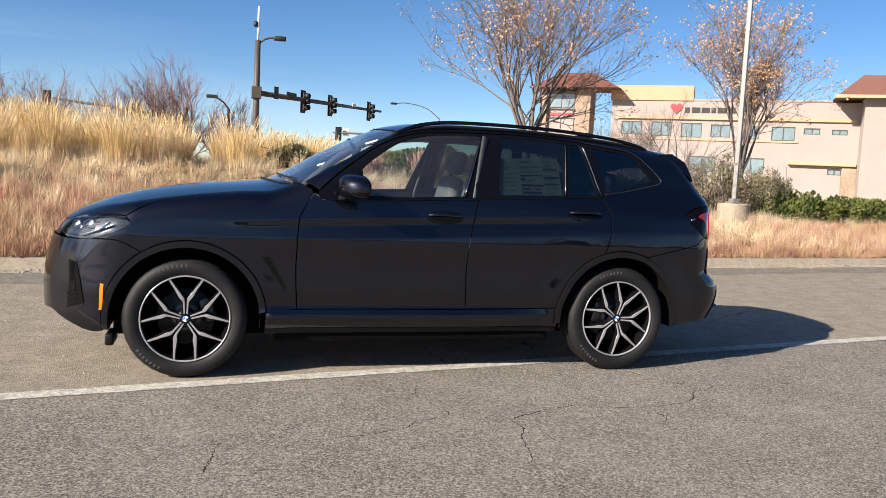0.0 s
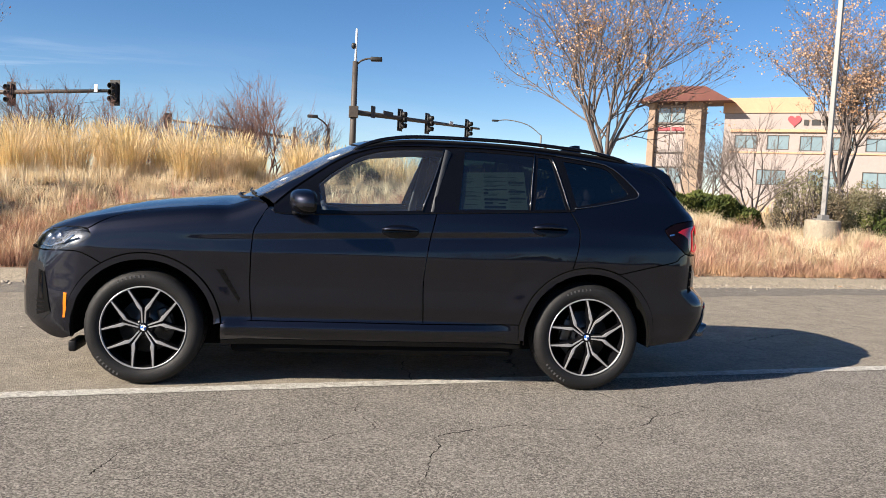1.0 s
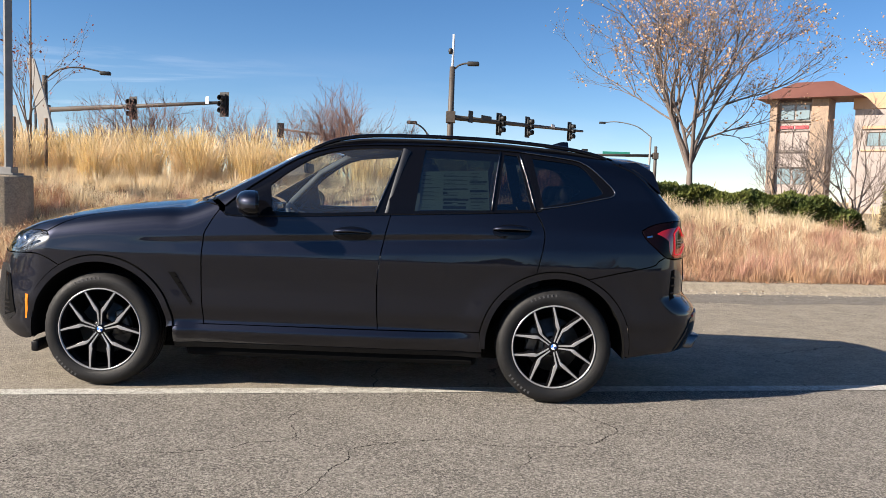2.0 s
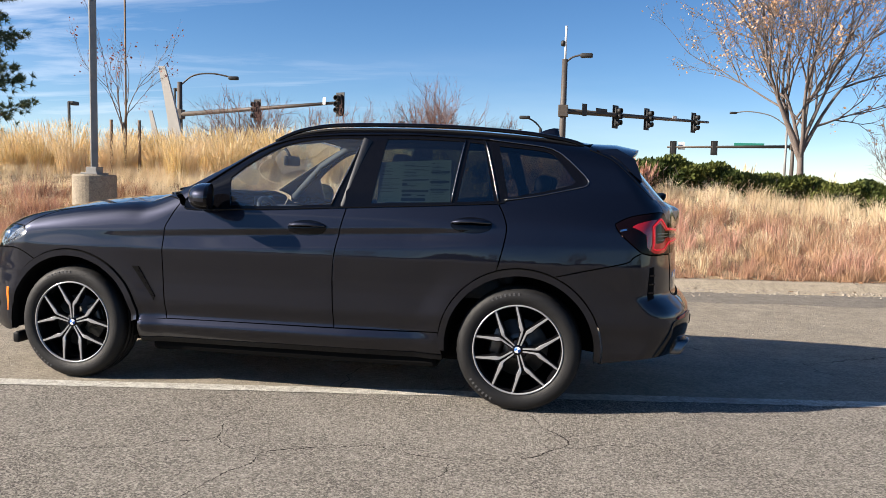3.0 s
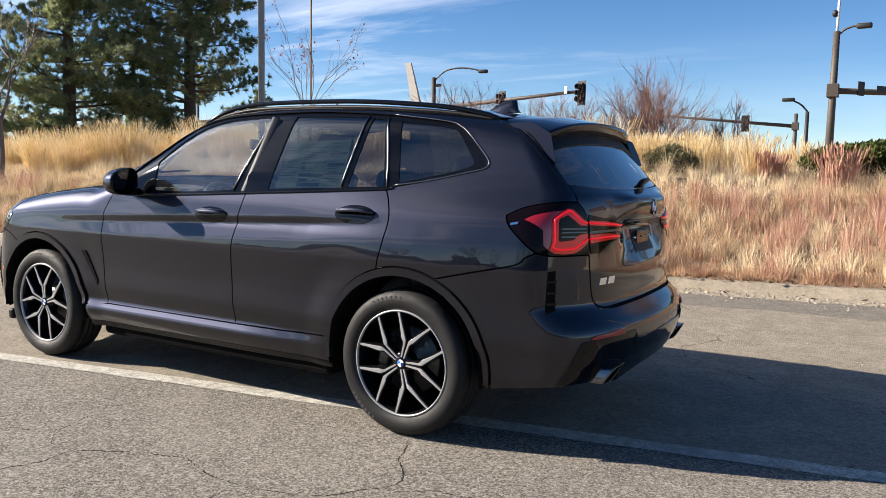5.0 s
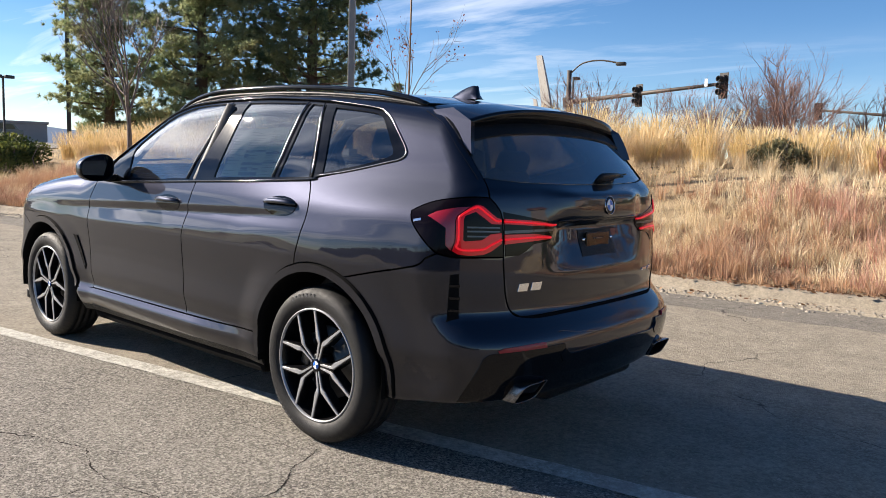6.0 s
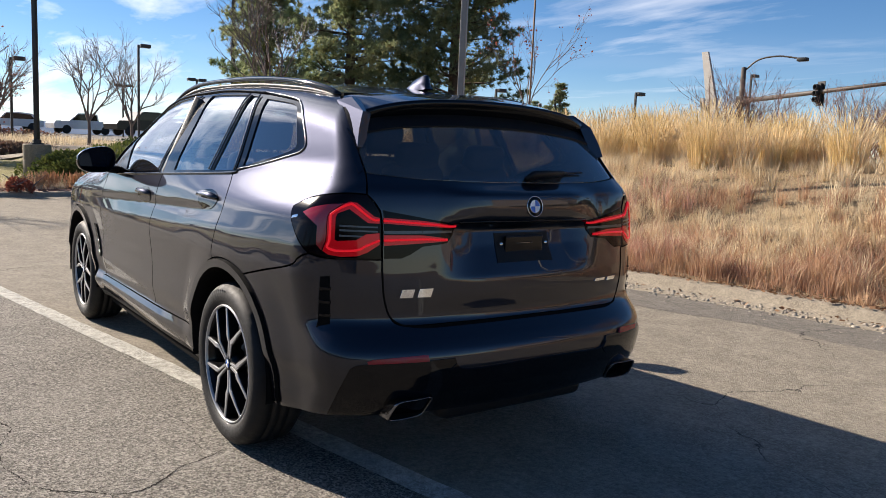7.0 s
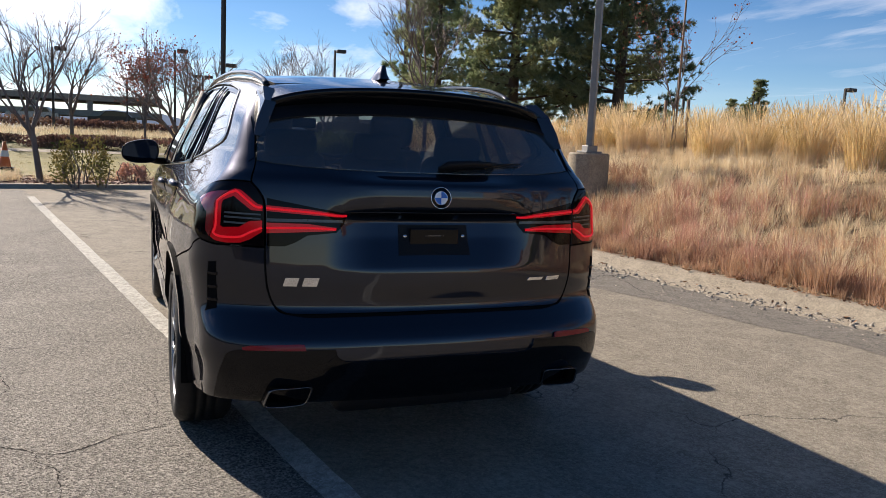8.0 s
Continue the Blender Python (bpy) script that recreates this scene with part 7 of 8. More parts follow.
signal_mast("brown signal mast seen from behind with three signals", (0.25, 36.5, 0.3), 7.75, (0.25, 36.5, 5.1), (9.4, 50.2, 5.65), (0.31, 0.52, 0.88), (1.35, 36.4, 7.95), 1.7, M_POLE_BROWN, ((0.10, 0.45, 0.65, M_SIGNAL), (0.20, 1.1, 0.3, M_SIGNAL), (0.70, 0.5, 0.2, M_SIGN)))
signal_mast("pale signal mast with a street lamp behind the grass", (-24.3, 41.6, 0.3), 7.2, (-24.3, 41.6, 5.15), (-11.9, 36.4, 5.45), (0.52, 1.0), (-20.9, 42.2, 7.55), 0.0, M_POLE_BROWN, ((0.93, 0.22, 0.4, M_SIGN),), 0.2)
signal_mast("far signal mast across the street", (-4.5, 64.5, 0.3), 6.0, (-4.5, 64.5, 5.0), (-15.0, 62.6, 5.9), (0.35, 0.98), None, 0.0, M_POLE_BROWN)
signal_mast("far signal arm with a green street sign", (19.5, 70.0, 0.3), 6.0, (19.5, 70, 5.1), (8.6, 70, 4.9), (0.62, 0.95), None, 0.0, M_POLE_BROWN, ((0.34, 2.6, 0.45, M_SIGN_GREEN), (0.88, 0.6, 0.7, M_SIGN)))


def street_lamp(label, base, top, head, metal):
    lamp = thing("street_lamp", label, "street lamp", at=pose(*base))
    o = Vector(base)
    part("pole", make_mesh("pole", *tube([(0, 0, -0.2), (0, 0, top - base[2])], [0.12, 0.09], 10), True, metal), lamp)
    e, s = Vector(head) - o, Vector((0, 0, top - base[2]))
    part("bracket", make_mesh("bracket", *tube(spline([tuple(s), tuple(s.lerp(e, 0.3) + Vector((0, 0, 0.12 * (e - s).length))), tuple(s.lerp(e, 0.7) + Vector((0, 0, 0.10 * (e - s).length))), tuple(e)], 0.2), 0.045, 8), True, metal), lamp)
    part("lamp_head", make_mesh("lamp_head", *moved(rounded_box(0.6, 0.3, 0.18, 0.05, 2), pose(e.x, e.y, e.z)), True, M_SIGNAL), lamp)


street_lamp("short dark street lamp behind the bank", (-1.1, 39.8, 0.3), 4.4, (-2.0, 39.6, 5.0), M_POLE_DARK)
street_lamp("far street lamp with a long arm", (18.0, 66.0, 0.3), 6.6, (13.6, 66.0, 7.7), M_GALV)
cab = thing("signal_cabinet", "dark signal cabinet beside the mast", "cabinet", at=pose(0.9, 36.2, 0.3))
part("box", make_mesh("box", *rounded_box(0.6, 0.5, 2.3, 0.04, 1, (0, 0, 1.15)), False, M_POLE_DARK), cab)

for x, y, top, lean, w in ((-19.0, 30.4, 6.55, -0.30, 0.34), (-22.7, 35.5, 4.85, -0.28, 0.22)):
    ob = thing("sculpture", "leaning white tapered sculpture blade", "sculpture", at=pose(x, y, 0.4), group="white blades")
    rows_ = []
    for t in np.linspace(0, 1, 9):
        k = w * (1.25 - 0.75 * t)
        cx = (top - 0.4) * (lean * 0.6) * (t ** 1.5 - 1.0) * -1 * -1
        rows_.append([(cx - k, -k * 0.5, t * (top - 0.4)), (cx + k, -k * 0.5, t * (top - 0.4)), (cx + k * 0.8, k * 0.5, t * (top - 0.4)), (cx - k * 0.8, k * 0.5, t * (top - 0.4))])
    v = [p for r in rows_ for p in r]
    f = [(i * 4 + j, i * 4 + (j + 1) % 4, (i + 1) * 4 + (j + 1) % 4, (i + 1) * 4 + j) for i in range(8) for j in range(4)] + [(32, 33, 34, 35)]
    part("blade", make_mesh("blade", v, f, False, M_OBELISK), ob)

# ---- the building beyond the bank; s runs along its front ----
FRONT = Matrix(((0.8059, 0.5921, 0, 44.0), (-0.5921, 0.8059, 0, 84.0), (0, 0, 1, 0), (0, 0, 0, 1)))
house = thing("building", "two-storey cream stucco commercial building with orange parapet", "building", at=pose(-0.5, -5.8, 0, 0, 0, -0.5) @ pose(0.5, 5.8, 0) @ FRONT)


def house_box(name, s0, s1, d0, d1, z0, z1, material, label="", parent=None, bevel=0.03):
    v, f = rounded_box(s1 - s0, d1 - d0, z1 - z0, bevel, 1, ((s0 + s1) / 2, (d0 + d1) / 2, (z0 + z1) / 2))
    return part(name, make_mesh(name, v, f, False, material), parent or house, label)


wins = [(1.3, 3.8, 7.6, 9.2), (4.9, 7.3, 7.5, 9.2), (8.4, 10.8, 7.4, 9.1), (11.8, 14.0, 7.5, 9.0), (15.1, 17.2, 7.4, 8.9), (18.5, 21.0, 7.3, 8.9), (21.9, 23.6, 8.1, 8.8), (24.8, 26.4, 8.1, 8.7), (24.7, 26.1, 3.6, 4.25), (4.0, 7.2, 3.4, 5.2), (9.5, 12.6, 3.4, 5.2), (15.0, 18.0, 3.4, 5.2)]
# wall in pieces round the openings
cuts = sorted({0.0, 30.0, *[w[0] for w in wins], *[w[1] for w in wins]})
pieces = []
for s0, s1 in zip(cuts, cuts[1:]):
    z = -1.0
    for w in sorted([w for w in wins if w[0] <= s0 + 1e-6 and w[1] >= s1 - 1e-6], key=lambda q: q[2]):
        pieces.append(rounded_box(s1 - s0, 0.4, w[2] - z, 0, 1, ((s0 + s1) / 2, 0.2, (w[2] + z) / 2)))
        z = w[3]
    pieces.append(rounded_box(s1 - s0, 0.4, 11.7 - z, 0, 1, ((s0 + s1) / 2, 0.2, (11.7 + z) / 2)))
part("wall", make_mesh("wall", *merge(*pieces), False, M_STUCCO), house, "cream stucco front wall")
house_box("rear_mass", 0.3, 29.7, 0.6, 18, -1, 11.5, M_STUCCO, "cream stucco body")
house_box("parapet", -0.2, 9.6, -0.15, 1.2, 11.72, 13.5, M_STUCCO_ORANGE, "orange stucco parapet")
house_box("coping", 9.6, 24.6, -0.08, 0.6, 11.72, 11.95, M_STUCCO)
house_box("ledge", 0.8, 27.2, -0.28, -0.02, 9.5, 9.85, M_STUCCO_ORANGE, "orange cornice ledge")
house_box("ledge", 0.8, 21.4, -0.12, -0.02, 7.05, 7.25, M_STUCCO_ORANGE)
house_box("ledge", 20.5, 27.5, -0.6, -0.02, 4.6, 4.95, M_STUCCO_ORANGE, "orange canopy ledge")
house_box("stone_pier", 26.1, 27.6, -0.6, -0.02, -1, 4.4, M_STONE, "stacked stone pier")
for s0, s1, z0, z1 in wins:
    w = house_box("window", s0, s1, 0.10, 0.16, z0, z1, M_WINDOW, "dark blue-green window", None, 0)
    for a, b, c, d in ((s0, s1, z0, z0 + 0.09), (s0, s1, z1 - 0.09, z1), (s0, s0 + 0.09, z0 + 0.09, z1 - 0.09), (s1 - 0.09, s1, z0 + 0.09, z1 - 0.09), ((s0 + s1) / 2 - 0.04, (s0 + s1) / 2 + 0.04, z0 + 0.09, z1 - 0.09)):
        house_box("frame", a, b, 0.03, 0.099, c, d, M_POLE_BROWN, "", w, 0)
wing = house_box("wing", 27.6, 52, -3.0, 14, -1, 12.0, M_STUCCO, "cream side wing")
v, f = prism([(24.6, 12.0), (56, 12.0), (56, 14.2), (27.0, 14.2)], -4.2, 10, "xzy")
part("wing_roof", make_mesh("wing_roof", v, f, False, M_ROOF), house, "brown metal roof")
house_box("roof_trim", 24.4, 56, -4.35, -4.2, 11.8, 12.15, M_STUCCO_ORANGE)
# corner tower with stone piers and a hipped roof
for a, b in ((-8.7, -7.9), (-4.2, -2.4)):
    house_box("tower_pier", a, b, -1.6, 1.6, -1, 12.9, M_STONE, "stacked stone tower pier")
house_box("tower_core", -7.9, -4.2, -0.9, 1.4, -1, 12.6, M_STUCCO, "cream tower wall")
for z0, z1, m_ in ((10.6, 12.3, M_WINDOW), (9.55, 9.95, M_HEART), (7.1, 9.2, M_STUCCO), (5.2, 6.7, M_STUCCO), (3.2, 5.0, M_WINDOW)):
    for a, b in ((-7.6, -6.15), (-5.95, -4.5)):
        house_box("tower_panel", a, b, -1.02, -0.91, z0, z1, m_, "framed tower panel")
for z in (10.4, 9.28, 6.9, 5.1):
    house_box("tower_bar", -7.9, -4.2, -1.10, -0.92, z - 0.08, z + 0.08, M_POLE_BROWN)
v = [(-10.0, -3.0, 12.9), (1.2, -3.0, 12.9), (1.2, 3.2, 12.9), (-10.0, 3.2, 12.9), (-6.5, 0, 15.0), (-2.5, 0, 15.0)]
part("tower_roof", make_mesh("tower_roof", v, [(3, 2, 1, 0), (0, 1, 5, 4), (1, 2, 5), (2, 3, 4, 5), (3, 0, 4)], False, M_ROOF), house, "brown hipped roof")
heart = [(0.72 * math.sin(t) ** 3 * 1.0, 0.045 * (13 * math.cos(t) - 5 * math.cos(2 * t) - 2 * math.cos(3 * t) - math.cos(4 * t))) for t in np.linspace(0, 2 * math.pi, 28, endpoint=False)]
part("emblem", make_mesh("emblem", *prism([(7.7 + a, 10.85 + b) for a, b in heart], -0.12, -0.02, "xzy"), False, M_HEART), house, "red heart-shaped emblem")
for s0, s1 in ((8.7, 9.2), (9.5, 10.4), (10.6, 11.5), (11.7, 12.2), (12.4, 13.4), (13.6, 14.4)):
    house_box("sign_bar", s0, s1, -0.10, -0.02, 10.35, 10.95, M_POLE_DARK, "dark sign bar", None, 0)
low_wall = thing("warehouse", "low pale flat-roofed building far behind the lot", "building", at=pose(-80.6, 26.6, 1.4, 0, 0, 71))
part("wall", make_mesh("wall", *rounded_box(9, 14, 1.9, 0.05, 1, (0, 7, 0.9)), False, M_STUCCO), low_wall)
part("roof", make_mesh("roof", *rounded_box(9.3, 14.3, 0.25, 0.05, 1, (0, 7, 1.95)), False, M_STUCCO), low_wall)
deck = thing("parking_deck", "low dark open parking deck behind the lawn", "parking structure", at=pose(-104, -14, 1.4))
for z in (0.5, 2.3):
    part("slab", make_mesh("slab", *rounded_box(14, 34, 0.7, 0.03, 1, (0, 0, z + 0.9)), False, M_CONCRETE), deck)
for y in (-15, -9, -3, 3, 9, 15):
    part("column", make_mesh("column", *rounded_box(0.6, 0.6, 3.4, 0.02, 1, (6.4, y, 1.6)), False, M_CONCRETE), deck)


def parked(name, label, at, paint, pickup=True, length=5.7):
    """A parked pickup or car far off: body, cabin, windows and wheels."""
    car = thing(name, label, "truck" if pickup else "car", at=at, group="parked vehicles")
    k = length / 5.7
    hood_z, bed_z, roof_z = (1.15, 1.18, 1.88) if pickup else (0.98, 1.02, 1.62)
    prof = [(-2.8, 0.45), (-2.85, 0.85), (-2.7, hood_z - 0.05), (-1.5, hood_z), (-0.75, roof_z - 0.04), (0.55, roof_z), (1.0 if pickup else 1.7, roof_z - 0.08), (1.15 if pickup else 2.3, bed_z), (2.8, bed_z - 0.02), (2.85, 0.55), (2.7, 0.42)]
    part("body", make_mesh("body", *prism([(x * k, z) for x, z in prof], -0.95, 0.95, "xzy"), False, paint), car)
    glass = [(-1.32, hood_z + 0.06), (-0.72, roof_z - 0.12), (0.55, roof_z - 0.10), (0.92 if pickup else 1.6, roof_z - 0.16), (1.02 if pickup else 1.9, bed_z + 0.06)]
    part("window", make_mesh("window", *prism([(x * k, z) for x, z in glass], -0.96, 0.96, "xzy"), False, M_PIANO), car)
    for x in (-1.75, 1.75):
        for s in (-1, 1):
            w = part("wheel", make_mesh("wheel", *moved(lathe([(0, 0.12), (0.20, 0.11), (0.36, 0.10), (0.39, 0.05), (0.39, -0.12), (0, -0.12)], 20), pose(x * k, s * 0.88, 0.39, 90 if s < 0 else -90, 0, 0)), False, M_RUBBER), car)
    return car


parked("pickup_truck", "white pickup truck parked beyond the hedge", pose(-73.6, 13.9, 1.4, 0, 0, -78 + 180), M_CAR_WHITE)
parked("pickup_truck", "black pickup truck parked beyond the hedge", pose(-58.0, 15.2, 1.4, 0, 0, -74 + 180), M_CAR_BLACK)
parked("suv", "black car parked beyond the lawn", pose(-88.0, -2.4, 1.42, 0, 0, 85), M_CAR_BLACK, False, 4.8)
parked("car", "silver car parked beyond the lawn", pose(-82.0, -9.5, 1.42, 0, 0, 88), M_SATIN, False, 4.6)
parked("car", "grey car parked at the far lot", pose(-70, 22.5, 1.4, 0, 0, 105), M_SATIN_DARK, False, 4.6)
parked("car", "white car parked at the far lot", pose(-72, 8.0, 1.4, 0, 0, 95), M_CAR_WHITE, False, 4.6)
far_lot = thing("far_lot", "raised asphalt lot far behind the lawn", "asphalt", kind="structure", me=sheet("far_lot", np.array([-110, -70, -48.0]), np.linspace(-40, 45, 10), lambda u, v: 1.02 + 0.38 * np.clip((-u - 48) / 12, 0, 1) + 0 * u, M_ASPHALT))

cone = thing("traffic_cone", "orange traffic cone on a dark base", "traffic cone", at=pose(-18.5, -4.1, 0.12))
part("base", make_mesh("base", *rounded_box(0.40, 0.40, 0.05, 0.01, 1, (0, 0, 0.02)), False, M_BLACK), cone)
part("body", make_mesh("body", *lathe([(0.15, 0.04), (0.035, 0.72), (0.0, 0.72)], 24), True, M_CONE), cone)
part("collar", make_mesh("collar", *lathe([(0.106, 0.32), (0.079, 0.48)], 24), True, M_SIGN), cone)

# mountains far behind
mv, mf = [], []
mr = random.Random(12)
for k in range(61):
    a = radians(-115 + 1.6 * k)
    h = 22 + 16 * abs(math.sin(k * 0.7)) + 16 * abs(math.sin(k * 0.23 + 1)) + mr.uniform(-4, 4)
    if k > 40:
        h *= max(0.25, 1 - (k - 40) / 14)
    for r, z in ((2300, -10), (2500, h * 0.6), (2700, h)):
        mv.append((r * math.sin(a), r * math.cos(a), z))
mf = [(i * 3 + j, i * 3 + 3 + j, i * 3 + 4 + j, i * 3 + 1 + j) for i in range(60) for j in range(2)]
thing("backdrop", "pale blue mountain ridge far away", "mountains", kind="structure", me=make_mesh("backdrop", mv, mf, True, M_MOUNTAIN))


# ---- kerb, painted line and ground cover ----
def ribbon(name, u0, u1, section, material, step=0.5, wobble=0.0):
    """A strip along u with a cross section of (v, z)."""
    us_ = np.arange(u0, u1 + 1e-6, step)
    m_ = len(section)
    v, f = [], []
    for u in us_:
        for k, (sv, sz) in enumerate(section):
            x, y = xy_of(u, sv + wobble * math.sin(u * 3.1 + k) * (1 if k in (0, m_ - 1) else 0))
            v.append((x, y, sz + wobble * 0.12 * math.sin(u * 2.3 + 1.7 * k)))
    for i in range(len(us_) - 1):
        for k in range(m_ - 1):
            f.append((i * m_ + k, (i + 1) * m_ + k, (i + 1) * m_ + k + 1, i * m_ + k + 1))
    return make_mesh(name, v, f, True, material)


kerb = thing("kerb", "worn low concrete kerb with a flat gutter", "kerb", kind="structure",
             me=ribbon("kerb", LOT_END - 0.4, 60, [(KERB_V - 0.44, -0.03), (KERB_V - 0.43, 0.005), (KERB_V - 0.12, 0.006), (KERB_V - 0.05, 0.045), (KERB_V - 0.02, 0.095), (KERB_V + 0.03, 0.11), (KERB_V + 0.16, 0.112), (KERB_V + 0.17, -0.05)], M_CONCRETE, 0.5, 0.012))
end_kerb_v = np.linspace(-40, KERB_V - 0.40, 60)
v, f = [], []
for a in end_kerb_v:
    for du, z in ((0.42, 0.004), (0.10, 0.006), (0.04, 0.07), (0.0, 0.10), (-0.13, 0.105), (-0.14, -0.05)):
        x, y = xy_of(LOT_END + du, a)
        v.append((x, y, z))
f = [(i * 6 + k, i * 6 + k + 1, (i + 1) * 6 + k + 1, (i + 1) * 6 + k) for i in range(59) for k in range(5)]
thing("kerb", "pale concrete kerb at the end of the lot", "kerb", kind="structure", me=make_mesh("kerb", v, f, True, M_CONCRETE))
line_u = np.arange(-11.4, 26, 0.12)
v, f = [], []
lrng = random.Random(3)
for u in line_u:
    for sv in (-0.868, -0.738):
        x, y = xy_of(u, sv + lrng.gauss(0, 0.003))
        v.append((x, y, 0.004))
f = [(2 * i, 2 * i + 2, 2 * i + 3, 2 * i + 1) for i in range(len(line_u) - 1)]
thing("painted_line", "worn white painted parking line on the asphalt", "road marking", kind="structure", me=make_mesh("painted_line", v, f, False, M_LINE))

# long cracks wandering over the worn asphalt
M_CRACK = plain("crack_dirt", (0.018, 0.016, 0.014), 0.95, vary=0.3, scale=40, spec=0.1)


def crack(*points, width=0.007):
    """A ragged crack with its broken edges, along a line on the asphalt."""
    rng = random.Random(int(1000 * abs(points[0][0]) + 100 * abs(points[0][1])))
    line = spline([(x, y, 0.0) for x, y in points], 0.014)
    v, k = [], len(line)
    for i, p in enumerate(line):
        d = line[min(i + 1, k - 1)] - line[max(i - 1, 0)]
        d = d / max(np.linalg.norm(d), 1e-9)
        side = np.array((-d[1], d[0], 0.0))
        fade = min(1.0, 0.25 + 4.0 * min(i, k - 1 - i) / k)
        w = width * fade * rng.uniform(0.15, 1.0) * (0.45 if math.sin(i * 0.23 + points[0][0] * 9) < -0.55 else 1.0)
        c = p + side * rng.gauss(0, 0.0032) + (0, 0, 0.0012)
        v += [c - side * w / 2, c + side * w / 2]
    return v, [(2 * i, 2 * i + 2, 2 * i + 3, 2 * i + 1) for i in range(k - 1)]


CRACKS = [
    crack((1.50, -0.95), (1.56, -1.06), (1.61, -1.19), (1.70, -1.29), (1.75, -1.40), (1.72, -1.48), (1.66, -1.55), (1.60, -1.64), (1.50, -1.71), (1.39, -1.74), (1.25, -1.78), width=0.012),
    crack((1.72, -1.48), (1.81, -1.47), (1.92, -1.39), (2.02, -1.38), (2.16, -1.36), (2.31, -1.41), width=0.010),
    crack((1.25, -1.78), (1.05, -1.77), (0.91, -1.73), (0.79, -1.69), (0.71, -1.72), (0.58, -1.75), (0.48, -1.81), (0.36, -1.87), (0.30, -1.94), (0.31, -2.07), (0.25, -2.20), (0.21, -2.42), (0.14, -2.62), width=0.012),
    crack((1.24, -1.79), (1.20, -1.88), (1.21, -1.97), (1.14, -2.10), (1.16, -2.27)),
    crack((-0.06, -1.21), (-0.10, -1.35), (-0.11, -1.47), (-0.04, -1.64), (-0.01, -1.74), (-0.05, -1.83), (-0.20, -1.87), (-0.26, -1.94), (-0.31, -1.99), (-0.40, -2.02), (-0.52, -2.07), (-0.63, -2.08), (-0.76, -2.10), (-0.92, -2.13), width=0.009),
    crack((-1.16, -2.03), (-1.21, -2.08), (-1.24, -2.17), (-1.25, -2.27), (-1.27, -2.38), (-1.30, -2.52), width=0.010),
    crack((-0.88, -2.46), (-1.03, -2.46), (-1.10, -2.51), (-1.21, -2.51), (-1.32, -2.55)),
    crack((0.60, -1.13), (0.73, -1.09), (0.90, -1.04), (1.20, -0.99), (1.36, -1.04), (1.52, -1.03), width=0.005),
    crack((2.40, -1.13), (2.41, -1.25), (2.44, -1.34), (2.51, -1.37), (2.62, -1.32)),
    crack((-2.24, -2.12), (-2.18, -1.95), (-2.33, -1.70), (-2.50, -1.51), (-2.68, -1.24), width=0.009),
    crack((0.02, -1.74), (-0.01, -1.62), (0.02, -1.50), (0.06, -1.38), width=0.005),
    crack((0.31, -1.96), (0.20, -1.93), (0.08, -1.86), (-0.01, -1.76), width=0.006),
]
thing("asphalt_crack", "long dark branching cracks in the asphalt", "crack", kind="structure", me=make_mesh("asphalt_crack", *merge(*CRACKS), False, M_CRACK))

# darker seam of asphalt along the gutter
srng = random.Random(8)
v, f = [], []
seam_u = np.arange(LOT_END + 0.5, 40, 0.15)
for k, u in enumerate(seam_u):
    near = 3.42 + 0.10 * math.sin(u * 0.9) + 0.05 * math.sin(u * 4.1 + 1) + srng.gauss(0, 0.012)
    for sv in (near, KERB_V - 0.425 + 0.02 * math.sin(u * 5)):
        x, y = xy_of(u, sv)
        v.append((x, y, 0.0025 if sv < 4 else 0.006))
f = [(2 * i, 2 * i + 2, 2 * i + 3, 2 * i + 1) for i in range(len(seam_u) - 1)]
thing("seam", "darker patched asphalt seam along the gutter", "asphalt", kind="structure", me=make_mesh("seam", v, f, False, M_ASPHALT_SEAM))
# loose stones over the lane and thick along the gutter
def stones(name, label, u, v_, lo, hi, z0):
    n = len(u)
    x, y = xy_of(u, v_)
    c = np.stack([x, y, z0 + 0 * u], -1)
    s = (lo + (hi - lo) * rs.rand(n) ** 3)[:, None, None]
    ring = np.stack([np.array([math.cos(a), math.sin(a), 0]) for a in np.linspace(0, 2 * math.pi, 5, endpoint=False)])
    p = np.concatenate([np.repeat(ring[None], n, 0) * rs.uniform(0.7, 1.3, (n, 5, 1)), np.repeat(ring[None], n, 0) * rs.uniform(0.4, 0.8, (n, 5, 1)) + (0, 0, 0.55)], 1)
    p = p * rs.uniform(0.6, 1.2, (n, 1, 3)) * s + c[:, None]
    t = [(i, (i + 1) % 5, 5 + (i + 1) % 5) for i in range(5)] + [(i, 5 + (i + 1) % 5, 5 + i) for i in range(5)] + [(5, 6, 7), (5, 7, 8), (5, 8, 9)]
    return thing(name, label, "gravel", kind="stuff", me=fast_mesh(name, p.reshape(-1, 3), (np.arange(n)[:, None, None] * 10 + np.array(t)).reshape(-1, 3), M_STONES))


M_STONES = leaf_mat("grey_stones", (0.36, 0.32, 0.26), (0.16, 0.135, 0.11), through=0.0)
n = 5200
stones("loose_stones", "loose stones and clods along the gutter", rs.uniform(-12, 14, n), KERB_V - 0.30 + rs.normal(0, 0.13, n), 0.005, 0.030, 0.004)
n = 2600
stones("lane_grit", "scattered grit on the lane", rs.uniform(-12, 12, n), rs.uniform(-0.6, 4.2, n), 0.003, 0.012, 0.0)
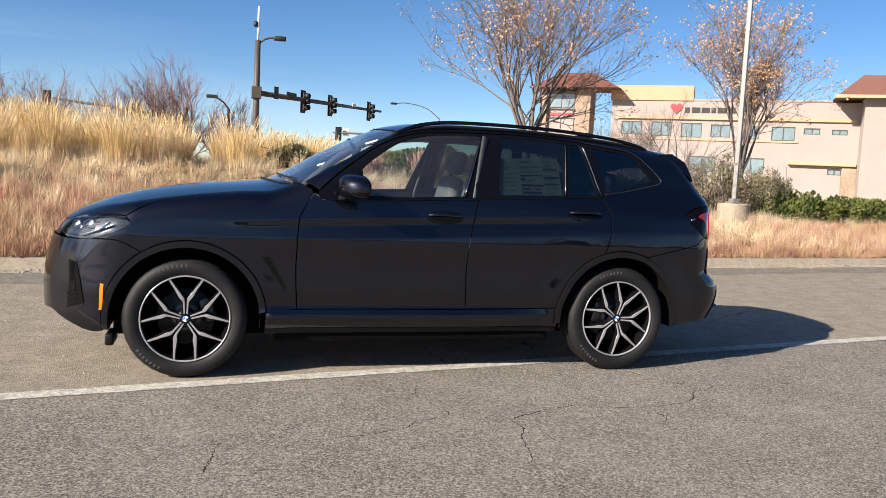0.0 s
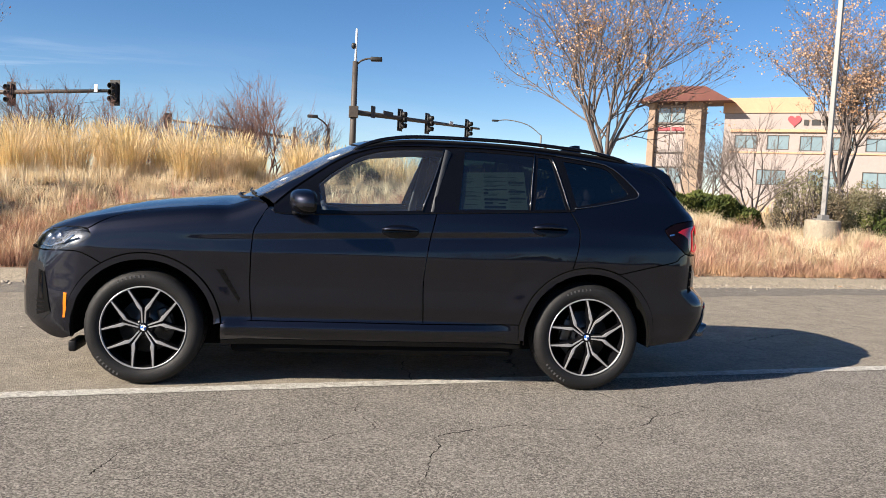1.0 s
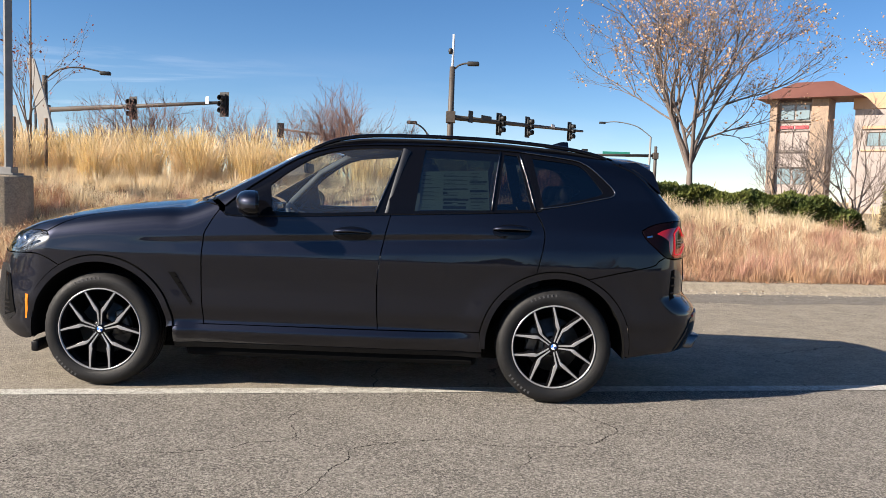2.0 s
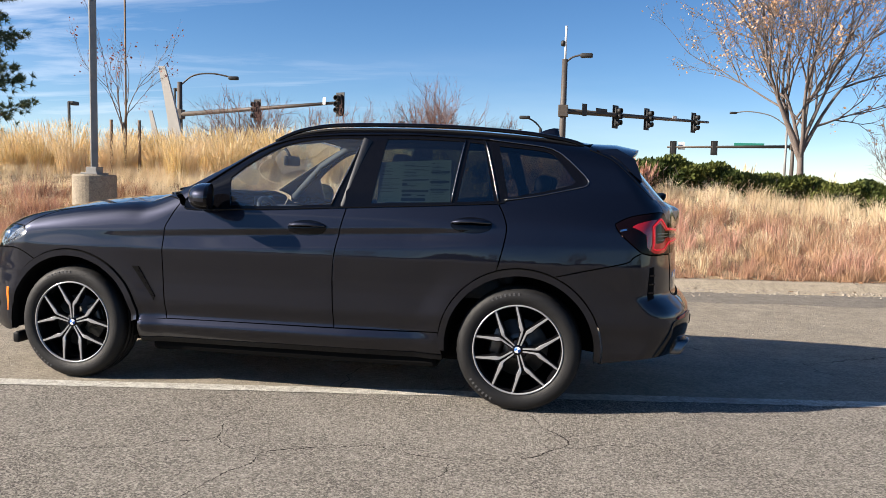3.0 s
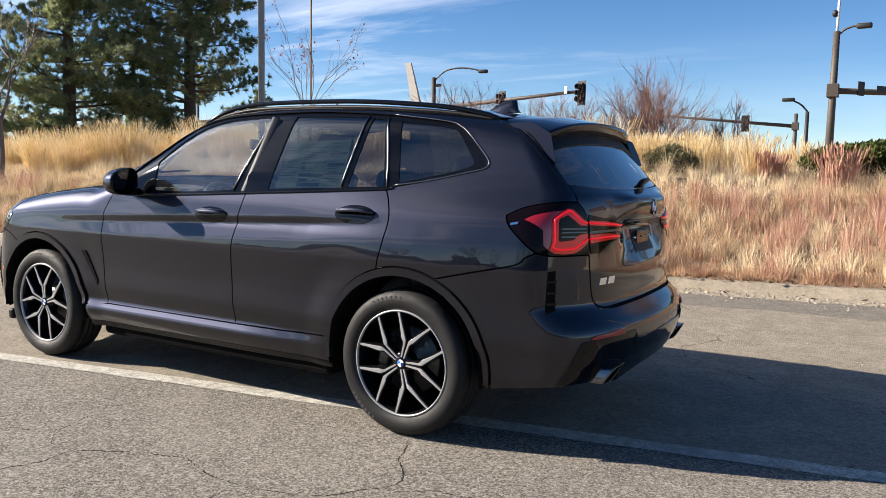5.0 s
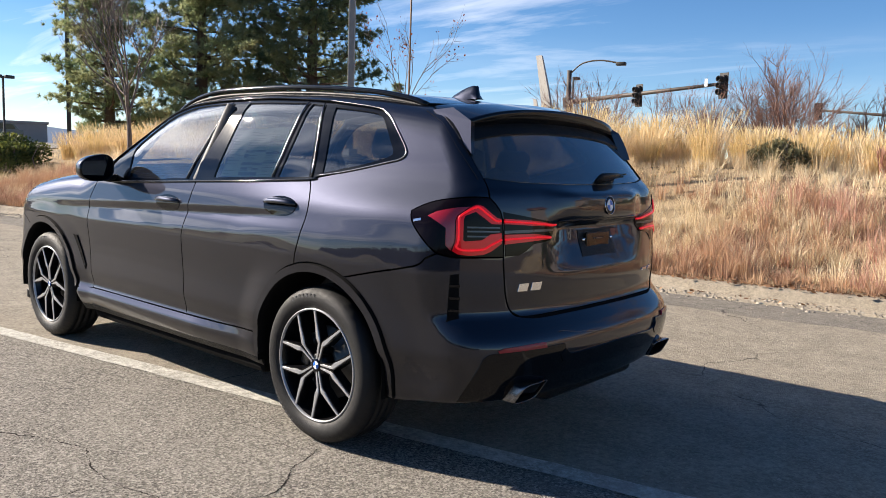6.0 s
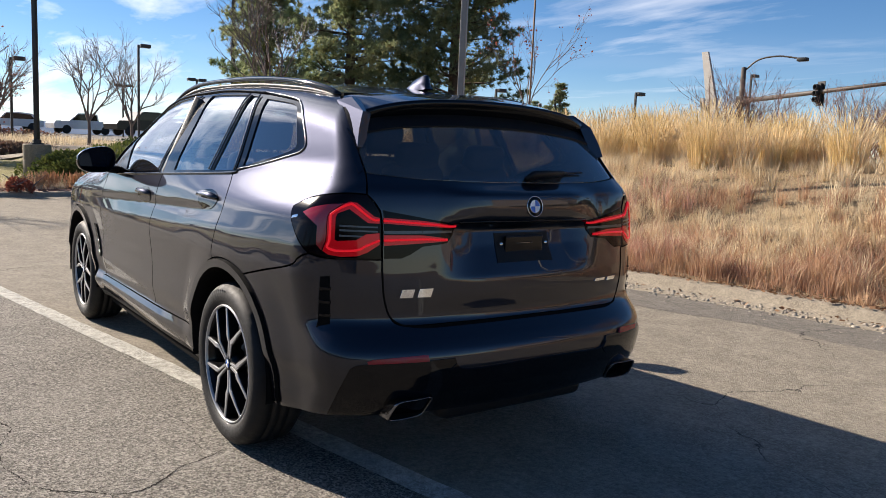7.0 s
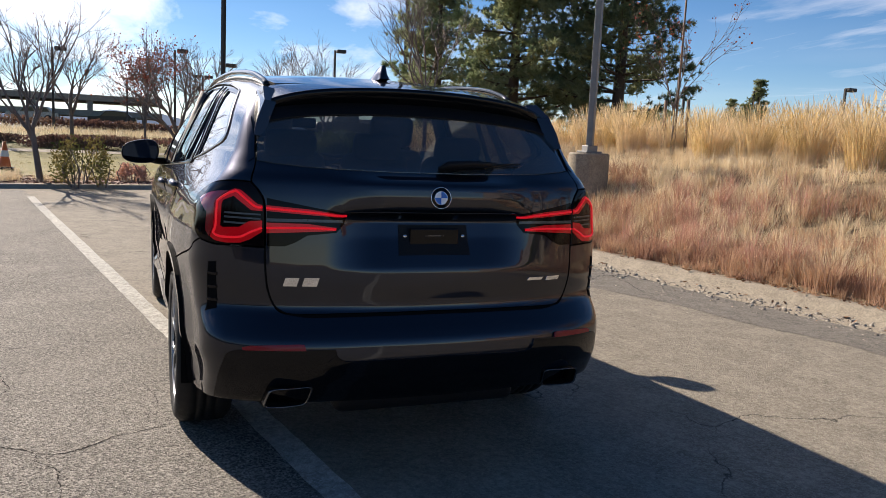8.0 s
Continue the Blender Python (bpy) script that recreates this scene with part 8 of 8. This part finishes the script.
# pebbles and litter along the gutter
n = 2600
u, v_ = rs.uniform(-12, 16, n), KERB_V - 0.42 + np.abs(rs.normal(0, 0.16, n)) * np.where(rs.rand(n) < 0.5, 1, -1.6)
x, y = xy_of(u, v_)
s = rs.uniform(0.004, 0.014, n)[:, None]
z0 = np.where(v_ > KERB_V - 0.02, 0.11, np.where(v_ > KERB_V - 0.43, 0.006, 0.0))
c = np.stack([x, y, z0], -1)
tet = rs.normal(0, 1, (n, 4, 3))
tet[:, :, 2] = np.abs(tet[:, :, 2]) * 0.5
pv = (c[:, None] + tet * s[:, None]).reshape(-1, 3)
pt = (np.arange(n)[:, None, None] * 4 + np.array([[0, 1, 2], [0, 3, 1], [1, 3, 2], [0, 2, 3]])).reshape(-1, 3)
thing("gravel", "loose pebbles scattered along the gutter", "gravel", kind="stuff", me=fast_mesh("gravel", pv, pt, leaf_mat("pebbles", (0.50, 0.42, 0.33), (0.26, 0.20, 0.15), through=0.0)))
n = 1500
u, v_ = rs.uniform(-12, 16, n), KERB_V + 0.10 + rs.normal(0, 0.16, n)
u = np.where(rs.rand(n) < 0.35, rs.normal(2.2, 0.8, n), u)
x, y = xy_of(u, v_)
z0 = np.where(v_ > KERB_V - 0.02, 0.125, 0.02)
c = np.stack([x, y, z0], -1)
a, b = rs.normal(0, 1, (n, 3)) * (0.018, 0.018, 0.006), rs.normal(0, 1, (n, 3)) * (0.011, 0.011, 0.006)
lv = np.stack([c - a, c + b, c + a, c - b], 1).reshape(-1, 3)
thing("leaf_litter", "dead brown leaves blown against the kerb", "leaves", kind="stuff", me=fast_mesh("leaf_litter", lv, (np.arange(n)[:, None, None] * 4 + np.array([[0, 1, 2], [0, 2, 3]])).reshape(-1, 3), leaf_mat("dead_leaves", (0.30, 0.17, 0.09), (0.14, 0.07, 0.04), through=0.1)))

# grasses on the bank
meadow("grass_edge", "short russet grass along the kerb", 70000, -14.5, 16, KERB_V + 0.12, 6.6, 0.08, 0.24, 0.008, M_RUSSET, 0.30, 0.15, 1.0, 0.7)
meadow("grass_straw", "fine pale straw grass on the bank", 170000, -15.5, 19, 5.6, 10.4, 0.14, 0.30, 0.008, M_STRAW, 0.42, 0.05, 2.0, 0.75)
tufted("russet_tussock", "reddish bunch grass in tussocks on the bank", 2300, -14.5, 17, KERB_V + 0.25, 7.8, 0.22, 0.50, 60, 0.007, M_RUSSET, 0.12, 0.45, 4.0, 0.9)
tufted("straw_tussock", "pale bunch grass in tussocks on the bank", 1900, -15, 18, 5.2, 9.8, 0.24, 0.48, 55, 0.007, M_STRAW, 0.12, 0.4, 7.0, 1.1)
tufted("pink_tussock", "pinkish bunch grass among the tussocks", 620, -14, 16, KERB_V + 0.4, 7.6, 0.30, 0.62, 60, 0.006, M_PINK, 0.12, 0.6, 2.0, 1.3, 0.6)
tufted("kerb_tussock", "short gold grass hanging over the kerb", 900, -14, 16, KERB_V + 0.16, KERB_V + 0.7, 0.12, 0.30, 45, 0.007, M_RUSSET, 0.10, 0.4, 1.0, 2.0, 1.0)
meadow("grass_far", "pale dry grass beyond the crest", 60000, -22, 40, 10.0, 26, 0.25, 0.55, 0.016, M_STRAW, 0.6, 0.0, 5.0, 0.6)
meadow("grass_right", "pale dry grass on the lower bank", 50000, 16, 40, KERB_V + 0.2, 12, 0.18, 0.40, 0.012, M_STRAW, 0.5, 0.0, 6.0, 0.7)
meadow("grass_seed", "thin pink seed heads over the grass", 7000, -14, 16, 5.2, 9.0, 0.35, 0.66, 0.005, M_PINK, 1.1, 0.62, 9.0, 0.35, 1.0)
spots = []
u = -16.5
while u < 3.6:
    for row in range(4):
        uu, vv = u + rs.uniform(-0.3, 0.3), 9.25 + 0.8 * row + rs.uniform(-0.25, 0.25) + 0.3 * math.sin(u * 0.7)
        if rs.rand() < 0.84:
            x, y = xy_of(uu, vv)
            spots.append((x, y, rs.uniform(0.68, 1.18) * (1.0 if uu < 1.5 else 0.72)))
    u += 0.74
thing("feather_grass", "tall golden feather grass along the crest", "tall grass", kind="stuff", me=fast_mesh("feather_grass", *fountain_clumps(spots, 520, 1.02), M_PLUME))
spots = [(*xy_of(rs.uniform(-20, 24), rs.uniform(13, 17)), rs.uniform(0.6, 0.9)) for _ in range(120)]
thing("feather_grass", "tall golden feather grass behind the crest", "tall grass", kind="stuff", me=fast_mesh("feather_grass", *feather_clumps(spots, 40, 1.2), M_PLUME))
for x, y, k in ((2.5, 9.2, 0.75), (1.5, 9.6, 0.5)):
    clump = thing("grass_clump", "upright pink-tinged ornamental grass clump", "ornamental grass", group="ornamental clumps on the bank")
    part("tuft", fast_mesh("tuft", *feather_clumps([(x, y, k), (x + 0.2, y + 0.1, k * 0.9)], 120, 1.0), M_PINK), clump)

# hedges
M_GREYBUSH = leaf_mat("grey_brush", (0.26, 0.21, 0.14), (0.15, 0.12, 0.08), (0.22, 0.21, 0.12))
hedge("sprawling green juniper hedge on the crest", 3.7, 8.6, 9.6, 11.0, 0.64, 34000, M_HEDGE, 3, wave=0.16)
hedge("green juniper hedge below the bare tree", 7.9, 11.5, 9.3, 10.6, 0.70, 28000, M_HEDGE, 5, wave=0.2)
hedge("low spreading juniper on the bank", 14.2, 20.5, 8.2, 10.2, 0.75, 16000, M_HEDGE, 8)
hedge("tall dark juniper hedge past the lot's end", -18.8, -15.6, 4.4, 8.4, 0.82, 20000, M_HEDGE, 11)
tufted("lawn_edge", "dry grasses in the mulch bed", 90, LOT_END - 2.4, LOT_END - 0.4, -3.0, 4.0, 0.18, 0.42, 60, 0.008, M_STRAW, 0.12)
hedge("second maroon hedge before the far lot", -47.5, -46.0, -22, 14.0, 0.85, 14000, M_HEDGE_DARK, 14, 0.16, base=0.95)
hedge("long maroon clipped hedge beside the path", -29.5, -27.6, 0.6, 9.0, 0.58, 12000, M_HEDGE_DARK, 13, 0.10, base=0.42)
hedge("maroon clipped hedge further along the path", -31.5, -29.8, -8, 0.2, 0.42, 9000, M_HEDGE_DARK, 15, 0.10, base=0.55)
meadow("grass_lot", "pale grass before the far lot", 14000, -46, -34, -22, 16, 0.2, 0.5, 0.035, M_STRAW, 0.0, 0.0, 3.0, 0.6)
hedge("grey-green shrub among the tall grass", 1.2, 2.1, 9.0, 9.7, 0.48, 3500, M_GREYBUSH, 17, 0.06, "shrub", "shrub")
hedge("brushy bare shrub behind the lamp base", 12.9, 15.6, 9.4, 11.4, 1.9, 15000, M_GREYBUSH, 19, 0.06, "shrub", "shrub", 0.5)

# far side of the lot, behind the walk: a low hedge, bare trees and parked cars
hedge("long dark evergreen hedge on the far side of the lot", -60, 50, -44, -42.0, 3.0, 40000, M_HEDGE, 31, 0.45, base=0.0)
for k, (x, y, h) in enumerate(((-26, -48, 7), (-14, -50, 8), (-3, -47, 6.5), (9, -51, 8), (19, -48, 7), (31, -52, 8))):
    bare_tree("bare winter tree on the far side of the lot", x, y, h, 150 + k, 0.12, 1.5, 6, 0.55, 4, (3, 4), 0, None, 0, M_BARK)
for k, (x, y, m_) in enumerate(((-17, -36, M_CAR_WHITE), (-9, -38, M_CAR_BLACK), (2, -37, M_SATIN), (10, -39, M_CAR_WHITE), (22, -38, M_CAR_BLACK))):
    parked("car", "car parked on the far side of the lot", pose(x, y, 0.0, 0, 0, 8 + 180 * (k % 2)), m_, False, 4.7)

# trees behind and on the bank
bare_tree("bare tree keeping a few orange leaves on the crest", 6.47, 13.75, 6.3, 21, 0.09, 1.25, 8, 0.48, 5, (3, 4), 5200, M_DRY_LEAF, 0.065, M_BARK, lift=0.09)
bare_tree("young tree with dry orange leaves behind the lamp post", 13.9, 14.9, 6.1, 22, 0.08, 1.4, 8, 0.42, 5, (3, 4), 7500, M_DRY_LEAF, 0.065, M_BARK, lift=0.09)
bare_tree("small bare tree in front of the building", 9.9, 12.4, 3.5, 23, 0.05, 0.35, 7, 1.15, 4, (3, 4), 0, None, 0, M_BARK)
for k, (x, y, h) in enumerate(((-5.7, 21.6, 3.6), (-2.4, 17.0, 3.1), (-0.9, 19.6, 3.0), (-8.6, 18.6, 3.6), (-11.3, 21.5, 3.6), (-13.4, 26.2, 4.2), (-7.6, 22.8, 3.6), (-3.9, 21.3, 4.4), (-14.3, 21.7, 3.2))):
    bare_tree("reddish bare multi-stemmed tree behind the grass", x, y, h, 40 + k, 0.055, 0.2, 6, 0.8, 4, (3, 5), 0, None, 0, M_BARK_RED)
bare_tree("multi-stemmed bare shrub behind the hedge", 8.55, 12.5, 2.7, 24, 0.04, 0.25, 6, 0.9, 4, (3, 4), 0, None, 0, M_BARK)
sap = bare_tree("staked sapling with a few dry leaves", -7.0, 8.35, 3.1, 61, 0.022, 1.0, 5, 0.55, 3, (2, 4), 170, M_RED_LEAF, 0.05, M_BARK)
for dx, dy in ((-0.25, 0.0), (0.28, 0.1)):
    v, f = tube([(dx, dy, -0.1), (dx, dy, 1.05)], 0.03, 8)
    part("stake", make_mesh("stake", v, f, True, M_WOOD), sap, "brown wooden stake")
v, f = tube([(0.03, 0.05, 0), (0.03, 0.05, 3.3)], 0.018, 6)
part("pole", make_mesh("pole", v, f, True, M_WOOD), sap, "tall thin support pole")
pine_tree("tall dark green pine behind the grass", -15.3, 12.7, 10.8, 5.9, 71, M_NEEDLE, 0.4, 1.55)
pine_tree("green pine with needles coloured as sunlit beside its neighbour", -17.6, 10.3, 9.4, 5.6, 72, M_NEEDLE_SUNLIT, 0.5, 1.3)
pine_tree("sparse smaller pine at the end of the row", -20.7, 8.9, 7.2, 4.4, 73, M_NEEDLE_SUNLIT, 0.6, 1.1)
for x, y, h in ((-38.5, 40.0, 5.9), (-40.5, 40.8, 4.6), (-47.0, 45.3, 5.2), (-44.0, 33.0, 4.0)):
    pine_tree("small far pine behind the grass", x, y, h, h * 0.42, int(80 - x), M_NEEDLE, 0.4, 1.2, z=0.7)
bare_tree("bare tree beside the pines", -13.3, 5.75, 4.7, 65, 0.06, 1.3, 5, 0.34, 4, (3, 4), 0, None, 0, M_BARK)

# the end of the lot: mulch bed, lawn, trees and shrubs
n = 5000
u, v_ = rs.uniform(LOT_END - 2.6, LOT_END - 0.1, n), rs.uniform(-10, KERB_V + 1, n)
x, y = xy_of(u, v_)
c = np.stack([x, y, np.maximum(land(u, v_), 0.09) + 0.03], -1)
a, b = rs.normal(0, 1, (n, 3)) * (0.04, 0.04, 0.012), rs.normal(0, 1, (n, 3)) * (0.02, 0.02, 0.012)
lv = np.stack([c - a, c + b, c + a, c - b], 1).reshape(-1, 3)
thing("bark_chips", "loose bark chips and dead leaves on the bed", "mulch", kind="stuff", me=fast_mesh("bark_chips", lv, (np.arange(n)[:, None, None] * 4 + np.array([[0, 1, 2], [0, 2, 3]])).reshape(-1, 3), leaf_mat("bark_chip", (0.34, 0.20, 0.15), (0.14, 0.075, 0.055), through=0.0)))
bed = thing("mulch_bed", "reddish bark mulch bed at the lot's end", "mulch", kind="structure", me=sheet("mulch_bed", np.linspace(LOT_END - 2.6, LOT_END - 0.14, 8), np.linspace(-16, KERB_V + 1.0, 40), lambda u, v: np.maximum(land(u, v), 0.09) + 0.02 + 0.02 * np.sin(3 * u) * np.sin(2.3 * v), M_MULCH))
sheet_lawn = thing("lawn_ground", "yellow-green turf under the lawn", "lawn", kind="structure", me=sheet("lawn_ground", np.linspace(-47, LOT_END - 2.5, 30), np.linspace(-30, 7.5, 40), lambda u, v: land(u, v) + 0.015, M_TURF))
meadow("lawn", "short yellow-green winter lawn", 90000, -27, LOT_END - 2.4, -16, 7.5, 0.03, 0.07, 0.016, M_LAWN, 0.0, 0.0, 3.0, 0.9)
path = thing("footpath", "pale concrete footpath across the lawn", "footpath", kind="structure", me=sheet("footpath", np.array([-27.2, -26.6, -26.0]), np.linspace(-30, 12, 30), lambda u, v: land(u, v) + 0.03, M_CONCRETE))
bare_tree("small leaning bare tree in the mulch bed", -13.75, -2.85, 4.3, 91, 0.07, 1.15, 5, 0.75, 4, (3, 4), 60, M_RED_LEAF, 0.05, M_BARK, lean=(-0.10, -0.12))
bare_tree("small bare tree with some red leaves", -18.0, 0.2, 4.2, 92, 0.08, 1.2, 5, 0.6, 4, (3, 4), 420, M_RED_LEAF, 0.06, M_BARK)
bare_tree("narrow tree full of dry red leaves", -29.4, -0.4, 4.4, 93, 0.06, 0.9, 6, 0.25, 4, (3, 4), 2600, M_RED_LEAF, 0.09, M_BARK)
for k, (x, y, h) in enumerate(((-31, -3.2, 5.2), (-33, 2.2, 5.0), (-36, 6.5, 5.2), (-40, 9.5, 6.0), (-34, -7.5, 5.0))):
    bare_tree("bare winter tree beyond the lawn", x, y, h, 95 + k, 0.09, 1.2, 5, 0.5, 4, (3, 4), 0, None, 0, M_BARK)
for k, (x, y, h, n_, m_) in enumerate(((-13.2, -2.0, 0.95, 2600, M_SHRUB), (-14.6, -1.0, 0.55, 1500, M_PINK), (-13.8, 0.4, 0.45, 1300, M_RED_LEAF), (-14.2, -4.6, 0.6, 1800, M_SHRUB))):
    uu, vv = uv_of(x, y)
    hedge("small shrub in the mulch bed", uu - h * 0.6, uu + h * 0.6, vv - h * 0.6, vv + h * 0.6, h, n_, m_, 130 + k, 0.055, "shrub", "shrub", 0.4, base=0.1)
clump = thing("grass_clump", "orange ornamental grass at the lot's end", "ornamental grass", group="ornamental clumps on the bank")
part("tuft", fast_mesh("tuft", *feather_clumps([(*xy_of(LOT_END - 0.9 - 0.4 * (k % 2), 3.4 + 0.42 * k), 0.8) for k in range(4)], 150, 0.52), M_DRY_LEAF), clump)
